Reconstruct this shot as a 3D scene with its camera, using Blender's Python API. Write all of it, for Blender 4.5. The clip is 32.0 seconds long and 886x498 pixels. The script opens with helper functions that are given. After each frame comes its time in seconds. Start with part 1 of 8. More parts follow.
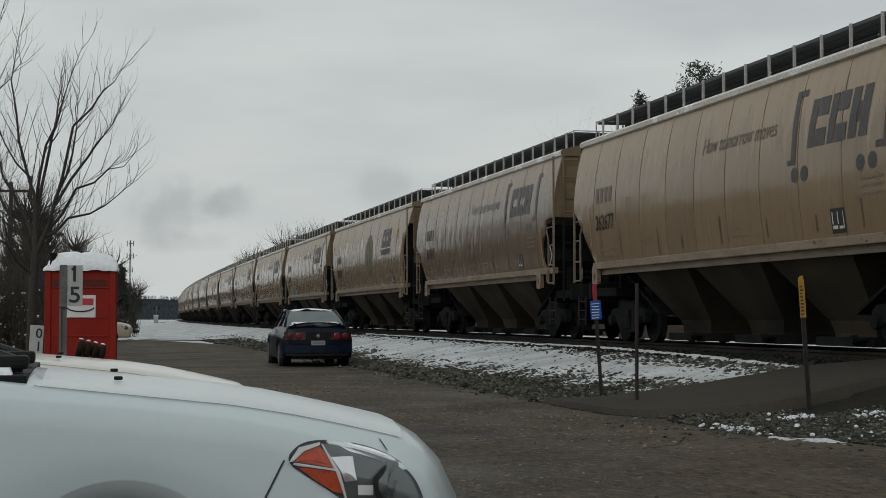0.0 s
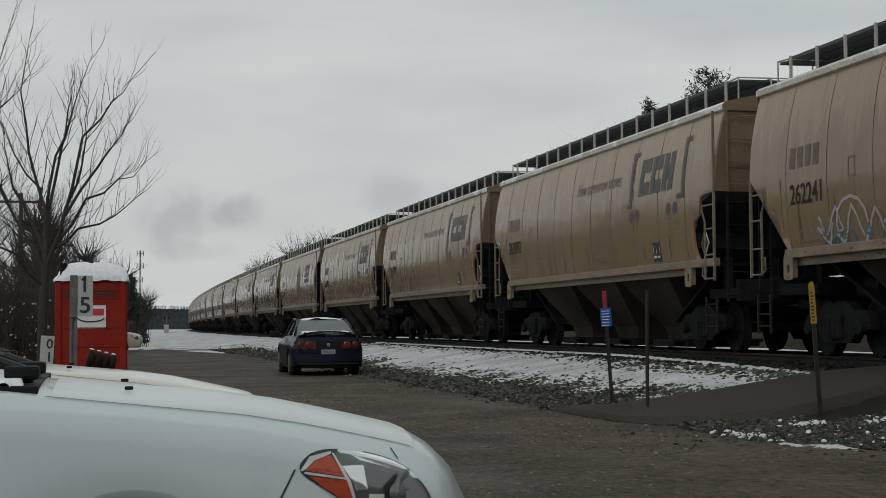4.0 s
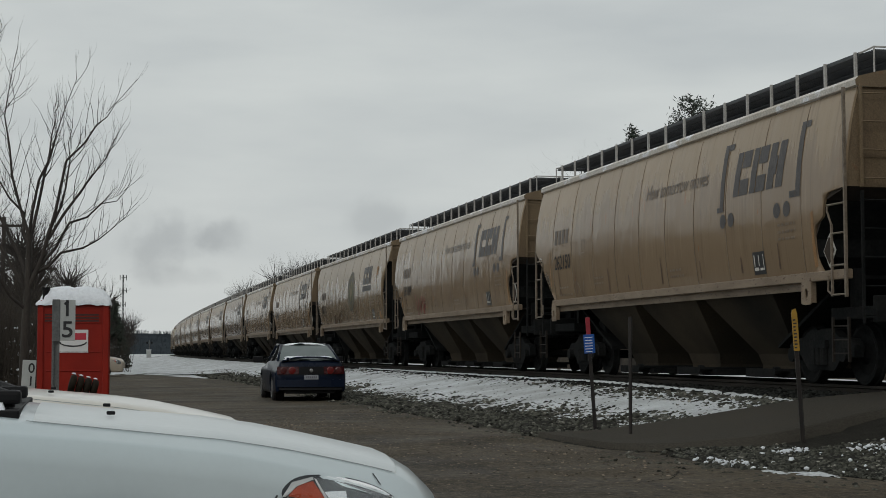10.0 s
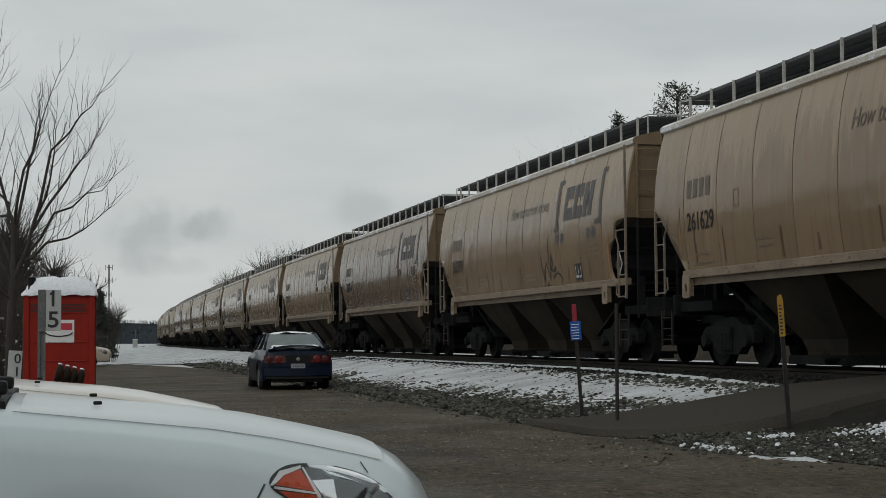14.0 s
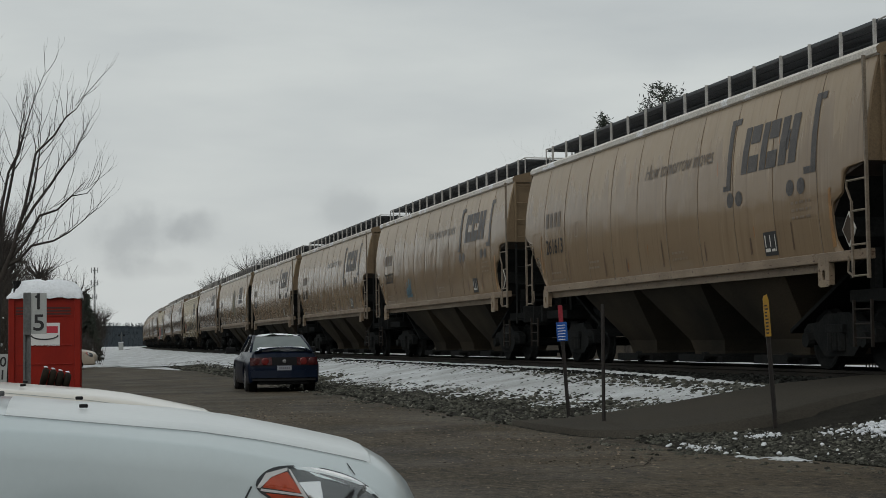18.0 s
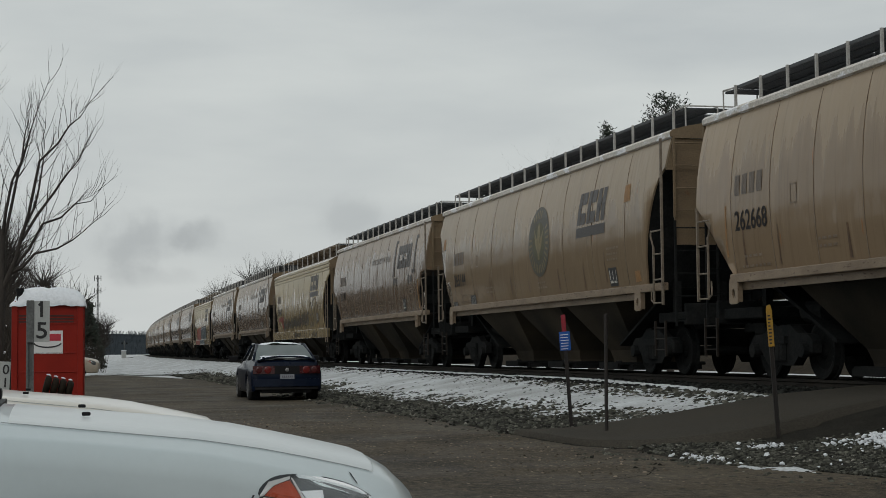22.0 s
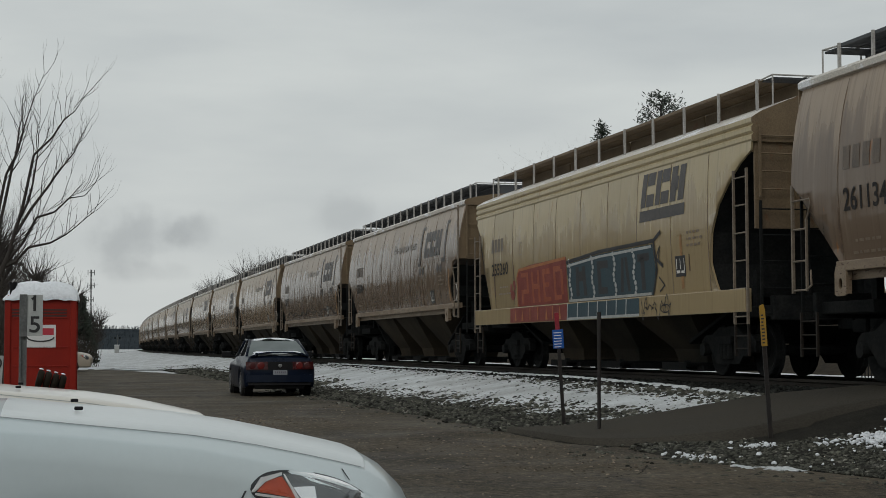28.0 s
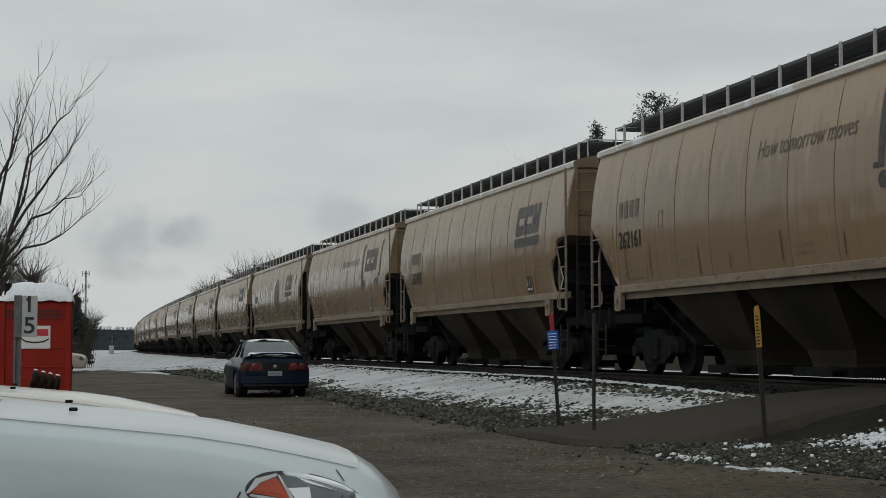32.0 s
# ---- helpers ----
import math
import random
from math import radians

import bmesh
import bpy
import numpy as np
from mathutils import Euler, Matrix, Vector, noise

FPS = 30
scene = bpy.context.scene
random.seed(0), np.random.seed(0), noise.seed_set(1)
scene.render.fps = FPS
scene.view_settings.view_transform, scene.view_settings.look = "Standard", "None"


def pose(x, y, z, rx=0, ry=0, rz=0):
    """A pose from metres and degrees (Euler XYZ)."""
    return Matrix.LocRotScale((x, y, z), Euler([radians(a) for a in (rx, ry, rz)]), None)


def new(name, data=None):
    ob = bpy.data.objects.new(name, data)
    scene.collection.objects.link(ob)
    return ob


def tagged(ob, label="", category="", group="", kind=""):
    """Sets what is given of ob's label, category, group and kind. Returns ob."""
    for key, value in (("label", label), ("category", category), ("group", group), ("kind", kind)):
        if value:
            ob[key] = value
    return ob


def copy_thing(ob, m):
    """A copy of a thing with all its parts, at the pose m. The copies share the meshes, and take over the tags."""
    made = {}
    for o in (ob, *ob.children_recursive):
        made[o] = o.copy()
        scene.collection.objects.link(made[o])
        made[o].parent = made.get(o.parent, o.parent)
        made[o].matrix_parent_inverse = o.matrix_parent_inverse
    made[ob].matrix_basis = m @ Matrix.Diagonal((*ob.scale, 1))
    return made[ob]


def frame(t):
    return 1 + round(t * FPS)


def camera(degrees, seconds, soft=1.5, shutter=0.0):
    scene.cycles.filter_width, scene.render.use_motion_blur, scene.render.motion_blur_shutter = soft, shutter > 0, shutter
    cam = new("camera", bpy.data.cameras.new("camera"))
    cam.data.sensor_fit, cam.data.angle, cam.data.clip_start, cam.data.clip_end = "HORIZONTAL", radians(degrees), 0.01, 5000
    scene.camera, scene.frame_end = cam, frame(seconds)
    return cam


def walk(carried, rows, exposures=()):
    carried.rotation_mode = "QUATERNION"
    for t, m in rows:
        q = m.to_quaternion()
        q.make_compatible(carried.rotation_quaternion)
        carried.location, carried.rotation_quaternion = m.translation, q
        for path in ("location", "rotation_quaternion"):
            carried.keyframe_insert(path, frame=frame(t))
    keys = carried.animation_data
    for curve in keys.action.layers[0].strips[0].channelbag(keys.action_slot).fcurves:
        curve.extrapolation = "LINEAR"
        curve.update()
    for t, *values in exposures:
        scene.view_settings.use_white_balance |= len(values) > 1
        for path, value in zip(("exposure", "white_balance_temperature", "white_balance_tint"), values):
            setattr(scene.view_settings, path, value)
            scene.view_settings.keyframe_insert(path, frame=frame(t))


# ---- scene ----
import functools

# ---- camera: stands in the parking row, panned and tilted by hand ----
EYE = (0.0, 0.0, 1.2)
cam = camera(30.25, 32.0, soft=0.8)
PATH = [
    (0.0, 92.389, -0.0, -12.284), (0.5, 92.391, 0.011, -12.365), (1.0, 92.42, 0.145, -12.34), (1.5, 92.48, 0.142, -12.35),
    (2.0, 92.554, 0.218, -12.311), (2.5, 92.529, 0.429, -12.23), (3.0, 92.549, 0.574, -12.176), (3.5, 92.592, 0.496, -12.001),
    (5.5, 93.005, -0.125, -12.274), (6.0, 93.062, -0.13, -12.471), (6.5, 93.115, -0.109, -12.602), (7.0, 93.208, -0.109, -12.445),
    (7.5, 93.33, -0.062, -12.35), (8.0, 93.397, 0.008, -12.383), (8.5, 93.528, 0.098, -12.396), (9.0, 93.445, 0.158, -12.544),
    (9.5, 93.488, 0.179, -12.531), (10.0, 93.574, 0.106, -12.517), (10.5, 93.596, 0.119, -12.625), (11.0, 93.566, 0.117, -12.792),
    (11.5, 93.412, 0.036, -13.022), (12.0, 93.123, -0.058, -13.104), (12.5, 93.049, -0.041, -13.134), (13.0, 93.131, 0.053, -13.154),
    (13.5, 93.128, 0.208, -13.086), (14.0, 93.147, 0.472, -12.983), (14.5, 93.199, 0.652, -12.774), (15.0, 93.075, 0.741, -12.532),
    (15.5, 92.923, 0.835, -12.461), (17.5, 93.221, 0.69, -13.417), (18.0, 93.19, 0.715, -13.459), (18.5, 93.251, 0.705, -13.439),
    (19.0, 93.342, 0.717, -13.37), (19.5, 93.445, 0.783, -13.331), (20.0, 93.392, 0.834, -13.403), (20.5, 93.295, 0.858, -13.345),
    (21.0, 93.4, 0.754, -13.311), (21.5, 93.482, 0.631, -13.34), (22.0, 93.507, 0.533, -13.358), (22.5, 93.341, 0.425, -13.463),
    (23.0, 93.304, 0.314, -13.475), (23.5, 93.396, 0.2, -13.445), (24.0, 93.434, 0.129, -13.35), (24.5, 93.379, 0.154, -13.442),
    (25.0, 93.229, 0.155, -13.589), (25.5, 93.309, 0.206, -13.537), (27.5, 93.366, 0.148, -13.55), (28.0, 93.404, 0.11, -13.595),
    (28.5, 93.47, 0.129, -13.549), (29.0, 93.486, 0.132, -13.581), (29.5, 93.438, 0.163, -13.69), (30.0, 93.426, 0.192, -13.729),
    (30.5, 93.38, 0.112, -13.752), (31.0, 93.401, 0.099, -13.834), (31.5, 93.428, 0.096, -13.758), (32.0, 93.441, 0.09, -13.774)]
walk(cam, [(t, pose(*EYE, rx, ry, rz)) for t, rx, ry, rz in PATH])

# ---- world: overcast winter sky, and the weak sun behind it ----
SUN_EL, SUN_AZ = 38.0, 215.0
world = bpy.data.worlds.new("overcast_sky")
scene.world = world
world.use_nodes = True


def sky_nodes():
    nt = world.node_tree
    N, L = nt.nodes, nt.links
    N.clear()
    out = N.new("ShaderNodeOutputWorld")
    bg = N.new("ShaderNodeBackground")
    sky = N.new("ShaderNodeTexSky")
    sky.sky_type = "NISHITA"
    sky.sun_disc = False
    sky.sun_elevation, sky.sun_rotation = radians(SUN_EL), radians(SUN_AZ)
    sky.air_density, sky.dust_density = 1.0, 4.0
    dim = N.new("ShaderNodeVectorMath")
    dim.operation = "SCALE"
    dim.inputs[3].default_value = 0.06
    L.new(sky.outputs[0], dim.inputs[0])
    co = N.new("ShaderNodeTexCoord")
    sep = N.new("ShaderNodeSeparateXYZ")
    L.new(co.outputs["Generated"], sep.inputs[0])
    # cloud deck: long soft rolls, stretched along the horizon
    mp = N.new("ShaderNodeMapping")
    mp.inputs["Scale"].default_value = (2.2, 2.2, 9.0)
    L.new(co.outputs["Generated"], mp.inputs[0])
    n1 = N.new("ShaderNodeTexNoise")
    n1.inputs["Scale"].default_value, n1.inputs["Detail"].default_value = 2.3, 6
    L.new(mp.outputs[0], n1.inputs["Vector"])
    ramp = N.new("ShaderNodeValToRGB")
    ramp.color_ramp.elements[0].position, ramp.color_ramp.elements[0].color = 0.30, (0.505, 0.54, 0.546, 1)
    ramp.color_ramp.elements[1].position, ramp.color_ramp.elements[1].color = 0.68, (0.619, 0.652, 0.641, 1)
    L.new(n1.outputs[0], ramp.inputs[0])
    # lower, darker scraps of cloud near the horizon
    n2 = N.new("ShaderNodeTexNoise")
    n2.inputs["Scale"].default_value, n2.inputs["Detail"].default_value = 38.0, 6
    L.new(co.outputs["Generated"], n2.inputs["Vector"])
    last = ramp.outputs[0]
    for d, rx, rz, depth in (((0.052, 0.995, 0.066), 0.030, 0.017, 0.40), ((0.176, 0.98, 0.080), 0.026, 0.013, 0.24),
                             ((0.085, 0.993, 0.068), 0.020, 0.010, 0.30), ((0.058, 0.996, 0.046), 0.022, 0.007, 0.22)):
        sub = N.new("ShaderNodeVectorMath")
        sub.operation = "SUBTRACT"
        L.new(co.outputs["Generated"], sub.inputs[0])
        sub.inputs[1].default_value = d
        sc = N.new("ShaderNodeVectorMath")
        sc.operation = "MULTIPLY"
        L.new(sub.outputs[0], sc.inputs[0])
        sc.inputs[1].default_value = (1 / rx, 0.6 / rx, 1 / rz)
        ln = N.new("ShaderNodeVectorMath")
        ln.operation = "LENGTH"
        L.new(sc.outputs[0], ln.inputs[0])
        ad = N.new("ShaderNodeMath")
        ad.operation = "MULTIPLY_ADD"
        L.new(n2.outputs[0], ad.inputs[0])
        ad.inputs[1].default_value, ad.inputs[2].default_value = 2.4, -1.2
        su = N.new("ShaderNodeMath")
        su.operation = "ADD"
        L.new(ln.outputs["Value"], su.inputs[0])
        L.new(ad.outputs[0], su.inputs[1])
        mr = N.new("ShaderNodeMapRange")
        mr.interpolation_type = "SMOOTHERSTEP"
        mr.inputs["From Min"].default_value, mr.inputs["From Max"].default_value = 0.1, 1.5
        mr.inputs["To Min"].default_value, mr.inputs["To Max"].default_value = depth, 0.0
        L.new(su.outputs[0], mr.inputs["Value"])
        mx = N.new("ShaderNodeMix")
        mx.data_type = "RGBA"
        mx.inputs[7].default_value = (0.20, 0.22, 0.24, 1)
        L.new(mr.outputs[0], mx.inputs[0])
        L.new(last, mx.inputs[6])
        last = mx.outputs[2]
    # paler towards the horizon
    hz = N.new("ShaderNodeMapRange")
    hz.inputs["From Min"].default_value, hz.inputs["From Max"].default_value = 0.0, 0.16
    hz.inputs["To Min"].default_value, hz.inputs["To Max"].default_value = 0.30, 0.0
    L.new(sep.outputs[2], hz.inputs["Value"])
    pale = N.new("ShaderNodeMix")
    pale.data_type = "RGBA"
    pale.inputs[7].default_value = (0.66, 0.678, 0.668, 1)
    L.new(hz.outputs[0], pale.inputs[0])
    L.new(last, pale.inputs[6])
    mix = N.new("ShaderNodeMix")
    mix.data_type = "RGBA"
    mix.inputs[0].default_value = 0.93
    L.new(dim.outputs[0], mix.inputs[6])
    L.new(pale.outputs[2], mix.inputs[7])
    L.new(mix.outputs[2], bg.inputs["Color"])
    bg.inputs["Strength"].default_value = 1.0
    L.new(bg.outputs[0], out.inputs[0])


sky_nodes()
sun_data = bpy.data.lights.new("sun", "SUN")
sun_data.energy, sun_data.angle, sun_data.color = 0.5, radians(25), (1.0, 0.97, 0.93)
sun = new("sun", sun_data)
sun.rotation_euler = Euler((radians(90 - SUN_EL), 0, radians(180 - SUN_AZ)))
scene.view_settings.exposure = 0.0


# ---- materials ----
def surf(name, c1, c2, scale=3.0, rough=0.7, metal=0.0, bump=0.15, fine=40.0, stretch=(1, 1, 1), c3=None, spots=0.62, spot_scale=9.0,
         spec=0.4, coat=0.0, grain=0.25, vary=0.0, size=0.02):
    """Two colours mixed at a broad scale, a fine grain over them, optional spots of a third colour, and a fine relief."""
    m = bpy.data.materials.new(name)
    m.use_nodes = True
    nt = m.node_tree
    N, L = nt.nodes, nt.links
    b = N["Principled BSDF"]
    b.inputs["Metallic"].default_value = metal
    b.inputs["Specular IOR Level"].default_value = spec
    b.inputs["Coat Weight"].default_value = coat
    b.inputs["Coat Roughness"].default_value = 0.08
    co = N.new("ShaderNodeTexCoord")
    info = N.new("ShaderNodeObjectInfo")
    off = N.new("ShaderNodeMath")
    off.operation = "MULTIPLY"
    off.inputs[1].default_value = 83.0
    L.new(info.outputs["Random"], off.inputs[0])
    mp = N.new("ShaderNodeMapping")
    mp.inputs["Scale"].default_value = stretch
    L.new(co.outputs["Object"], mp.inputs["Vector"])
    L.new(off.outputs[0], mp.inputs["Location"])
    n1 = N.new("ShaderNodeTexNoise")
    n1.inputs["Scale"].default_value, n1.inputs["Detail"].default_value = scale, 5
    L.new(mp.outputs[0], n1.inputs["Vector"])
    r1 = N.new("ShaderNodeMapRange")
    r1.inputs["From Min"].default_value, r1.inputs["From Max"].default_value = 0.32, 0.68
    L.new(n1.outputs[0], r1.inputs["Value"])
    mx = N.new("ShaderNodeMix")
    mx.data_type = "RGBA"
    mx.inputs[6].default_value, mx.inputs[7].default_value = (*c1, 1), (*c2, 1)
    L.new(r1.outputs[0], mx.inputs[0])
    col = mx.outputs[2]
    n2 = N.new("ShaderNodeTexNoise")
    n2.inputs["Scale"].default_value, n2.inputs["Detail"].default_value = fine, 3
    L.new(mp.outputs[0], n2.inputs["Vector"])
    if c3:
        n3 = N.new("ShaderNodeTexNoise")
        n3.inputs["Scale"].default_value, n3.inputs["Detail"].default_value = spot_scale, 6
        L.new(mp.outputs[0], n3.inputs["Vector"])
        r3 = N.new("ShaderNodeMapRange")
        r3.inputs["From Min"].default_value, r3.inputs["From Max"].default_value = spots, spots + 0.06
        L.new(n3.outputs[0], r3.inputs["Value"])
        m3 = N.new("ShaderNodeMix")
        m3.data_type = "RGBA"
        m3.inputs[7].default_value = (*c3, 1)
        L.new(r3.outputs[0], m3.inputs[0])
        L.new(col, m3.inputs[6])
        col = m3.outputs[2]
    gr = N.new("ShaderNodeMapRange")
    gr.inputs["From Min"].default_value, gr.inputs["From Max"].default_value = 0.25, 0.75
    gr.inputs["To Min"].default_value, gr.inputs["To Max"].default_value = 1 - grain, 1 + grain
    L.new(n2.outputs[0], gr.inputs["Value"])
    sc = N.new("ShaderNodeVectorMath")
    sc.operation = "SCALE"
    L.new(col, sc.inputs[0])
    L.new(gr.outputs[0], sc.inputs[3])
    col = sc.outputs[0]
    if vary:
        vr = N.new("ShaderNodeMapRange")
        vr.inputs["To Min"].default_value, vr.inputs["To Max"].default_value = 1 - vary, 1 + vary
        L.new(info.outputs["Random"], vr.inputs["Value"])
        s2 = N.new("ShaderNodeVectorMath")
        s2.operation = "SCALE"
        L.new(col, s2.inputs[0])
        L.new(vr.outputs[0], s2.inputs[3])
        col = s2.outputs[0]
    L.new(col, b.inputs["Base Color"])
    rr = N.new("ShaderNodeMapRange")
    rr.inputs["To Min"].default_value, rr.inputs["To Max"].default_value = max(0.02, rough - 0.12), min(1, rough + 0.12)
    L.new(n1.outputs[0], rr.inputs["Value"])
    L.new(rr.outputs[0], b.inputs["Roughness"])
    if bump:
        bm_ = N.new("ShaderNodeBump")
        bm_.inputs["Strength"].default_value, bm_.inputs["Distance"].default_value = bump, size
        L.new(n2.outputs[0], bm_.inputs["Height"])
        L.new(bm_.outputs[0], b.inputs["Normal"])
    return m


def hopper_paint(name, dry, wet, edge, rust=(0.30, 0.13, 0.05), dust=0.2):
    """Weathered freight paint: a dry upper part and a rain-wet lower part with a ragged, dripping border, streaks and rust."""
    m = bpy.data.materials.new(name)
    m.use_nodes = True
    nt = m.node_tree
    N, L = nt.nodes, nt.links
    b = N["Principled BSDF"]
    b.inputs["Specular IOR Level"].default_value = 0.29
    co = N.new("ShaderNodeTexCoord")
    info = N.new("ShaderNodeObjectInfo")
    off = N.new("ShaderNodeMath")
    off.operation = "MULTIPLY"
    off.inputs[1].default_value = 61.0
    L.new(info.outputs["Random"], off.inputs[0])
    com = N.new("ShaderNodeCombineXYZ")
    L.new(off.outputs[0], com.inputs[1])
    sep = N.new("ShaderNodeSeparateXYZ")
    L.new(co.outputs["Object"], sep.inputs[0])

    def tex(stretch, scale, detail):
        mp = N.new("ShaderNodeMapping")
        mp.inputs["Scale"].default_value = stretch
        L.new(co.outputs["Object"], mp.inputs["Vector"])
        L.new(com.outputs[0], mp.inputs["Location"])
        n = N.new("ShaderNodeTexNoise")
        n.inputs["Scale"].default_value, n.inputs["Detail"].default_value = scale, detail
        L.new(mp.outputs[0], n.inputs["Vector"])
        return n.outputs[0]

    def rng(v, a, c, lo=0.0, hi=1.0, smooth=True):
        r = N.new("ShaderNodeMapRange")
        if smooth:
            r.interpolation_type = "SMOOTHSTEP"
        for key, val in (("From Min", a), ("From Max", c), ("To Min", lo), ("To Max", hi)):
            r.inputs[key].default_value = val
        L.new(v, r.inputs["Value"])
        return r.outputs[0]

    def mixc(f, a, bcol):
        x = N.new("ShaderNodeMix")
        x.data_type = "RGBA"
        L.new(f, x.inputs[0])
        for i, v in ((6, a), (7, bcol)):
            if isinstance(v, tuple):
                x.inputs[i].default_value = (*v, 1)
            else:
                L.new(v, x.inputs[i])
        return x.outputs[2]

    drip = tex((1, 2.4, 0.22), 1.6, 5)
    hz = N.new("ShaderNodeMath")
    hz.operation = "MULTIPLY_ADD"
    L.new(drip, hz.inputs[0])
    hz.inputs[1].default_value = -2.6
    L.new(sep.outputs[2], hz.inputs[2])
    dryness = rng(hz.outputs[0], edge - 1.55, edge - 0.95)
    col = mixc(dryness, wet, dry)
    streak = tex((1, 9.0, 0.25), 1.5, 6)
    col = mixc(rng(streak, 0.55, 0.70, 0.0, 0.34), col, tuple(c * 0.62 for c in wet))
    pale = tex((1, 6.0, 0.5), 1.3, 4)
    col = mixc(rng(pale, 0.58, 0.75, 0.0, dust), col, tuple(min(1, c * 1.35) for c in dry))
    spot = tex((1, 3.0, 0.9), 2.2, 7)
    col = mixc(rng(spot, 0.69, 0.74, 0.0, 0.7), col, rust)
    fine = tex((1, 30.0, 0.8), 1.5, 4)
    col = mixc(rng(fine, 0.60, 0.78, 0.0, 0.40), col, tuple(c * 0.5 for c in wet))
    speck = tex((1, 1, 1), 26.0, 3)
    col = mixc(rng(speck, 0.62, 0.80, 0.0, 0.22), col, tuple(c * 0.55 for c in wet))
    vr = N.new("ShaderNodeMapRange")
    vr.inputs["To Min"].default_value, vr.inputs["To Max"].default_value = 0.93, 1.07
    L.new(info.outputs["Random"], vr.inputs["Value"])
    sc = N.new("ShaderNodeVectorMath")
    sc.operation = "SCALE"
    L.new(col, sc.inputs[0])
    L.new(vr.outputs[0], sc.inputs[3])
    L.new(sc.outputs[0], b.inputs["Base Color"])
    L.new(rng(dryness, 0, 1, 0.15, 0.33), b.inputs["Roughness"])
    bp = N.new("ShaderNodeBump")
    bp.inputs["Strength"].default_value, bp.inputs["Distance"].default_value = 0.35, 0.05
    L.new(tex((1, 1.2, 0.7), 1.7, 2), bp.inputs["Height"])
    L.new(bp.outputs[0], b.inputs["Normal"])
    return m


def plain(name, c, rough=0.5, metal=0.0, spec=0.5, coat=0.0, emit=None):
    m = bpy.data.materials.new(name)
    m.use_nodes = True
    b = m.node_tree.nodes["Principled BSDF"]
    b.inputs["Base Color"].default_value = (*c, 1)
    b.inputs["Roughness"].default_value = rough
    b.inputs["Metallic"].default_value = metal
    b.inputs["Specular IOR Level"].default_value = spec
    b.inputs["Coat Weight"].default_value = coat
    return m


def clear_glass(name, c, rough=0.02):
    m = plain(name, c, rough)
    b = m.node_tree.nodes["Principled BSDF"]
    b.inputs["Transmission Weight"].default_value = 1.0
    b.inputs["IOR"].default_value = 1.45
    return m


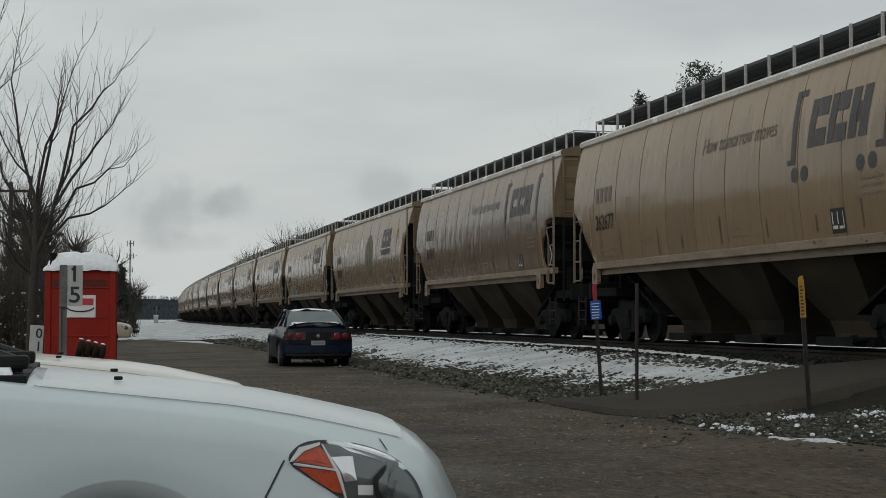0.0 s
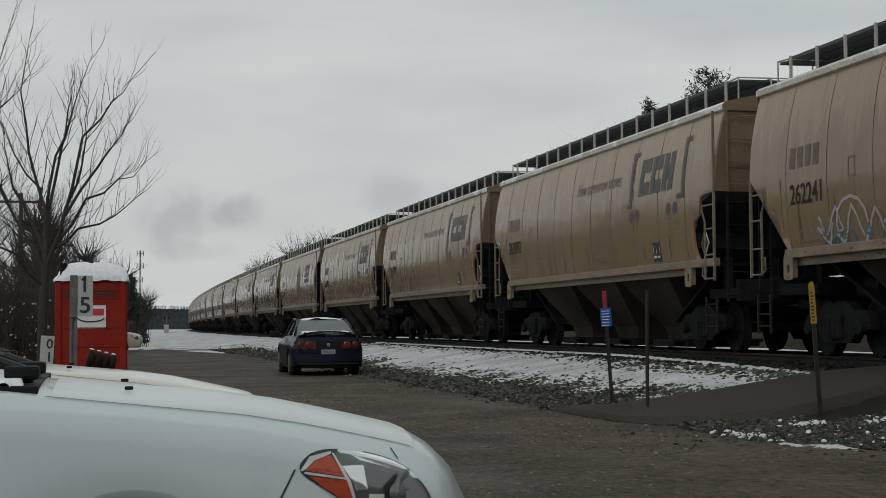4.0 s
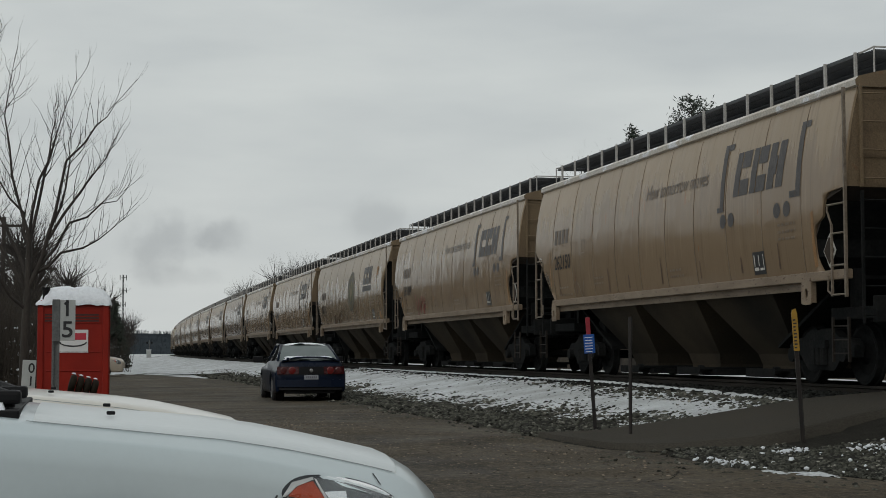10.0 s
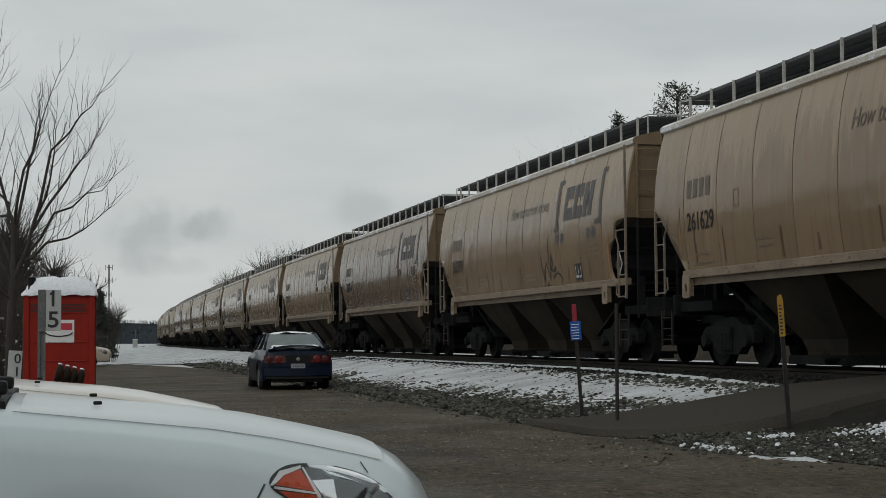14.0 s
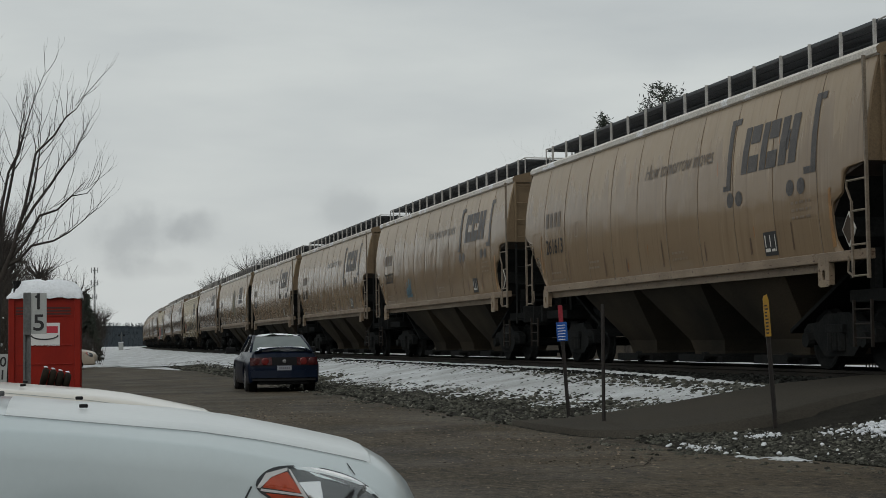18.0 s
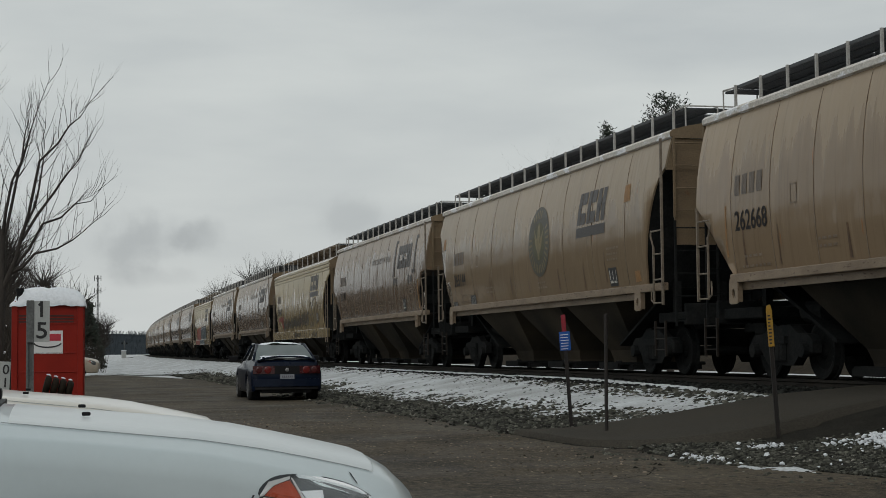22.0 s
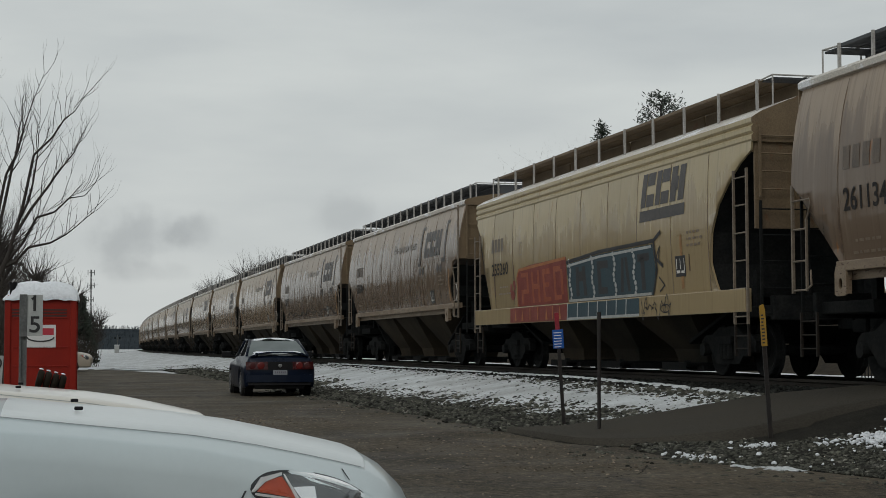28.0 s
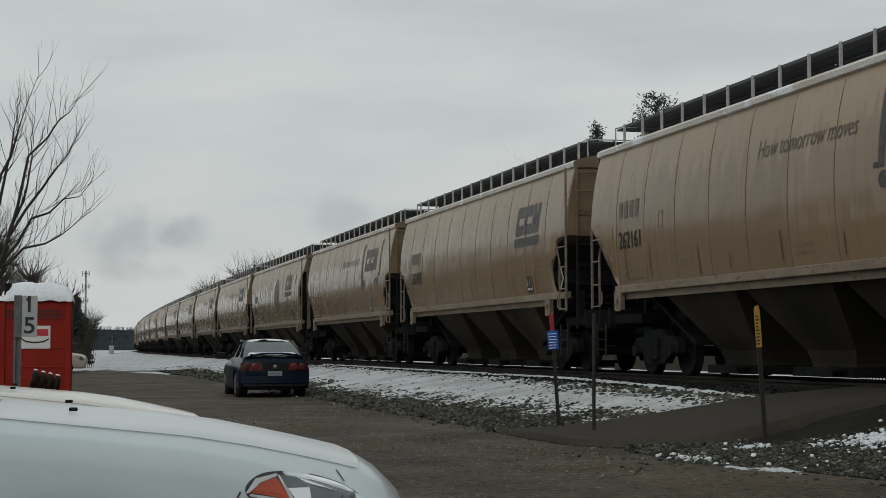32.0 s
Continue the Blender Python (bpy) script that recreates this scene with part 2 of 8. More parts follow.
M = {
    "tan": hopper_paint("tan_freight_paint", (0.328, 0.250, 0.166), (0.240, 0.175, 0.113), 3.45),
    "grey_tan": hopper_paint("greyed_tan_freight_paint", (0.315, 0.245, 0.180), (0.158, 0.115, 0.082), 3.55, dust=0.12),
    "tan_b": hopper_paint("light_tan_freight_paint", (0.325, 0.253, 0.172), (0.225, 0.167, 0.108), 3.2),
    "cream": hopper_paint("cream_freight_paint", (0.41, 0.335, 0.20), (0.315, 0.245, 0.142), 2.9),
    # Rust-spotted tan, its base darkened for the shade between coupled cars.
    "tan_end": surf("rusty_shaded_tan_steel", (0.180, 0.130, 0.076), (0.130, 0.092, 0.054), 1.1, 0.6, c3=(0.15, 0.085, 0.045), spots=0.64, spot_scale=4.0),
    "seam": surf("grimy_seam_steel", (0.055, 0.038, 0.026), (0.035, 0.026, 0.019), 2, 0.8),
    "seam_line": surf("brown_lap_joint_dirt", (0.180, 0.131, 0.087), (0.130, 0.094, 0.062), 2, 0.45),
    "step_steel": surf("grimy_dark_step_steel", (0.014, 0.012, 0.010), (0.026, 0.021, 0.017), 8, 0.7, spec=0.15),
    "bank": surf("dark_wet_leaf_litter_bank", (0.022, 0.018, 0.013), (0.040, 0.032, 0.023), 0.8, 0.95, spec=0.1, fine=6.0, grain=0.5),
    "pipe_brown": surf("dark_brown_cast_pipe", (0.012, 0.009, 0.006), (0.020, 0.015, 0.010), 8, 0.7, spec=0.1),
    "roof": surf("frosted_roof_paint", (0.50, 0.46, 0.40), (0.62, 0.60, 0.57), 1.2, 0.7, c3=(0.75, 0.76, 0.78), spots=0.55, spot_scale=2.5, stretch=(1, 0.5, 1)),
    "sill": surf("tan_sill_paint", (0.235, 0.178, 0.120), (0.165, 0.120, 0.080), 1.5, 0.5, c3=(0.07, 0.036, 0.02), spots=0.62, stretch=(1, 1, 3)),
    # Dusty tan taken far below the side paint, for the shade under the cars.
    "chute": surf("dusty_shaded_chute_steel", (0.066, 0.053, 0.038), (0.025, 0.0235, 0.020), 0.45, 0.85, spec=0.05),
    # Greasy black running gear; also the shade under the car ends, as colour.
    "under": surf("greasy_shade_black_steel", (0.0110, 0.0125, 0.0130), (0.020, 0.0205, 0.0200), 4, 0.8, fine=25, spec=0.04),
    "grate": surf("dark_walkway_steel", (0.045, 0.050, 0.056), (0.065, 0.068, 0.072), 6, 0.6),
    "bracket": surf("pale_galvanised_bracket", (0.42, 0.41, 0.39), (0.32, 0.31, 0.29), 8, 0.6),
    "ladder": surf("dull_tan_ladder_paint", (0.20, 0.163, 0.122), (0.13, 0.104, 0.077), 8, 0.6),
    "ink": surf("faded_blue_black_ink", (0.046, 0.043, 0.044), (0.085, 0.077, 0.072), 9, 0.40, spec=0.18),
    "ink_text": surf("dark_lettering_ink", (0.024, 0.022, 0.022), (0.042, 0.038, 0.035), 9, 0.6, spec=0.06),
    "ink_soft": surf("worn_brown_stencil_ink", (0.145, 0.107, 0.074), (0.205, 0.153, 0.105), 9, 0.5, spec=0.25),
    "ink_mid": surf("faded_grey_brown_lettering", (0.088, 0.070, 0.056), (0.14, 0.110, 0.085), 6, 0.40, spec=0.2),
    "patch_orange": surf("orange_brown_repair_paint", (0.29, 0.155, 0.055), (0.22, 0.115, 0.045), 6, 0.6),
    "white_paint": surf("white_stencil_paint", (0.62, 0.61, 0.57), (0.5, 0.48, 0.44), 9, 0.6),
    "rail": surf("brown_rail_steel", (0.020, 0.018, 0.0155), (0.033, 0.028, 0.023), 3, 0.7, metal=0.2, spec=0.2),
    "tie": surf("weathered_tie_timber", (0.06, 0.05, 0.042), (0.10, 0.085, 0.07), 4, 0.85, stretch=(0.6, 6, 6)),
    "ramp": surf("grey_crossing_asphalt", (0.041, 0.037, 0.030), (0.055, 0.049, 0.039), 0.6, 0.9, fine=45.0, grain=0.35, bump=0.4, spec=0.12),
    "ground": surf("patchy_snow_on_brown_ground", (0.60, 0.625, 0.64), (0.45, 0.465, 0.47), 0.3, 0.8, c3=(0.10, 0.085, 0.065), spots=0.62, spot_scale=0.45, fine=14.0, grain=0.15),
    "gravel": surf("dark_gravel_bed", (0.015, 0.0142, 0.0115), (0.029, 0.027, 0.022), 5, 0.95, spec=0.1, fine=55, grain=0.6, bump=0.8),
    "stone": surf("grey_brown_ballast_stone", (0.026, 0.0265, 0.0215), (0.054, 0.054, 0.044), 7, 0.85, spec=0.2, c3=(0.12, 0.115, 0.10), spots=0.60, spot_scale=5.0, fine=60),
    "snow": surf("old_white_snow", (0.80, 0.83, 0.86), (0.70, 0.73, 0.77), 1.2, 0.75, fine=22, grain=0.08, bump=0.5, size=0.04, spec=0.3),
    "old_snow": surf("grainy_old_ground_snow", (0.66, 0.69, 0.71), (0.42, 0.435, 0.44), 0.9, 0.85, fine=24, grain=0.22, bump=0.8, size=0.05, spec=0.2),
    "rock_snow": surf("thin_snow_crust", (0.78, 0.81, 0.84), (0.66, 0.69, 0.73), 3, 0.8, fine=25, grain=0.1),
    "bark": surf("grey_brown_bark", (0.026, 0.022, 0.019), (0.050, 0.043, 0.036), 6, 0.9, stretch=(1, 1, 0.3), bump=0.6),
    "twig": surf("dark_bare_twig", (0.028, 0.024, 0.021), (0.050, 0.042, 0.036), 8, 0.9),
    "brush": surf("dry_brown_brush", (0.032, 0.026, 0.021), (0.060, 0.049, 0.038), 3, 0.9),
    "needle": surf("dark_evergreen_leaf", (0.016, 0.024, 0.017), (0.032, 0.042, 0.027), 6, 0.7),
    "red_plastic": surf("orange_red_moulded_plastic", (0.255, 0.015, 0.007), (0.20, 0.0115, 0.006), 2, 0.5, grain=0.06, bump=0.05, spec=0.2),
    "dark_vent": plain("dark_vent_slot", (0.05, 0.012, 0.008), 0.7),
    "grey_post": surf("galvanised_sign_post", (0.105, 0.109, 0.109), (0.155, 0.158, 0.155), 5, 0.55, metal=0.4),
    "sign_white": surf("dull_white_sign_face", (0.36, 0.38, 0.37), (0.42, 0.43, 0.42), 5, 0.5, grain=0.05),
    "sign_black": plain("black_sign_ink", (0.015, 0.015, 0.016), 0.5),
    "sign_blue": surf("blue_sign_face", (0.012, 0.075, 0.30), (0.015, 0.085, 0.33), 9, 0.5, grain=0.06, bump=0.0, spec=0.2),
    "sign_yellow": surf("faded_yellow_marker", (0.36, 0.205, 0.018), (0.27, 0.15, 0.015), 9, 0.5, grain=0.08),
    "sign_red": surf("faded_red_marker", (0.26, 0.012, 0.025), (0.20, 0.01, 0.02), 9, 0.5),
    "post_dark": surf("rusty_dark_steel_post", (0.014, 0.0125, 0.012), (0.026, 0.021, 0.018), 9, 0.7),
    "logo_red": plain("red_label_ink", (0.45, 0.03, 0.05), 0.5),
    "label_white": plain("white_label_face", (0.66, 0.66, 0.65), 0.5),
}


def lot_asphalt():
    """Worn brown lot: broad damp and dry areas, drifts of grit, loose gravel grain, and faint wheel marks along the lot."""
    m = bpy.data.materials.new("worn_brown_gritty_asphalt")
    m.use_nodes = True
    nt = m.node_tree
    N, L = nt.nodes, nt.links
    b = N["Principled BSDF"]
    b.inputs["Specular IOR Level"].default_value = 0.16
    co = N.new("ShaderNodeTexCoord")

    def tex(scale, stretch=(1, 1, 1), detail=5, kind="ShaderNodeTexNoise"):
        mp = N.new("ShaderNodeMapping")
        mp.inputs["Scale"].default_value = stretch
        L.new(co.outputs["Object"], mp.inputs["Vector"])
        n = N.new(kind)
        n.inputs["Scale"].default_value = scale
        if kind == "ShaderNodeTexNoise":
            n.inputs["Detail"].default_value = detail
        L.new(mp.outputs[0], n.inputs["Vector"])
        return n.outputs[0]

    def rng(v, a, c, lo=0.0, hi=1.0):
        r = N.new("ShaderNodeMapRange")
        for key, val in (("From Min", a), ("From Max", c), ("To Min", lo), ("To Max", hi)):
            r.inputs[key].default_value = val
        L.new(v, r.inputs["Value"])
        return r.outputs[0]

    def mixc(f, a, c):
        x = N.new("ShaderNodeMix")
        x.data_type = "RGBA"
        L.new(f, x.inputs[0])
        for i, v in ((6, a), (7, c)):
            if isinstance(v, tuple):
                x.inputs[i].default_value = (*v, 1)
            else:
                L.new(v, x.inputs[i])
        return x.outputs[2]

    col = mixc(rng(tex(0.22), 0.38, 0.62), (0.0385, 0.0325, 0.0230), (0.072, 0.058, 0.0395))
    col = mixc(rng(tex(0.9, (1.6, 0.35, 1), 6), 0.52, 0.66, 0.0, 0.65), col, (0.025, 0.022, 0.020))
    col = mixc(rng(tex(1.7, (1.0, 0.6, 1), 6), 0.58, 0.72, 0.0, 0.6), col, (0.092, 0.073, 0.052))
    grit = tex(13.0, (1, 0.5, 1), 4)
    col = mixc(rng(grit, 0.56, 0.70, 0.0, 0.55), col, (0.165, 0.132, 0.092))
    col = mixc(rng(grit, 0.45, 0.34, 0.0, 0.85), col, (0.014, 0.012, 0.011))
    speck = tex(55.0, (1, 0.6, 1), 2)
    col = mixc(rng(speck, 0.57, 0.68, 0.0, 0.75), col, (0.17, 0.138, 0.098))
    L.new(col, b.inputs["Base Color"])
    L.new(rng(tex(0.6), 0.3, 0.7, 0.62, 0.95), b.inputs["Roughness"])
    bp = N.new("ShaderNodeBump")
    bp.inputs["Strength"].default_value, bp.inputs["Distance"].default_value = 0.7, 0.03
    L.new(grit, bp.inputs["Height"])
    L.new(bp.outputs[0], b.inputs["Normal"])
    return m


M["lot"] = lot_asphalt()


# ---- mesh helpers ----
def part(name, bm, material, parent=None, label="", smooth=False):
    """Links a bmesh as one mesh object under a thing or a part."""
    me = bpy.data.meshes.new(name)
    bm.to_mesh(me)
    bm.free()
    return part_mesh(name, me, material, parent, label, smooth)


def part_mesh(name, me, material, parent=None, label="", smooth=False):
    if not me.materials:
        me.materials.append(material)
    if smooth:
        me.polygons.foreach_set("use_smooth", [True] * len(me.polygons))
    ob = new(name, me)
    ob.parent = parent
    if label:
        ob["label"] = label
    return ob


def thing(name, label, category, group="", kind="", m=None):
    ob = tagged(new(name), label, category, group, kind)
    ob.empty_display_size = 0.2
    if m is not None:
        ob.matrix_basis = m
    return ob


def data(name, verts, faces):
    me = bpy.data.meshes.new(name)
    me.from_pydata([tuple(v) for v in verts], [], [tuple(f) for f in faces])
    me.update()
    return me


def tri_mesh(name, verts, tris):
    """A triangle mesh straight from numpy arrays."""
    me = bpy.data.meshes.new(name)
    nv, nf = len(verts), len(tris)
    me.vertices.add(nv)
    me.vertices.foreach_set("co", np.asarray(verts, dtype=np.float32).ravel())
    me.loops.add(nf * 3)
    me.loops.foreach_set("vertex_index", np.asarray(tris, dtype=np.int32).ravel())
    me.polygons.add(nf)
    me.polygons.foreach_set("loop_start", np.arange(0, nf * 3, 3, dtype=np.int32))
    me.update(calc_edges=True)
    me.validate()
    return me


def box(bm, x0, x1, y0, y1, z0, z1, bevel=0.0, m=None):
    vs = [bm.verts.new((x, y, z)) for z in (z0, z1) for y in (y0, y1) for x in (x0, x1)]
    fs = [(0, 2, 3, 1), (4, 5, 7, 6), (0, 1, 5, 4), (2, 6, 7, 3), (0, 4, 6, 2), (1, 3, 7, 5)]
    faces = [bm.faces.new([vs[i] for i in f]) for f in fs]
    if bevel:
        es = list({e for f in faces for e in f.edges})
        r = bmesh.ops.bevel(bm, geom=es, offset=bevel, segments=2, affect="EDGES", profile=0.6)
        vs = list({v for f in r["faces"] for v in f.verts} | {v for v in vs if v.is_valid})
    if m is not None:
        bmesh.ops.transform(bm, matrix=m, verts=[v for v in vs if v.is_valid])
    return vs


def rod(bm, a, b, r, seg=8, r2=None, caps=True):
    """A round bar from a to b."""
    a, b = Vector(a), Vector(b)
    d = b - a
    q = d.to_track_quat("Z", "Y").to_matrix()
    r2 = r if r2 is None else r2
    rings = []
    for p, rr in ((a, r), (b, r2)):
        rings.append([bm.verts.new(p + q @ Vector((rr * math.cos(k * math.tau / seg), rr * math.sin(k * math.tau / seg), 0))) for k in range(seg)])
    for k in range(seg):
        bm.faces.new((rings[0][k], rings[0][(k + 1) % seg], rings[1][(k + 1) % seg], rings[1][k]))
    if caps:
        bm.faces.new(rings[0][::-1])
        bm.faces.new(rings[1])


def lathe(bm, rings, axis="Z", seg=24, centre=(0, 0, 0)):
    """Surface of turning from (radius, height) pairs along an axis."""
    c = Vector(centre)
    rows = []
    for r, h in rings:
        row = []
        for k in range(seg):
            a = k * math.tau / seg
            p = (r * math.cos(a), r * math.sin(a), h)
            p = {"Z": p, "X": (p[2], p[0], p[1]), "Y": (p[0], p[2], p[1])}[axis]
            row.append(bm.verts.new(c + Vector(p)))
        rows.append(row)
    for a, b in zip(rows, rows[1:]):
        for k in range(seg):
            bm.faces.new((a[k], a[(k + 1) % seg], b[(k + 1) % seg], b[k]))
    bm.faces.new(rows[0][::-1])
    bm.faces.new(rows[-1])
    bmesh.ops.recalc_face_normals(bm, faces=bm.faces)


def lin(xs, ys):
    """A piecewise linear function through the given points."""
    return lambda v: float(np.interp(v, xs, ys))


# ---- the line of the track ----
TRACK_X, RAIL_Z = 12.2, 0.68
CURVE_FROM, CURVE_R = 62.0, 4900.0


def bend(y):
    """How far the track, and the ground shaped round it, swings to the right at y."""
    return 0.0 if y < CURVE_FROM else (y - CURVE_FROM) ** 2 / (2 * CURVE_R)


BED = lin([-9e3, 6.2, 8.0, 9.0, 10.1, 10.6, 13.8, 15.5, 18.0, 9e3], [0, 0, 0.15, 0.31, 0.50, 0.54, 0.54, 0.28, 0.05, 0.0])


# the lot reaches further towards the track short of the crossing
CORNER = lin([-9e3, 11.0, 13.5, 14.6, 15.6, 17.0, 18.6], [1.3, 1.2, 1.0, 0.85, 0.42, 0.22, 0.0])


def ground_z(x, y):
    """The bed's height; short of the crossing its foot lies lower and further out."""
    u = x - bend(y)
    u -= CORNER(y) * max(0.0, min(1.0, (9.6 - u) / 2.0))
    low = max(0.0, min(1.0, (18.4 - y) / 1.2)) * max(0.0, min(1.0, (10.7 - u) / 1.5))
    return BED(u) * (1 - 0.4 * low)


def bumps(x, y, scale, seed=0.0):
    return noise.noise((x * scale + seed, y * scale - seed, seed * 0.37))


def sheet(name, xs, ys, height, material, bent=True, smooth=True):
    """A grid over the plan; height(x, y) gives its z, and None leaves a hole."""
    verts, ids, faces = [], {}, []
    for j, y in enumerate(ys):
        for i, x in enumerate(xs):
            xx = x + (bend(y) if bent else 0)
            z = height(xx, y)
            if z is not None:
                ids[i, j] = len(verts)
                verts.append((xx, y, z))
    for j in range(len(ys) - 1):
        for i in range(len(xs) - 1):
            k = [(i, j), (i + 1, j), (i + 1, j + 1), (i, j + 1)]
            if all(c in ids for c in k):
                faces.append([ids[c] for c in k])
    return part_mesh(name, data(name, verts, faces), material, smooth=smooth)


def spread(*spans):
    """Grid lines: (start, end, step) spans one after another."""
    out = []
    for a, b, s in spans:
        out += list(np.arange(a, b, s))
    return out + [spans[-1][1]]


# ground: one sheet to the horizon
ground = tagged(sheet("ground", spread((-2500, -300, 400), (-300, -40, 40), (-40, 6, 4), (6.2, 18, 0.4), (18.4, 60, 6), (60, 400, 60), (400, 2800, 400)),
                      spread((-800, -100, 100), (-100, 0, 10), (0, 150, 5), (150, 500, 10), (500, 3200, 150)),
                      lambda x, y: ground_z(x, y) - (0.20 if 5.5 < x < 14 and y < 80 else 0.04) + (0.03 * bumps(x, y, 0.3) if abs(x) < 200 else 0), M["ground"]),
                "brown winter ground under patchy thin snow", "ground", kind="structure")


def lot_edge(y):
    return 6.2 + 0.50 * math.exp(-((y - 19.0) / 1.3) ** 2) + CORNER(y) + 0.22 * noise.noise((y * 0.35, 3.1, 0)) + 0.10 * noise.noise((y * 1.7, 7.7, 0))


def lot_sheet():
    ys = spread((-20, 0, 2), (0, 60, 0.5), (60, 96, 1.0))
    verts, faces = [], []
    n = 40
    for y in ys:
        right = lot_edge(y) if y < 70 else 6.2 - (y - 70) * 0.16
        left = -30 if y < 60 else -30 + (y - 60) * 0.75
        for i in range(n):
            f = (i / (n - 1)) ** 0.7
            x = left + (right - left) * f
            z = 0.012 + 0.012 * bumps(x, y, 0.25, 5.0) * (0 if i == n - 1 else 1)
            verts.append((x + bend(y), y, z))
    for j in range(len(ys) - 1):
        for i in range(n - 1):
            a = j * n + i
            faces.append((a, a + 1, a + n + 1, a + n))
    return part_mesh("parking_lot", data("parking_lot", verts, faces), M["lot"], smooth=True)


tagged(lot_sheet(), "wet brown gravelly asphalt of a parking lot", "parking lot", kind="structure")

def lot_crack(points, seed, wide=1.0):
    """A thin ragged strip just over the asphalt: dirt-filled crack, and ramp-edge shadow line."""
    rng_ = random.Random(seed)
    line = []
    for (xa, ya), (xb, yb) in zip(points, points[1:]):
        n = max(2, int(math.hypot(xb - xa, yb - ya) / 0.09))
        line += [(xa + (xb - xa) * i / n + rng_.uniform(-0.02, 0.02), ya + (yb - ya) * i / n + rng_.uniform(-0.03, 0.03)) for i in range(n)]
    verts, faces = [], []
    for i, (x, y) in enumerate(line):
        px, py = line[max(0, i - 1)]
        qx, qy = line[min(len(line) - 1, i + 1)]
        d = max(1e-6, math.hypot(qx - px, qy - py))
        w = wide * (0.005 + 0.010 * rng_.random() ** 2)
        for s_ in (-1, 1):
            xx, yy = x - s_ * w * (qy - py) / d, y + s_ * w * (qx - px) / d
            verts.append((xx, yy, 0.0165 + 0.012 * bumps(xx, yy, 0.25, 5.0)))
        if i:
            k = 2 * i
            faces.append((k - 2, k, k + 1, k - 1))
    tagged(part_mesh("lot_crack", data("lot_crack", verts, faces), M["gravel"]), "ragged dark strip for a dirt-filled crack and an edge shadow", "crack", "cracks in the lot", kind="structure")


lot_crack([(1.4, 13.4), (3.06, 13.71), (3.56, 13.71), (4.12, 13.89), (4.91, 14.1), (5.43, 14.6), (5.9, 15.6)], 1)
# Wide dark strip that draws the shadow line under the ramp's raised lip.
lot_crack([(6.20, 21.6), (6.20, 20.3), (6.27, 19.15), (6.55, 18.42), (6.9, 18.15)], 5, 4.5)

RAMP_FAR = lin([6.25, 6.6, 8.0, 11.3, 18], [22.2, 22.0, 21.7, 21.4, 21.2])
RAMP_NEAR = lin([6.25, 6.34, 6.6, 7.2, 7.8, 8.3, 9.3, 18], [20.3, 19.2, 18.5, 18.1, 17.75, 17.85, 18.3, 18.4])

# gravel bed between the lot and the track, out past the ties
tagged(sheet("gravel_bed", spread((5.9, 14.4, 0.25)), spread((-60, 5, 4), (5, 60, 0.5), (60, 150, 2), (150, 480, 6)),
             lambda x, y: ground_z(x, y) + 0.006 + 0.02 * bumps(x, y, 1.6, 2.0) - (0.035 if x - bend(y) < lot_edge(y) + 0.12 else 0) - (0.10 if 13.5 < y < 22.3 and x < 11 and RAMP_NEAR(x) + 0.35 < y < RAMP_FAR(x) + 0.2 else 0), M["gravel"]),
       "dark gravel bed sloping up to the railway track", "gravel", kind="structure")


# the asphalt crossing that climbs from the lot to the rails
def ramp_sheet():
    """Far edge square to the track, near edge flaring towards the lot."""
    far, near = RAMP_FAR, RAMP_NEAR
    top = lin([6.2, 7.0, 8.2, 10.0, 11.3, 13.2, 15, 18], [0.075, 0.11, 0.27, 0.54, 0.64, 0.64, 0.5, 0.1])
    verts, faces = [], []
    xs, n = [6.25] + spread((6.27, 7.0, 0.09), (7.0, 16, 0.25)), 26
    for x in xs:
        for j in range(n):
            f = j / (n - 1)
            y = near(x) + (far(x) - near(x)) * f + (0.07 * noise.noise((x * 2.3, j * 0.4, 9)) if j in (0, n - 1) else 0)
            edge = min(f, 1 - f)
            z = top(x) - (0.16 if edge == 0 or x == xs[0] else 0) + 0.008 * bumps(x, y, 1.2)
            verts.append((x, y, max(z, ground_z(x, y) - 0.02)))
    for i in range(len(xs) - 1):
        for j in range(n - 1):
            a = i * n + j
            faces.append((a, a + n, a + n + 1, a + 1))
    return part_mesh("crossing_ramp", data("crossing_ramp", verts, faces), M["ramp"], smooth=True)


tagged(ramp_sheet(), "grey asphalt ramp climbing from the lot to the rails", "road crossing", kind="structure")


# rails and ties
def rail_strip(off):
    prof = [(-0.07, 0), (0.07, 0), (0.07, 0.02), (0.012, 0.035), (0.012, 0.12), (0.037, 0.135), (0.037, 0.172), (-0.037, 0.172), (-0.037, 0.135), (-0.012, 0.12), (-0.012, 0.035), (-0.07, 0.02)]
    ys = spread((-80, CURVE_FROM, 20), (CURVE_FROM, 560, 12))
    verts, faces, n = [], [], len(prof)
    for y in ys:
        verts += [(TRACK_X + off + bend(y) + px, y, RAIL_Z - 0.172 + pz) for px, pz in prof]
    for j in range(len(ys) - 1):
        for k in range(n):
            faces.append((j * n + k, j * n + (k + 1) % n, (j + 1) * n + (k + 1) % n, (j + 1) * n + k))
    return part_mesh("rail", data("rail", verts, faces), M["rail"])


for off in (-0.755, 0.755):
    tagged(rail_strip(off), "brown worn steel rail on timber ties", "rail", group="rails of the track", kind="structure")


def tie_mesh():
    bm = bmesh.new()
    box(bm, -1.3, 1.3, -0.115, 0.115, -0.16, 0.0, 0.012)
    me = bpy.data.meshes.new("tie")
    bm.to_mesh(me)
    bm.free()
    me.materials.append(M["tie"])
    return me


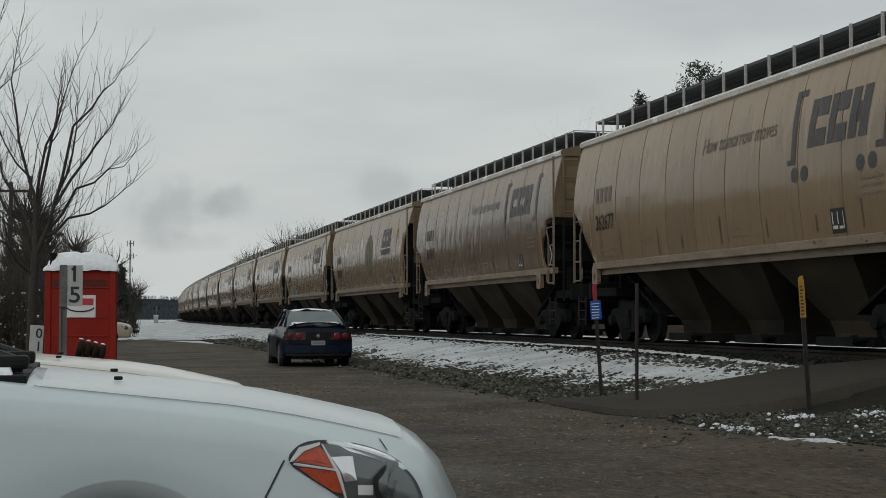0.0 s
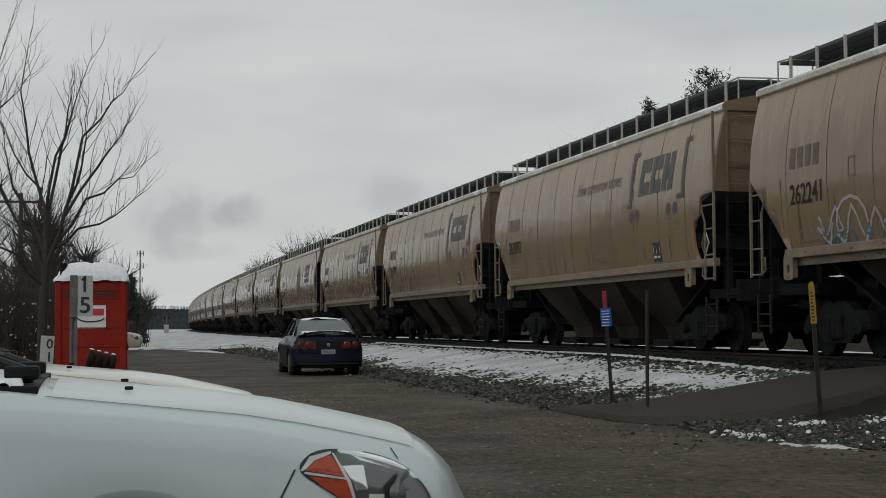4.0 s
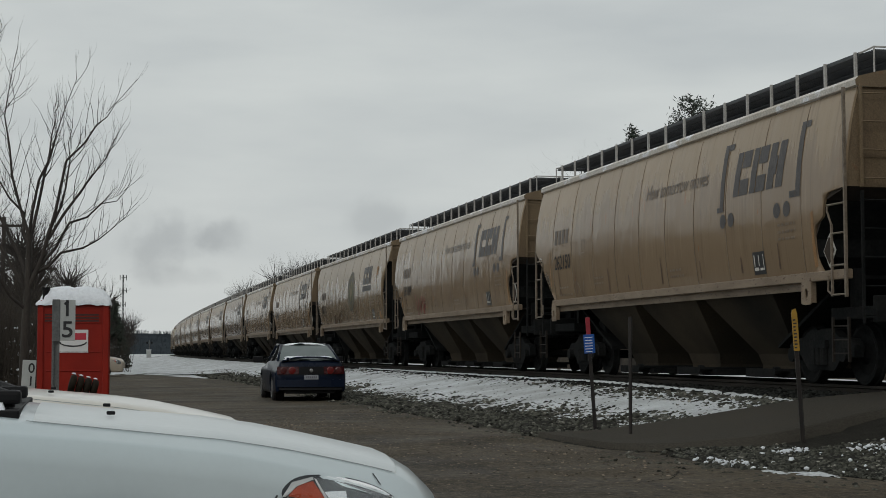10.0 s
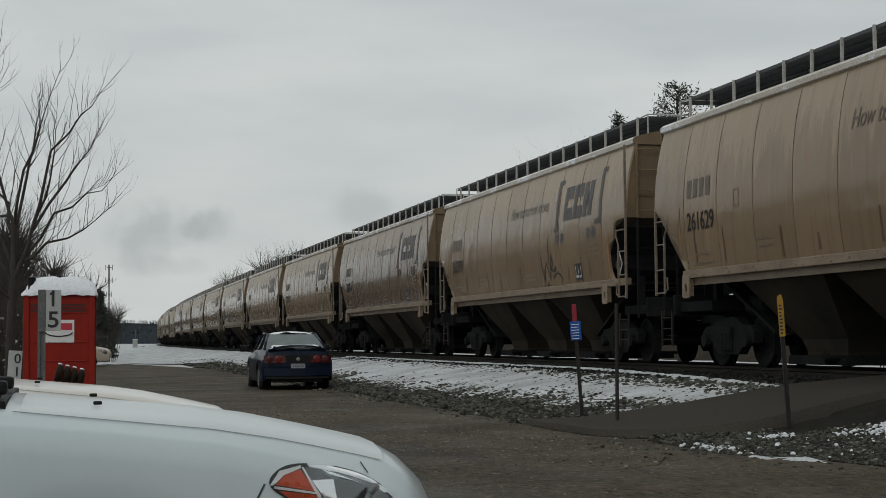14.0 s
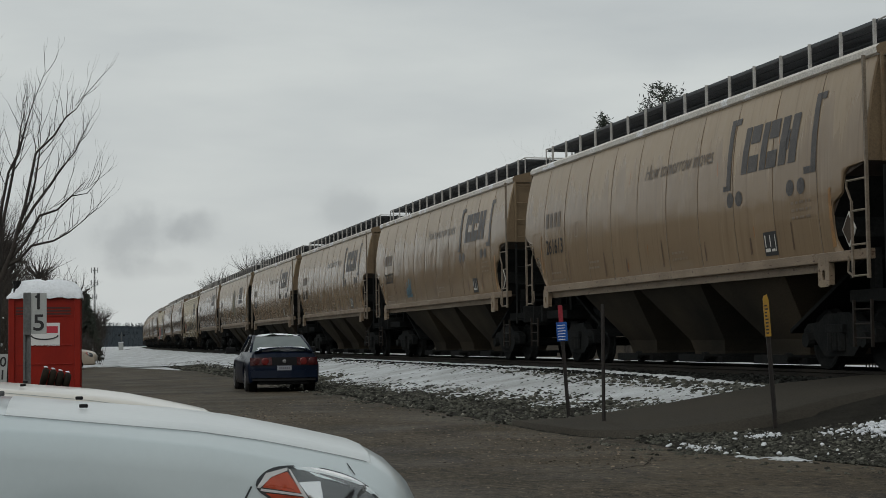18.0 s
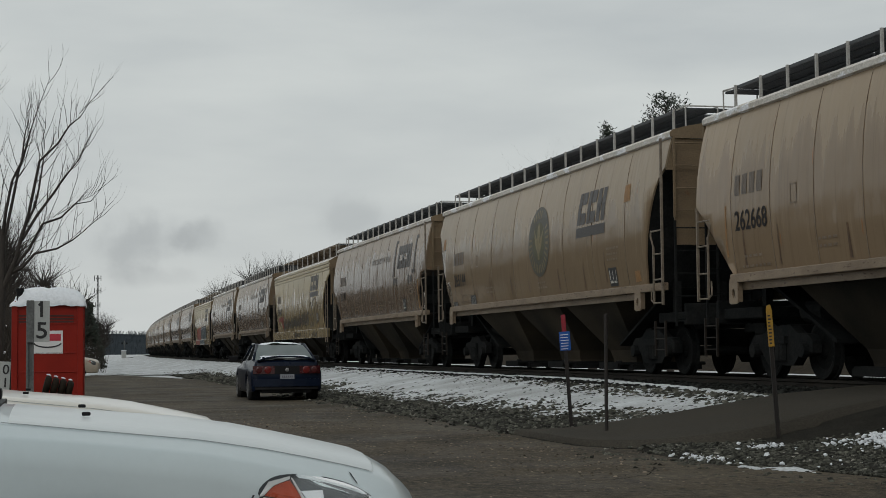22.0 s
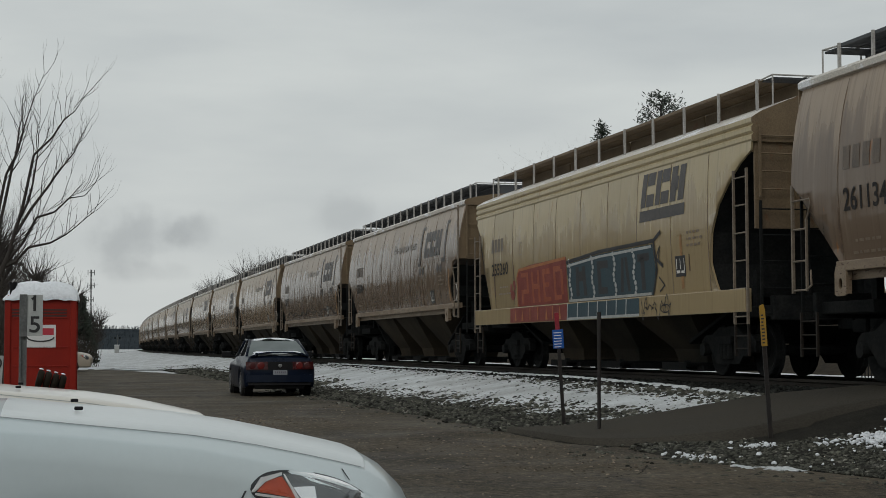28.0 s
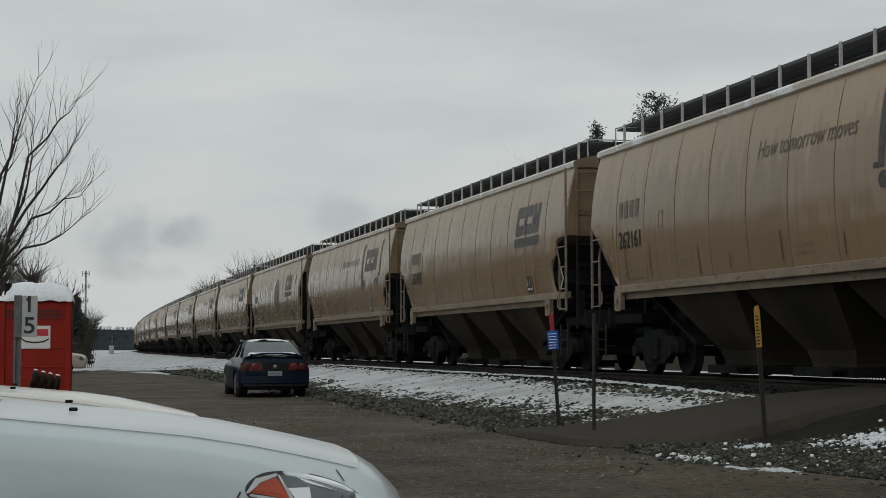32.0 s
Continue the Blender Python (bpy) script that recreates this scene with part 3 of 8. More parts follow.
ties = tagged(new("track_ties"), "weathered dark timber ties under the rails", "railway ties", kind="structure")
TIE = tie_mesh()
for k in range(150):
    y = 14.0 + k * 0.53
    t_ob = part_mesh("tie", TIE, M["tie"], ties)
    t_ob.matrix_basis = pose(TRACK_X + bend(y) + random.uniform(-0.04, 0.04), y, RAIL_Z - 0.172, 0, 0, random.uniform(-0.8, 0.8))


# ---- the grain train ----
GAP, CARS = 1.62, 54
WHEEL_R = 0.46


# how far the leading corner of the side sheet is cut back, over height: a stepped, rounded bite
BITE = lin([1.63, 1.73, 1.87, 2.07, 2.27, 2.37, 2.42, 2.48, 2.62, 2.74, 2.81, 2.85, 2.95], [0.86, 0.96, 1.05, 1.08, 1.04, 0.98, 0.84, 0.72, 0.70, 0.64, 0.54, 0.02, 0.0])

DEEP_BITE = lin([1.36, 1.60, 1.90, 2.40, 2.80, 3.17, 3.40, 3.55], [1.32, 1.50, 1.62, 1.52, 1.25, 0.80, 0.42, 0.10])


class Style:
    """Outline of one kind of covered hopper: half width over height above the rail, ends, panels and colours."""

    def __init__(self, zs, ws, half, cut_z, cut_in, round_cut, seams, paint, sill):
        self.w, self.zs = lin(zs, ws), zs
        self.half, self.cut_z, self.cut_in, self.round_cut = half, cut_z, cut_in, round_cut
        self.seams, self.paint, self.sill = seams, paint, sill

    def end(self, z, e=1):
        """How far out the side sheet reaches at height z: a straight slope at the trailing end, a rounder cut at the leading end."""
        if z >= self.cut_z:
            return self.half
        f = (self.cut_z - z) / (self.cut_z - self.zs[0])
        if e < 0:
            if self.seams == 11:
                return self.half - BITE(z)
            if self.seams == 10:
                return self.half - DEEP_BITE(z)
            return self.half - 1.02 * f ** 0.5
        return self.half - self.cut_in * f ** self.round_cut


STYLE = {
    "A": Style([1.63, 1.8, 2.2, 2.6, 3.0, 3.4, 3.8, 4.1, 4.32], [1.535, 1.565, 1.615, 1.635, 1.63, 1.60, 1.54, 1.47, 1.40], 8.06, 2.85, 1.35, 0.8, 11, "tan", (1.54, 1.68)),
    "B": Style([1.63, 1.8, 2.2, 2.6, 3.0, 3.4, 3.8, 4.1, 4.32], [1.53, 1.56, 1.62, 1.645, 1.64, 1.61, 1.545, 1.47, 1.40], 8.76, 3.70, 1.25, 0.6, 9, "tan_b", (1.54, 1.68)),
    "C": Style([1.36, 1.8, 2.2, 2.6, 3.0, 3.4, 3.72, 3.95], [1.50, 1.53, 1.555, 1.565, 1.56, 1.545, 1.52, 1.49], 8.36, 3.55, 1.25, 0.6, 10, "cream", (1.05, 1.42)),
}


STYLE["D"] = STYLE["A"]
STYLE["G"] = Style(STYLE["A"].zs, [STYLE["A"].w(z) for z in STYLE["A"].zs], 8.06, 2.85, 1.35, 0.8, 11, "grey_tan", (1.54, 1.68))


def side_panel(st, ya, yb, side):
    """One curved side sheet between two seams, with its edges turned in."""
    zs = sorted(set(list(np.linspace(st.zs[0], st.zs[-1], 15)) + [1.73, 1.87, 2.27, 2.37, 2.42, 2.48, 2.74, 2.81, 2.85]))
    verts, faces = [], []
    cols = [(ya, -0.035), (ya, 0.0), (ya, 0.0), (ya * 0.8 + yb * 0.2, 0.002), ((ya + yb) / 2, 0.003), (ya * 0.2 + yb * 0.8, 0.002), (yb, 0.0), (yb, 0.0), (yb, -0.035)]
    for z in zs:
        for y, d in cols:
            verts.append((side * (st.w(z) + d), max(-st.end(z, -1), min(st.end(z), y)), z))
    n = len(cols)
    for j in range(len(zs) - 1):
        for i in range(n - 1):
            if i in (1, n - 3):
                continue
            q = (j * n + i, j * n + i + 1, (j + 1) * n + i + 1, (j + 1) * n + i)
            faces.append(q if side > 0 else q[::-1])
    return data("side_panel", verts, faces)


def seam_strip(st, y):
    """The dirty lap joint between two side sheets: a thin proud strip that follows the curve."""
    zs = [z for z in np.linspace(st.zs[0], st.zs[-1] - 0.1, 14)]
    verts, faces = [], []
    for z in zs:
        wob = 0.010 * math.sin(z * 2.3 + y * 5)
        half = 0.005 + 0.006 * max(0.0, min(1.0, (3.4 - z) / 1.6))
        e = min(st.end(z, -1 if y < 0 else 1), abs(y)) * (1 if y > 0 else -1)
        for dy, dx in ((-half, -0.01), (-half, 0.006), (half, 0.006), (half, -0.01)):
            verts.append((-(st.w(z) + dx), e + dy + wob, z))
    for j in range(len(zs) - 1):
        for i in range(3):
            faces.append((j * 4 + i, (j + 1) * 4 + i, (j + 1) * 4 + i + 1, j * 4 + i + 1))
    return data("seam_strip", verts, faces)


def core_body(st):
    """Closed inner body with its upright upper ends and slope sheets."""
    zs = sorted(set(list(np.linspace(st.zs[0], st.zs[-1], 11)) + [st.cut_z]))
    bm = bmesh.new()
    rows = []
    for z in zs:
        e, w = st.half - 0.02 - (0 if z >= st.cut_z else st.cut_in * (st.cut_z - z) / (st.cut_z - st.zs[0])), st.w(z) - 0.03
        rows.append([bm.verts.new(p) for p in ((-w, -min(e, st.end(z, -1) - 0.02), z), (w, -min(e, st.end(z, -1) - 0.02), z), (w, e, z), (-w, e, z))])
    for a, b in zip(rows, rows[1:]):
        for k in range(4):
            bm.faces.new((a[k], a[(k + 1) % 4], b[(k + 1) % 4], b[k]))
    bm.faces.new(rows[0][::-1])
    bm.faces.new(rows[-1])
    me = bpy.data.meshes.new("core_body")
    bm.to_mesh(me)
    bm.free()
    me.materials.append(M["seam"])
    me.materials.append(M["tan_end"])
    me.materials.append(M["under"])
    # Slope sheets take near-black in place of the shade below the ends.
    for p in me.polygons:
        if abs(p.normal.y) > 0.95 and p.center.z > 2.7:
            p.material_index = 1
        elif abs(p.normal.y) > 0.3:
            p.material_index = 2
    return me


def roof_mesh(st, ribs):
    z = st.zs[-1]
    w = st.w(z)
    prof = [(w + 0.015, z - 0.05), (w + 0.07, z - 0.03), (w + 0.075, z + 0.05), (w + 0.02, z + 0.10), (w * 0.82, z + 0.17), (w * 0.5, z + 0.25), (0, z + 0.29)]
    if ribs:
        prof = [(w + 0.02, z - 0.24), (w + 0.05, z - 0.2), (w + 0.05, z - 0.14), (w + 0.015, z - 0.11), (w + 0.05, z - 0.07), (w + 0.05, z), (w + 0.015, z + 0.03), (w + 0.05, z + 0.07),
                (w + 0.05, z + 0.14), (w * 0.9, z + 0.26), (w * 0.5, z + 0.50), (0, z + 0.56)]
    full = prof + [(-x, zz) for x, zz in prof[-2::-1]]
    bm = bmesh.new()
    rows = [[bm.verts.new((x, y, zz)) for x, zz in full] for y in np.linspace(-st.half - 0.06, st.half + 0.06, 5)]
    for a, b in zip(rows, rows[1:]):
        for k in range(len(full) - 1):
            bm.faces.new((a[k], b[k], b[k + 1], a[k + 1]))
    gables = [bm.faces.new(rows[0]), bm.faces.new(rows[-1][::-1])]
    bm.faces.new([r[0] for r in rows][::-1] + [r[-1] for r in rows])
    bmesh.ops.recalc_face_normals(bm, faces=bm.faces)
    for f in bm.faces:
        if ribs and f.calc_center_median().z > z + 0.15:
            f.material_index = 2
    for f in gables:
        f.material_index = 1
    return bm


def walkway(half, z, x0, x1):
    """A long open grating: two edge bars, bearers and close cross bars."""
    bm = bmesh.new()
    for x in (x0, x1 - 0.03):
        box(bm, x, x + 0.03, -half, half, z - 0.05, z)
    box(bm, (x0 + x1) / 2 - 0.015, (x0 + x1) / 2 + 0.015, -half, half, z - 0.045, z - 0.004)
    k = int(half * 2 / 0.085)
    for i in range(k):
        y = -half + (i + 0.5) * 2 * half / k
        box(bm, x0 + 0.03, x1 - 0.03, y - 0.027, y + 0.027, z - 0.035, z - 0.006)
    return bm


def chute(yc, top, length, w_top, low):
    """One discharge bay: sloping sheets down to a gate."""
    bm = bmesh.new()
    rows = []
    for z, l, w in ((top, length / 2, w_top), (low + 0.34, 0.80, 0.60), (low + 0.14, 0.70, 0.55), (low, 0.70, 0.55)):
        rows.append([bm.verts.new((sx * w, yc + sy * l, z)) for sx, sy in ((-1, -1), (1, -1), (1, 1), (-1, 1))])
    for a, b in zip(rows, rows[1:]):
        for k in range(4):
            bm.faces.new((a[k], b[k], b[(k + 1) % 4], a[(k + 1) % 4]))
    bm.faces.new(rows[0])
    bm.faces.new(rows[-1][::-1])
    return bm


def chute_gate(yc, low):
    """The sliding gate under a bay: a flat frame, a rack along its side and a capstan end."""
    bm = bmesh.new()
    box(bm, -0.75, 0.75, yc - 1.0, yc + 1.0, low - 0.06, low + 0.05)
    box(bm, -0.92, -0.75, yc - 0.7, yc + 0.6, low - 0.05, low + 0.09)
    rod(bm, (-1.02, yc - 0.8, low + 0.06), (0.9, yc - 0.8, low + 0.06), 0.035, 8)
    rod(bm, (-1.02, yc - 0.8, low + 0.06), (-0.92, yc - 0.8, low + 0.06), 0.07, 8)
    return bm


def ladder(x, y0, y1, z0, z1, rungs, along=True):
    """Two stiles and rungs, in the plane x = const (along) or y = const."""
    bm = bmesh.new()
    for y in (y0, y1):
        box(bm, x - 0.018, x + 0.018, y - 0.02, y + 0.02, z0, z1)
    for i in range(rungs):
        z = z0 + 0.12 + i * (z1 - z0 - 0.25) / max(1, rungs - 1)
        rod(bm, (x, y0, z), (x, y1, z), 0.013, 6)
    if not along:
        bmesh.ops.rotate(bm, verts=bm.verts, cent=(0, 0, 0), matrix=Matrix.Rotation(radians(90), 3, "Z"))
    return bm


def wheelset_mesh():
    bm = bmesh.new()
    for s in (-1, 1):
        lathe(bm, [(0.10, s * 0.62), (0.16, s * 0.66), (0.30, s * 0.69), (WHEEL_R - 0.05, s * 0.69), (WHEEL_R + 0.028, s * 0.68), (WHEEL_R + 0.02, s * 0.715), (WHEEL_R, s * 0.73),
                   (WHEEL_R - 0.01, s * 0.82), (WHEEL_R - 0.06, s * 0.82), (0.30, s * 0.77), (0.15, s * 0.78), (0.12, s * 0.86)], "X", 20)
    rod(bm, (-1.05, 0, 0), (1.05, 0, 0), 0.085, 10)
    me = bpy.data.meshes.new("wheelset")
    bm.to_mesh(me)
    bm.free()
    me.materials.append(M["under"])
    return me


def truck_mesh():
    """Cast side frames, bolster, springs and bearing caps; the wheelsets are parts of their own."""
    bm = bmesh.new()
    for s in (-1, 1):
        x0, x1 = (s * 0.92, s * 1.08) if s > 0 else (s * 1.08, s * 0.92)
        pts = [(-1.12, 0.60), (-0.98, 0.70), (-0.62, 0.72), (-0.38, 0.84), (0.38, 0.84), (0.62, 0.72), (0.98, 0.70), (1.12, 0.60), (1.10, 0.42), (0.75, 0.46), (0.45, 0.22), (-0.45, 0.22), (-0.75, 0.46), (-1.10, 0.42)]
        ring = [[bm.verts.new((x, y, z)) for y, z in pts] for x in (x0, x1)]
        n = len(pts)
        for k in range(n):
            bm.faces.new((ring[0][k], ring[0][(k + 1) % n], ring[1][(k + 1) % n], ring[1][k]))
        bm.faces.new(ring[0][::-1])
        bm.faces.new(ring[1])
        for y in (-0.89, 0.89):
            rod(bm, (s * 1.06, y, WHEEL_R), (s * 1.17, y, WHEEL_R), 0.115, 12)
        for y in (-0.16, 0.0, 0.16):
            rod(bm, (s * 1.10, y, 0.30), (s * 1.10, y, 0.56), 0.07, 8)
        box(bm, s * 1.1 - 0.05, s * 1.1 + 0.05, -0.27, 0.27, 0.56, 0.68, 0.01)
    box(bm, -1.0, 1.0, -0.2, 0.2, 0.56, 0.86, 0.02)
    rod(bm, (0, 0, 0.8), (0, 0, 1.08), 0.22, 12)
    for y in (-0.5, 0.5):
        box(bm, -0.9, 0.9, y - 0.05, y + 0.05, 0.36, 0.46)
    bmesh.ops.recalc_face_normals(bm, faces=bm.faces)
    me = bpy.data.meshes.new("truck")
    bm.to_mesh(me)
    bm.free()
    me.materials.append(M["under"])
    return me


def wrap(me, st, lift=0.010, side=-1):
    """Lays a flat mesh (x along the car, y up) on the curved near side of a car."""
    for v in me.vertices:
        u, z = v.co.x, v.co.y
        v.co = (side * (st.w(z) + 0.004 + lift * 0.5), -u if side < 0 else u, z)
    return me


def text_flat(body, size, x, z, shear=0.0, width=1.0, bold=0.0):
    cu = bpy.data.curves.new("words", "FONT")
    cu.body, cu.size, cu.shear, cu.resolution_u, cu.offset = body, size, shear, 3, bold
    ob = bpy.data.objects.new("words", cu)
    me = bpy.data.meshes.new_from_object(ob)
    bpy.data.objects.remove(ob)
    for v in me.vertices:
        v.co = (x + v.co.x * width, z + v.co.y, 0)
    return me


def flats(polys, cell=0.12):
    """Flat polygons (lists of x, z) as one mesh, cut into strips so that they can follow a curve."""
    bm = bmesh.new()
    for p in polys:
        bm.faces.new([bm.verts.new((x, z, 0)) for x, z in p])
    zs = [z for p in polys for _, z in p]
    for z in np.arange(min(zs) + cell, max(zs), cell):
        bmesh.ops.bisect_plane(bm, geom=bm.verts[:] + bm.edges[:] + bm.faces[:], plane_co=(0, z, 0), plane_no=(0, 1, 0))
    bmesh.ops.remove_doubles(bm, verts=bm.verts, dist=0.0005)
    bmesh.ops.triangulate(bm, faces=bm.faces)
    me = bpy.data.meshes.new("flat_marks")
    bm.to_mesh(me)
    bm.free()
    return me


def disc(cx, cz, rx, rz, n=20):
    return [(cx + rx * math.cos(k * math.tau / n), cz + rz * math.sin(k * math.tau / n)) for k in range(n)]


def ringed(cx, cz, r0x, r0z, r1x, r1z, a0, a1, n=14):
    """An arc band as quads, angles in degrees."""
    out = []
    for k in range(n):
        p, q = (radians(a0 + (a1 - a0) * (k + i) / n) for i in (0, 1))
        out.append([(cx + r1x * math.cos(p), cz + r1z * math.sin(p)), (cx + r1x * math.cos(q), cz + r1z * math.sin(q)),
                    (cx + r0x * math.cos(q), cz + r0z * math.sin(q)), (cx + r0x * math.cos(p), cz + r0z * math.sin(p))])
    return out


def slant(x0, x1, z0, z1, lean):
    return [(x0, z0), (x1, z0), (x1 + lean, z1), (x0 + lean, z1)]


@functools.lru_cache(None)
def logo_plates(kind):
    """The owner's mark as plain blocks: three heavy leaning plates, with corner brackets or a bar below."""
    st = STYLE[kind]
    x0, z0, z1 = {"A": (3.98, 3.06, 3.78), "G": (3.98, 3.06, 3.78), "B": (3.92, 3.05, 3.70), "D": (4.3, 3.05, 3.70), "C": (3.55, 3.05, 3.66)}[kind]
    wide = {"A": 1.95, "G": 1.95, "B": 1.72, "D": 1.8, "C": 2.1}[kind]
    w = wide / 3 - 0.06
    polys = []
    for i in range(3):
        x = x0 + i * (w + 0.08)
        h = z1 - z0
        if i < 2:
            polys += [slant(x, x + w * 0.36, z0, z1, 0.12), slant(x + w * 0.42, x + w, z0, z0 + h * 0.36, 0.04), slant(x + w * 0.42 + 0.07, x + w + 0.07, z0 + h * 0.62, z1, 0.05)]
        else:
            polys += [slant(x, x + w * 0.42, z0, z1, 0.12), slant(x + w * 0.58, x + w, z0, z1, 0.12), slant(x + w * 0.42, x + w * 0.58, z0 + h * 0.3, z0 + h * 0.7, 0.06)]
    if kind in "AG":
        polys += [[(3.42, 2.85), (3.58, 2.85), (3.62, 3.98), (3.46, 3.98)], [(3.63, 3.88), (3.84, 3.88), (3.84, 3.98), (3.63, 3.98)], [(3.30, 2.85), (3.41, 2.85), (3.41, 2.93), (3.30, 2.93)]]
        polys += [[(6.42, 2.85), (6.58, 2.85), (6.62, 3.98), (6.46, 3.98)], [(6.20, 2.85), (6.41, 2.85), (6.41, 2.95), (6.20, 2.95)], [(6.63, 3.88), (6.78, 3.88), (6.78, 3.98), (6.63, 3.98)]]
        polys += [disc(x, 2.69, 0.13, 0.12) for x in (3.56, 3.90, 5.74, 6.10)]
    else:
        polys += [slant(x0 - 0.06, x0 + wide + 0.02, z0 - 0.26, z0 - 0.06, 0.03)]
    me = wrap(flats(polys), st)
    me.materials.append(M["ink"])
    return me


@functools.lru_cache(None)
def marks_mesh(kind, which):
    """Small unreadable stencils, as bars and frames."""
    st = STYLE[kind]
    rng = random.Random(which * 7 + ord(kind))
    polys = []
    for xa, za, n, wd in ((-6.3, 1.76, 1, 1.0), (-6.2, 1.92, 1, 0.7), (-3.6, 1.92, 2, 0.5), (0.9, 1.86, 2, 0.6), (5.75, 2.22, 3, 0.6)):
        for i in range(n):
            x = xa
            while x < xa + wd:
                l = rng.uniform(0.05, 0.16)
                polys.append([(x, za + i * 0.11), (x + l, za + i * 0.11), (x + l, za + i * 0.11 + 0.04), (x, za + i * 0.11 + 0.04)])
                x += l + 0.045
    for x, z, w, h in ((-4.42, 2.62, 0.22, 0.30),):
        t = 0.022
        polys += [[(x, z), (x + w, z), (x + w, z + t), (x, z + t)], [(x, z + h - t), (x + w, z + h - t), (x + w, z + h), (x, z + h)],
                  [(x, z + t), (x + t, z + t), (x + t, z + h - t), (x, z + h - t)], [(x + w - t, z + t), (x + w, z + t), (x + w, z + h - t), (x + w - t, z + h - t)]]
    me = wrap(flats(polys, 0.3), st)
    me.materials.append(M["ink_soft"])
    return me


@functools.lru_cache(None)
def label_mesh(kind, inner):
    """Black inspection panel with a white frame and boxes."""
    st = STYLE[kind]
    x, z = {"A": (4.70, 1.74), "G": (4.70, 1.74), "D": (5.1, 1.74), "B": (5.75, 1.72), "C": (5.2, 1.72)}[kind]
    if inner:
        polys = [[(x + a, z + b), (x + a + w, z + b), (x + a + w, z + b + h), (x + a, z + b + h)] for a, b, w, h in ((0.05, 0.06, 0.16, 0.05), (0.05, 0.13, 0.03, 0.18), (0.22, 0.13, 0.025, 0.18), (0.40, 0.06, 0.02, 0.25), (0.26, 0.06, 0.12, 0.04))]
    else:
        polys = [[(x, z), (x + 0.46, z), (x + 0.46, z + 0.36), (x, z + 0.36)]]
    me = wrap(flats(polys, 0.18), st, 0.018 if inner else 0.010)
    me.materials.append(M["white_paint"] if inner else M["sign_black"])
    return me


@functools.lru_cache(None)
def emblem_mesh(layer):
    """Round farm emblem: a dark ring with spokes, a green-gold plant inside."""
    st = STYLE["B"]
    cx, cz, rx, rz = 1.18, 2.90, 0.80, 0.78
    if layer == 0:
        polys = ringed(cx, cz, rx * 0.55, rz * 0.55, rx, rz, 0, 360, 40)
    elif layer == 1:
        polys = ringed(cx, cz, 0.02, 0.02, rx * 0.55, rz * 0.55, 0, 360, 24)
    else:
        polys = []
        for k in range(30):
            if k in (3, 4, 5, 11, 12, 13):
                continue
            a = k * 12 + 4
            polys += ringed(cx, cz, rx * 0.66, rz * 0.66, rx * 0.90, rz * 0.90, a, a + 5, 1)
        for s in (-1, 1):
            polys += [[(cx, cz - 0.35), (cx + s * 0.22, cz - 0.1), (cx + s * 0.38, cz + 0.32), (cx + s * 0.12, cz + 0.05)][::s]]
        polys += [[(cx - 0.07, cz - 0.4), (cx + 0.07, cz - 0.4), (cx + 0.1, cz + 0.3), (cx, cz + 0.42), (cx - 0.1, cz + 0.3)]]
    me = wrap(flats(polys, 0.1), st, (0.012, 0.014, 0.020)[layer])
    me.materials.append((M["emblem_ring"], M["emblem_green"], M["emblem_gold"])[layer])
    return me


M["emblem_green"] = surf("faded_green_emblem", (0.085, 0.088, 0.050), (0.115, 0.108, 0.062), 8, 0.6)
M["emblem_gold"] = surf("faded_gold_emblem", (0.22, 0.175, 0.08), (0.17, 0.137, 0.07), 8, 0.45)
M["emblem_ring"] = surf("dark_emblem_ring", (0.055, 0.052, 0.042), (0.085, 0.078, 0.058), 8, 0.45)


@functools.lru_cache(None)
def streak_mesh(kind, i):
    """Rusty streaks that run down from fittings."""
    st = STYLE[kind]
    rng = random.Random(17 + ord(kind) * 31 + i)
    x = -6.4 + i * 0.86 + rng.uniform(-0.3, 0.3)
    z0 = 1.72 + rng.uniform(0, 0.1)
    h = rng.uniform(0.2, 0.7)
    w = rng.uniform(0.05, 0.10)
    me = wrap(flats([[(x, z0), (x + w, z0), (x + w * 0.8, z0 + h), (x + w * 0.2, z0 + h)]], 0.2), st, 0.009)
    me.materials.append(M["streak"])
    return me


M["streak"] = surf("rusty_run_stain", (0.075, 0.045, 0.026), (0.13, 0.075, 0.04), 6, 0.7)


def shared(me, material=None):
    if material is not None and not me.materials:
        me.materials.append(material)
    return me


def to_mesh(bm, name, material):
    me = bpy.data.meshes.new(name)
    bm.to_mesh(me)
    bm.free()
    me.materials.append(material)
    return me


TRUCK, WHEELSET = truck_mesh(), wheelset_mesh()
TRUCK_Y, AXLE_Y = 6.05, 0.89


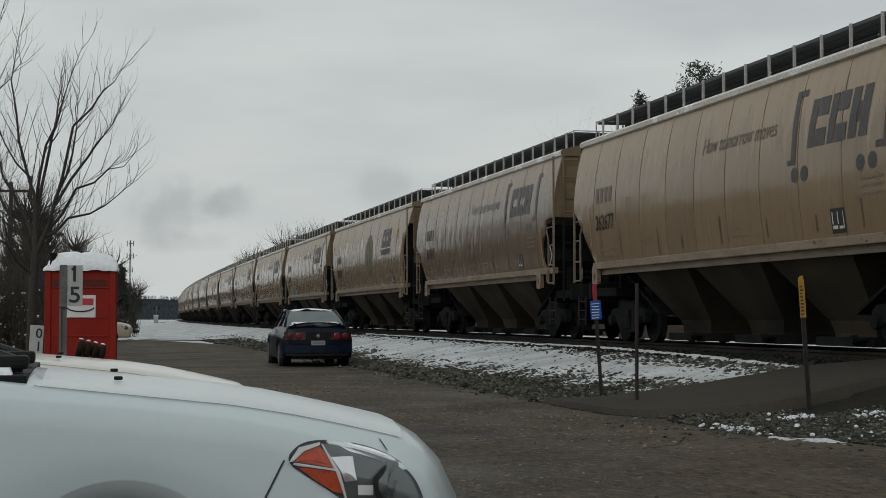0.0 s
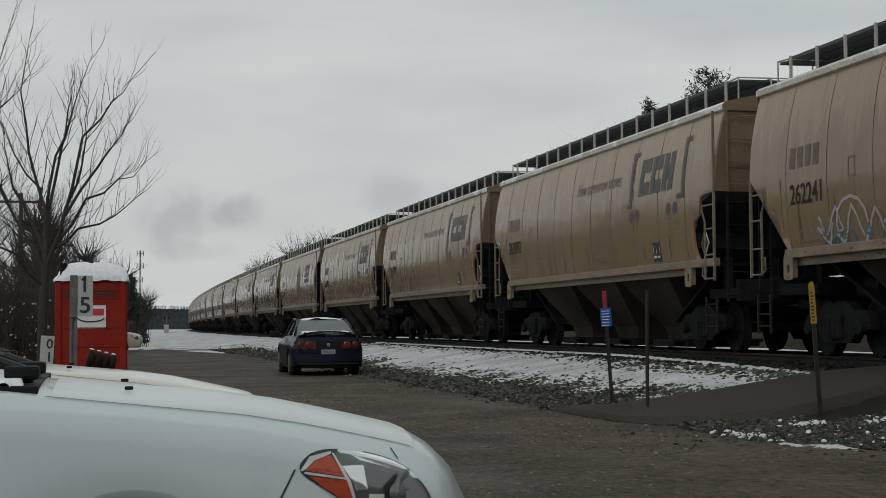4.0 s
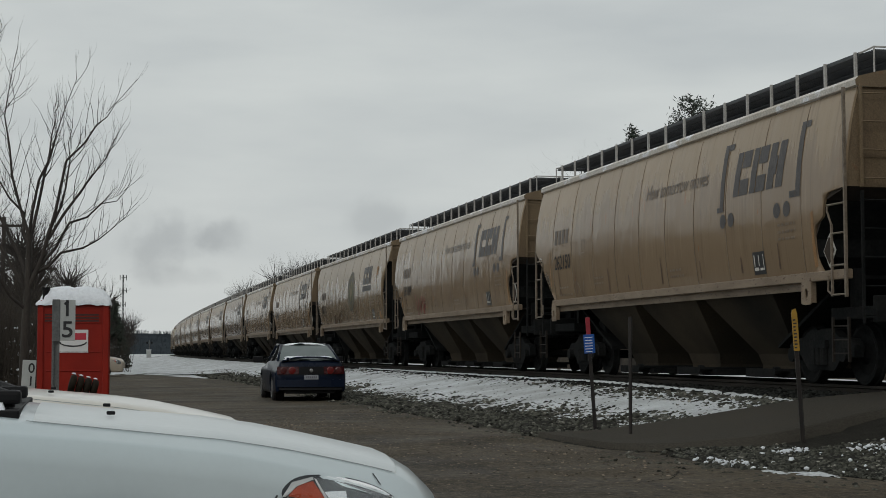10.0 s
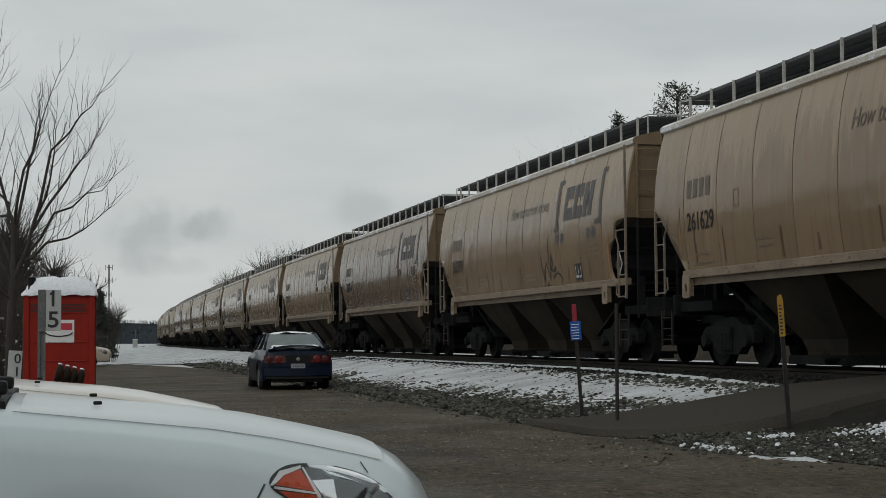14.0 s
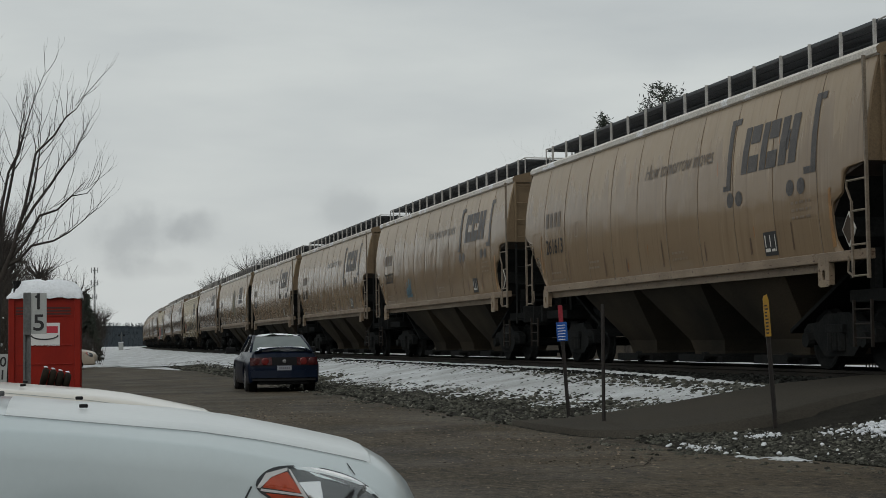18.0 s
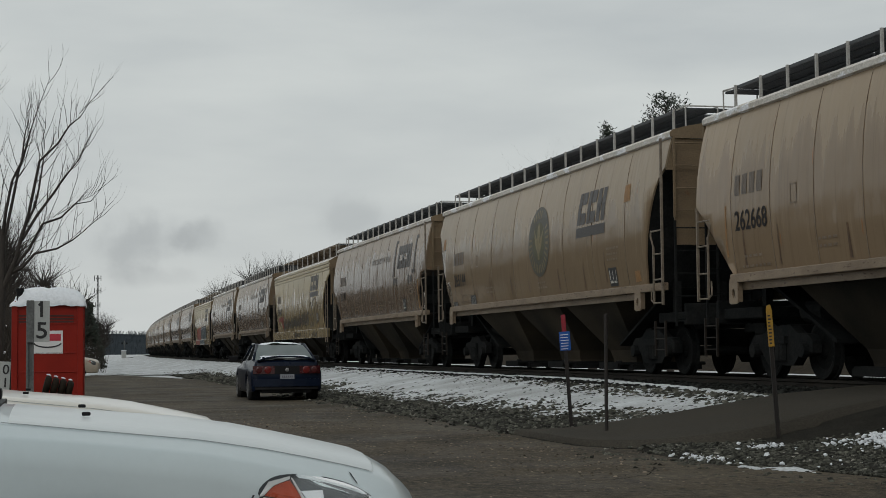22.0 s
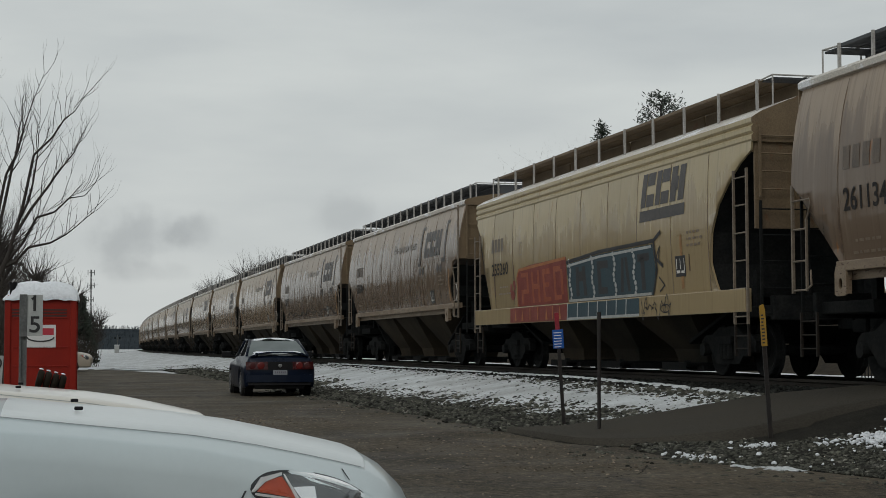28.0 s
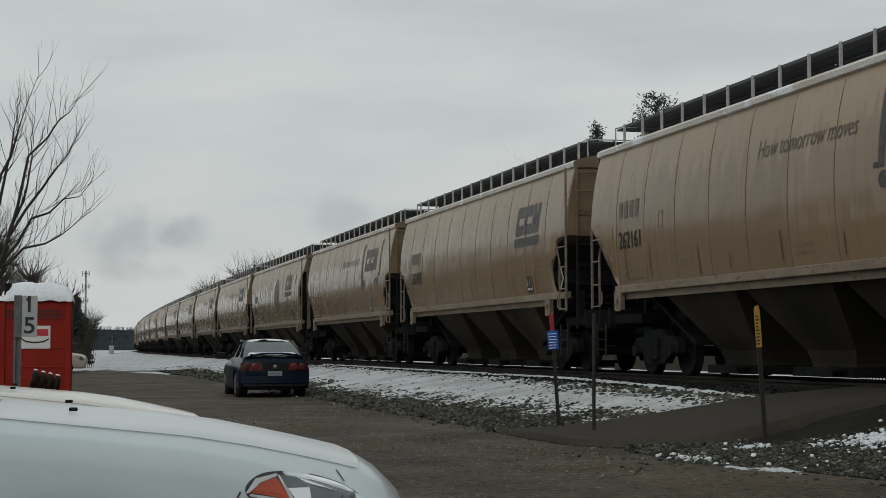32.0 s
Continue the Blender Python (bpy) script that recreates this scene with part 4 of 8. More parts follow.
def jacking_pad(s, e, yc, z0):
    """An upright bolster plate below the sill, with a round lifting hole and a rolled foot."""
    bm = bmesh.new()
    n = 18
    rows = []
    for x in (s * 1.60, s * 1.625):
        hole = [bm.verts.new((x, e * yc + 0.055 * math.cos(k * math.tau / n), z0 - 0.17 + 0.075 * math.sin(k * math.tau / n))) for k in range(n)]
        rim = []
        for k in range(n):
            a = k * math.tau / n
            f = min(0.17 / max(1e-6, abs(math.cos(a))), (0.24 if math.sin(a) > 0 else 0.17) / max(1e-6, abs(math.sin(a))))
            rim.append(bm.verts.new((x, e * yc + f * math.cos(a), z0 - 0.17 + f * math.sin(a))))
        rows.append((hole, rim))
    for k in range(n):
        q = (k + 1) % n
        (h0, r0), (h1, r1) = rows
        for a, b in ((h0, r0), (h1, r1), (h0, h1), (r0, r1)):
            bm.faces.new((a[k], a[q], b[q], b[k]))
    x0, x1 = sorted((s * 1.53, s * 1.60))
    box(bm, x0, x1, e * yc - 0.15, e * yc - 0.13, z0 - 0.31, z0 - 0.01)
    box(bm, x0, x1, e * yc + 0.13, e * yc + 0.15, z0 - 0.31, z0 - 0.01)
    bmesh.ops.recalc_face_normals(bm, faces=bm.faces)
    return bm


def corner_ladder(st, e, s, top):
    """Side ladder on a corner post: the post runs up the corner, a shorter cranked stile stands inboard, rungs between."""
    bm = bmesh.new()
    x, yo, yi = s * 1.625, e * (st.half - 0.02), e * (st.half - 0.46)
    box(bm, x - 0.02, x + 0.02, yo - 0.022, yo + 0.022, 1.28, top)
    box(bm, x - 0.015, x + 0.015, yi - 0.018, yi + 0.018, 1.30, 2.34)
    rod(bm, (x, yi, 2.32), (x, e * (st.half - 0.60), 2.54), 0.017, 6)
    rod(bm, (x, e * (st.half - 0.60), 2.54), (x, e * (st.half - 0.58), 2.64), 0.017, 6)
    for z in (1.32, 1.74, 2.20, 2.62):
        rod(bm, (x, yo, z), (x, yi if z < 2.3 else e * (st.half - 0.58), z), 0.016, 6)
    rod(bm, (x, yi, 1.32), (x, yi - e * 0.14, 1.38), 0.015, 6)
    rod(bm, (x, yi - e * 0.14, 1.38), (x, yi - e * 0.12, 1.60), 0.015, 6)
    return bm


def hopper_car(kind):
    """A covered hopper at the origin, on the rail, its length along y."""
    st = STYLE[kind]
    reach, grow = st.half + GAP / 2, st.half - 8.06
    car = thing("hopper_car", "", "freight car", "cars of the grain train")
    part_mesh("body", core_body(st), M["seam"], car, "rusty tan ends, slope sheets black for their shade")
    edges = np.linspace(-st.half, st.half, st.seams + 1)
    for a, b in zip(edges, edges[1:]):
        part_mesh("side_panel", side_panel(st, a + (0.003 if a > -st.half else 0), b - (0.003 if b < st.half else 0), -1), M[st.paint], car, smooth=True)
    for y in edges[1:-1]:
        part_mesh("seam_strip", seam_strip(st, y), M["seam_line"], car)
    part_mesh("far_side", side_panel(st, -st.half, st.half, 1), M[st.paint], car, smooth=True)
    roof = part("roof", roof_mesh(st, kind == "C"), M["roof"] if kind != "C" else M["cream"], car, "snow-dusted rounded roof edge")
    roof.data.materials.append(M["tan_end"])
    roof.data.materials.append(M["roof"])
    zr = st.zs[-1]
    # walkways on brackets, hatches between them
    zw = zr + (0.55 if kind != "C" else 0.84)
    hw = st.half - 0.5
    near = part("running_board", walkway(hw, zw, -1.12, -0.48), M["grate"] if kind != "C" else M["tan_end"], car, "open-grate walkway")
    part("running_board", walkway(hw, zw, 0.48, 1.12), M["grate"] if kind != "C" else M["tan_end"], car, "open-grate walkway")
    bm = bmesh.new()
    box(bm, -0.02, 0.02, -0.022, 0.022, 0, zw - zr - 0.11)
    box(bm, -0.05, 0.05, -0.022, 0.022, 0, 0.03)
    post = to_mesh(bm, "bracket", M["bracket"])
    k = 16 if kind != "C" else 11
    for i in range(k):
        p = part_mesh("bracket", post, M["bracket"], car)
        p.matrix_basis = pose(-1.135, -hw + 0.1 + i * (2 * hw - 0.2) / (k - 1), zr + 0.12)
    for i in range(4):
        bm = bmesh.new()
        y = -6.0 + i * 4.0
        box(bm, -0.46, 0.46, y - 1.97, y + 1.97, zr + 0.20, zw - 0.03, 0.03)
        part("hatch_cover", bm, M["grate"] if kind != "C" else M["tan_end"], car)
    for s in (-1, 1):
        bm = bmesh.new()
        y0 = s * (st.half - 0.05)
        rod(bm, (-1.12, y0, zw), (1.12, y0, zw), 0.014, 6)
        part("grab_rail", bm, M["bracket"], car, "thin pale steel grab rail over the end platform")
        bm = bmesh.new()
        rod(bm, (0, y0, zr), (0, y0, zw), 0.015, 6)
        rod(bm, (0, y0, zw), (0, s * hw, zw - 0.02), 0.014, 6)
        stay = to_mesh(bm, "rail_stay", M["bracket"])
        for x in (-1.12, -0.5, 0.5, 1.12):
            part_mesh("rail_stay", stay, M["bracket"], car).matrix_basis = pose(x, 0, 0)
        bm = bmesh.new()
        for q in range(6):
            box(bm, -1.1, 1.1, min(y0, s * hw) + 0.03 + q * 0.07, min(y0, s * hw) + 0.07 + q * 0.07, zw - 0.06, zw - 0.03)
        tagged(part("end_platform", bm, M["grate"], car, "dark open-grate end platform"), kind="stuff")
    # sills, bolster plates, end frames and couplers
    for s in (-1, 1):
        bm = bmesh.new()
        z0, z1 = st.sill
        x0, x1 = sorted((s * 1.50, s * 1.62))
        y_lead, y_trail = (st.half - 0.1, st.half - 0.1) if kind == "C" else (st.half - 0.06, st.half - 1.34)
        box(bm, x0, x1, -y_lead, y_trail, z0, z1, 0.012)
        if kind != "C":
            xa, xb = sorted((s * 1.44, s * 1.50))
            box(bm, xa, xb, -st.half + 1.5, st.half - 1.5, z0 - 0.12, z0)
        part("side_sill", bm, M["sill"] if kind != "C" else M["cream"], car, "dull tan side sill with rust marks")
        for e in (-1, 1):
            if kind != "C":
                part("jacking_pad", jacking_pad(s, e, st.half - (1.34 if e < 0 else 1.47), z0), M["sill"], car, "tan bolster plate with a lifting hole")
    for e in (-1, 1):
        bm = bmesh.new()
        ya, yb = sorted((e * (st.half - 0.045), e * (st.half + 0.005)))
        w, low = st.w(zr) - 0.02, 2.35 if kind in "BC" else 2.84
        box(bm, -w, w, ya, yb, low, zr, 0.01)
        if kind in "BC":
            for x in (-0.75, 0.0, 0.75):
                box(bm, x - 0.04, x + 0.04, min(ya, yb) - 0.03, max(ya, yb) + 0.03, low, zr - 0.02)
        else:
            # lapped plates: the lower ones stand back a little, each with a rolled lip
            for z in (low + 0.02, 3.28, 3.80, 4.22):
                box(bm, -w, w, min(ya, yb) - 0.012, max(ya, yb) + 0.012, z - 0.018, z + 0.018)
        part("end_sheet", bm, M["tan_end"], car, "rusty tan upright end sheet, darkened for the gap's shade")
    for e in (-1, 1):
        bm = bmesh.new()
        ya, yb = sorted((e * (st.half - 1.5), e * (st.half + 0.08)))
        box(bm, -1.15, 1.15, ya, yb, 0.98, 1.16, 0.02)
        box(bm, -1.25, 1.25, min(e * (st.half + 0.02), e * (st.half + 0.14)), max(e * (st.half + 0.02), e * (st.half + 0.14)), 0.92, 1.3, 0.02)
        for x in (-0.9, 0, 0.9):
            ya, yb = sorted((e * (st.half - 1.25), e * (st.half - 1.1)))
            box(bm, x - 0.06, x + 0.06, ya, yb, 1.1, 1.75)
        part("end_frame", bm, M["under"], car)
        bm = bmesh.new()
        box(bm, -0.09, 0.09, min(e * st.half, e * (reach - 0.12)), max(e * st.half, e * (reach - 0.12)), 0.78, 0.96, 0.02)
        box(bm, -0.16, 0.16, min(e * (reach - 0.22), e * (reach + 0.03)), max(e * (reach - 0.22), e * (reach + 0.03)), 0.72, 1.02, 0.04)
        rod(bm, (0.3, e * (st.half + 0.05), 0.9), (0.34, e * (reach), 0.42), 0.03, 6)
        part("coupler", bm, M["under"], car)
        top = zr - 0.02
        for s in (-1, 1):
            if kind == "C":
                y0, y1 = sorted((e * (st.half - 0.02), e * (st.half - 0.52)))
                part("side_ladder", ladder(s * 1.60, y0, y1, 0.86, 3.3, 6), M["ladder"], car)
            else:
                part("side_ladder", corner_ladder(st, e, s, zr - 0.06 if e < 0 else 2.86), M["ladder"], car, "tan corner post and side ladder")
        part("step", ladder(-1.55, min(e * (7.45 + grow), e * (7.95 + grow)), max(e * (7.45 + grow), e * (7.95 + grow)), 0.36, 1.0, 3), M["step_steel"], car)
        # One ladder in two colours: its shaded lower half is near-black.
        for z0, z1, n, mat in ((0.9, 2.78, 5, "under"), (2.84, top, 4, "tan_end")):
            bm = ladder(st.half + 0.1, -1.42, -0.62, z0, z1, n, False)
            # the rotated ladder lands on the near corner of either end
            for v in bm.verts:
                v.co.x = -abs(v.co.x)
                v.co.y = e * abs(v.co.y)
            bmesh.ops.recalc_face_normals(bm, faces=bm.faces)
            part("end_ladder", bm, M[mat], car)
    # discharge chutes, centre sill, brake gear
    zb = st.zs[0]
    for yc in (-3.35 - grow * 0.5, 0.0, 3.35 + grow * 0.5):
        part("discharge_chute", chute(yc, zb, 3.25 + grow * 0.5, st.w(zb) - 0.06, 0.13), M["chute"], car, "dusty discharge chute, darkened for the shade underneath")
        part("chute_gate", chute_gate(yc, 0.13), M["under"], car, "black sliding gate under the chute")
    bm = bmesh.new()
    box(bm, -0.2, 0.2, -st.half, st.half, 0.86, 1.2)
    rod(bm, (-0.75, 5.0, 1.05), (-0.75, 5.7, 1.05), 0.17, 10)
    part("centre_sill", bm, M["under"], car)
    # Added black plates that close the bright view through under each end.
    for e in (-1, 1):
        bm = bmesh.new()
        ya, yb = e * (st.half - 1.30), e * (4.3 + grow * 0.5)
        for x in (-1.0, 1.0):
            for y, z in ((ya, zb + 0.02), (yb, 0.62), (yb, 0.56), (ya, zb - 0.04)):
                bm.verts.new((x, y, z))
        bm.verts.ensure_lookup_table()
        v = bm.verts
        for f in ((0, 1, 2, 3), (7, 6, 5, 4), (0, 4, 5, 1), (1, 5, 6, 2), (2, 6, 7, 3), (3, 7, 4, 0)):
            bm.faces.new([v[k] for k in f])
        bmesh.ops.recalc_face_normals(bm, faces=bm.faces)
        part("slope_sheet", bm, M["under"], car, "added slope sheet over the truck, black for the shade")
    for e in (-1, 1):
        tr = part_mesh("truck", TRUCK, M["under"], car, "black cast-steel truck")
        tr.matrix_basis = pose(0, e * (TRUCK_Y + grow), 0)
        for q in (-1, 1):
            wh = part_mesh("wheelset", WHEELSET, M["under"], tr, smooth=False)
            wh.matrix_basis = pose(0, q * AXLE_Y, WHEEL_R)
    # lettering common to the kind
    part_mesh("owner_mark", logo_plates(kind), M["ink"], car, "faded blue-black owner's mark")
    tagged(part_mesh("small_print", marks_mesh(kind, 1), M["ink_soft"], car, "worn small stencil lines"), kind="stuff")
    lab = part_mesh("inspection_panel", label_mesh(kind, False), M["sign_black"], car, "black inspection panel")
    part_mesh("panel_marks", label_mesh(kind, True), M["white_paint"], lab, "white marks")
    for i in range(0, 16, 2):
        part_mesh("rust_run", streak_mesh(kind, i), M["streak"], car)
    if kind in "AG":
        me = wrap(text_flat("How tomorrow moves", 0.40, -0.36, 3.38, 0.25, 0.84), st, 0.012)
        part_mesh("slogan", shared(me, M["ink_mid"]), M["ink_mid"], car, "thin dark slogan lettering")
    for x, z, w, h in {"A": ((6.92, 1.74, 0.11, 0.85), (-6.86, 1.95, 0.07, 0.85)), "G": ((6.92, 1.74, 0.12, 0.9),), "B": ((6.75, 3.28, 0.34, 0.34), (-8.1, 3.25, 0.24, 0.32), (7.2, 1.74, 0.3, 0.22)),
                       "C": ((-3.6, 1.55, 0.12, 0.5), (0.6, 1.55, 0.14, 0.6), (5.42, 1.50, 0.13, 0.95)), "D": ((5.6, 1.72, 0.16, 0.8),)}[kind]:
        me = wrap(flats([[(x, z), (x + w, z + 0.02), (x + w * 0.9, z + h), (x + 0.02, z + h * 0.97)]], 0.2), st, 0.008)
        part_mesh("repair_patch", shared(me, M["patch_orange"]), M["patch_orange"], car, "faded orange repair paint")
    # diamond placard on the leading end, behind the ladder
    if kind in "AGD":
        def plate(name, r, x, mat, parent, lab=""):
            bm = bmesh.new()
            vs = [bm.verts.new((xx, -7.27 + a * r * 0.8, 1.98 + b * r)) for xx in (x, x + 0.012) for a, b in ((0, -1), (-1, 0), (0, 1), (1, 0))]
            bm.faces.new(vs[:4])
            bm.faces.new(vs[4:][::-1])
            for k in range(4):
                bm.faces.new((vs[k], vs[k + 4], vs[(k + 1) % 4 + 4], vs[(k + 1) % 4]))
            bmesh.ops.recalc_face_normals(bm, faces=bm.faces)
            return part(name, bm, mat, parent, lab)

        holder = plate("placard", 0.25, -1.50, M["white_paint"], car, "white-edged diamond placard")
        plate("placard_face", 0.20, -1.513, M["seam"], holder)
        bm = bmesh.new()
        box(bm, -1.485, -1.44, -7.31, -7.23, 1.3, 1.98)
        part("placard_bracket", bm, M["under"], car)
    if kind == "B":
        ring = part_mesh("emblem", emblem_mesh(0), M["emblem_ring"], car, "round dark farm emblem")
        part_mesh("emblem_field", emblem_mesh(1), M["emblem_green"], ring)
        part_mesh("emblem_plant", emblem_mesh(2), M["emblem_gold"], ring)
    return car


# ---- the consist, in passing order: kind, fleet number, how far it sits from its even place ----
FLEET = {0: ("A", "262677"), 1: ("G", "261313"), 2: ("B", "265012"), 3: ("A", "262241"), 4: ("A", "262092"), 5: ("A", "261059"), 6: ("A", "262398"), 7: ("B", "265089"),
         8: ("G", "261468"), 9: ("A", "262150"), 10: ("A", "261894"), 11: ("B", "265115"), 12: ("A", "261629"), 13: ("A", "262379"), 14: ("G", "262711"), 15: ("A", "262397"),
         16: ("A", "261613"), 17: ("A", "262255"), 18: ("A", "261120"), 19: ("A", "262668"), 20: ("B", "265144"), 21: ("G", "261181"), 22: ("C", "247672"), 23: ("G", "262403"),
         24: ("G", "261134"), 25: ("C", "255260"), 26: ("G", "263064"), 27: ("G", "262717"), 28: ("A", "262161"), 29: ("D", "262458"), 31: ("B", "265221"), 36: ("B", "265087"), 41: ("C", "255911"), 47: ("B", "265103")}
LABELS = {"A": "dirty tan covered hopper car, rain-streaked, with blocky owner's mark",
          "G": "greyed tan covered hopper car, rain-streaked, with blocky owner's mark",
          "B": "light tan covered hopper car with a round farm emblem",
          "D": "dull tan covered hopper car with a barred owner's mark",
          "C": "pale cream covered hopper car with a ribbed eave"}


def kind_of(n):
    return FLEET.get(n, ("A", ""))[0]


def middles():
    """Middle of each car along the track when the clip starts: coupled end to end with even gaps, from car 0 on."""
    out = {0: 26.82}
    for n in range(1, CARS):
        out[n] = out[n - 1] + STYLE[kind_of(n - 1)].half + GAP + STYLE[kind_of(n)].half
    out[-1] = out[0] - STYLE["A"].half * 2 - GAP
    return out


def rail_pose(s):
    """Pose of a car whose middle is at s along the track."""
    if s < CURVE_FROM:
        return pose(TRACK_X, s, RAIL_Z)
    return pose(TRACK_X + bend(s), s, RAIL_Z, 0, 0, -math.degrees((s - CURVE_FROM) / CURVE_R))


MIDDLES = middles()


def travel(t):
    """How far the train has rolled: it slows a little."""
    return 16.047 * t - 0.00573 * t * t


def car_place(n, t):
    return MIDDLES[n] - travel(t)


MASTER = {k: hopper_car(k) for k in "ABCDG"}
TRAIN = []
used = set()
for n in range(-1, CARS):
    kind, number = FLEET.get(n, ("A", ""))
    if kind in used:
        car = copy_thing(MASTER[kind], rail_pose(car_place(n, 0)))
    else:
        car = MASTER[kind]
        used.add(kind)
    tagged(car, LABELS[kind])
    TRAIN.append((n, car))
for n, car in TRAIN:
    kind, number = FLEET.get(n, ("A", ""))
    st = STYLE[kind]
    if number:
        xz = {"A": (-6.45, 2.36), "G": (-6.45, 2.36), "B": (-6.80, 2.21), "C": (-6.85, 2.24), "D": (-6.45, 2.36)}[kind]
        me = wrap(text_flat(number, 0.44 if kind != "C" else 0.40, xz[0], xz[1], 0, 0.92 if kind != "C" else 1.22, 0.007), st, 0.014)
        part_mesh("fleet_number", shared(me, M["ink_text"]), M["ink_text"], car, "dark stencilled fleet number")
        x = xz[0]
        z0, bars = xz[1] + 0.56, []
        for i in range(4):
            u = x + i * 0.28
            bars += [[(u, z0), (u + 0.19, z0), (u + 0.19, z0 + 0.32), (u, z0 + 0.32)]]
        me = wrap(flats(bars, 0.2), st, 0.012)
        part_mesh("reporting_mark", shared(me, M["ink_mid"]), M["ink_mid"], car, "dark reporting mark, as bars")


# ---- spray paint on single cars: unreadable shapes in their colours ----
M["tag_black"] = surf("black_spray_paint", (0.018, 0.018, 0.019), (0.035, 0.033, 0.033), 9, 0.6)
M["tag_red"] = surf("dull_red_spray_paint", (0.20, 0.035, 0.022), (0.16, 0.028, 0.02), 3, 0.6)
M["tag_gold"] = surf("dull_orange_spray_paint", (0.36, 0.13, 0.04), (0.30, 0.11, 0.035), 5, 0.6)
M["tag_rust"] = surf("orange_red_spray_paint", (0.30, 0.075, 0.03), (0.25, 0.06, 0.025), 5, 0.6)
M["tag_teal"] = surf("dark_teal_spray_paint", (0.018, 0.042, 0.055), (0.026, 0.055, 0.068), 3, 0.6)
M["tag_white"] = surf("grey_white_spray_paint", (0.40, 0.41, 0.40), (0.32, 0.33, 0.32), 9, 0.6)
M["tag_blue"] = surf("pale_blue_spray_paint", (0.05, 0.14, 0.19), (0.10, 0.18, 0.22), 5, 0.6)


def strokes(lines, width):
    """Brush lines (lists of u, z) as flat quads."""
    out = []
    for ln in lines:
        for (x0, z0), (x1, z1) in zip(ln, ln[1:]):
            d = math.hypot(x1 - x0, z1 - z0)
            if d < 1e-4:
                continue
            nx, nz = -(z1 - z0) / d * width / 2, (x1 - x0) / d * width / 2
            ex, ez = (x1 - x0) / d * width * 0.3, (z1 - z0) / d * width * 0.3
            out.append([(x0 - ex + nx, z0 - ez + nz), (x0 - ex - nx, z0 - ez - nz), (x1 + ex - nx, z1 + ez - nz), (x1 + ex + nx, z1 + ez + nz)])
    return out


def scrawl(u0, u1, z0, z1, rng, step=0.16, slope=0.0):
    """A run of tall linked loops."""
    pts, u, up = [], u0, True
    while u < u1:
        pts.append((u + rng.uniform(-0.03, 0.03), (z1 if up else z0) + rng.uniform(-0.12, 0.12) + slope * (u - u0)))
        if rng.random() < 0.45:
            pts.append((u + step * 0.6, (z0 + z1) / 2 + rng.uniform(-0.1, 0.1)))
            pts.append((u - step * 0.2, (z0 + z1) / 2 + rng.uniform(-0.15, 0.05)))
        u += step * rng.uniform(0.7, 1.3)
        up = not up
    out = [pts[0]]
    for a, b in zip(pts, pts[1:]):
        out += [(a[0] * 0.66 + b[0] * 0.34 + 0.02, a[1] * 0.66 + b[1] * 0.34), (a[0] * 0.34 + b[0] * 0.66 - 0.02, a[1] * 0.34 + b[1] * 0.66), b]
    return out


def loops(u0, u1, z0, z1, rng, pitch=0.17, rise=0.0):
    """Cursive strokes: narrow leaning loops of uneven height, broken into short words."""
    out, u = [], u0
    h = z1 - z0
    while u < u1:
        word, end = [], min(u1, u + rng.uniform(0.55, 1.1))
        while u < end:
            f, g, w = rng.uniform(0.55, 1.15), rng.uniform(-0.22, 0.12), pitch * rng.uniform(0.7, 1.35)
            zb = z0 + rise * (u - u0)
            for a, b in ((0.0, 0.35), (0.55, 0.75), (0.85, 1.0), (0.62, 0.95), (0.45, 0.55), (0.35, 0.12), (0.55, 0.0), (0.85, 0.08)):
                word.append((u + w * a + 0.05 * b, zb + h * (g * (1 - b) + f * b)))
            u += w
        soft = [word[0]]
        for (xa, za), (xb, zb) in zip(word, word[1:]):
            soft += [(xa * 0.75 + xb * 0.25, za * 0.75 + zb * 0.25), (xa * 0.25 + xb * 0.75, za * 0.25 + zb * 0.75)]
        out.append(soft)
    return out


def arc(cx, cz, rx, rz, a0, a1, n=12):
    return [(cx + rx * math.cos(radians(a0 + (a1 - a0) * i / n)), cz + rz * math.sin(radians(a0 + (a1 - a0) * i / n))) for i in range(n + 1)]


def spray(n, name, polys, mat, lift=0.016, label="", on_sill=False, parent=None):
    """Lays paint shapes on the side of car n, or on its flat sill."""
    car, kind = dict(TRAIN)[n], kind_of(n)
    me = flats(polys, 0.15)
    if on_sill:
        for v in me.vertices:
            v.co = (-1.622 - lift * 0.4, -v.co.x, v.co.y)
    else:
        wrap(me, STYLE[kind], lift)
    me.materials.append(M[mat])
    return part_mesh(name, me, M[mat], parent or car, label)


def rect(u0, u1, z0, z1, lean=0.0):
    return [(u0, z0), (u1, z0), (u1 + lean, z1), (u0 + lean, z1)]


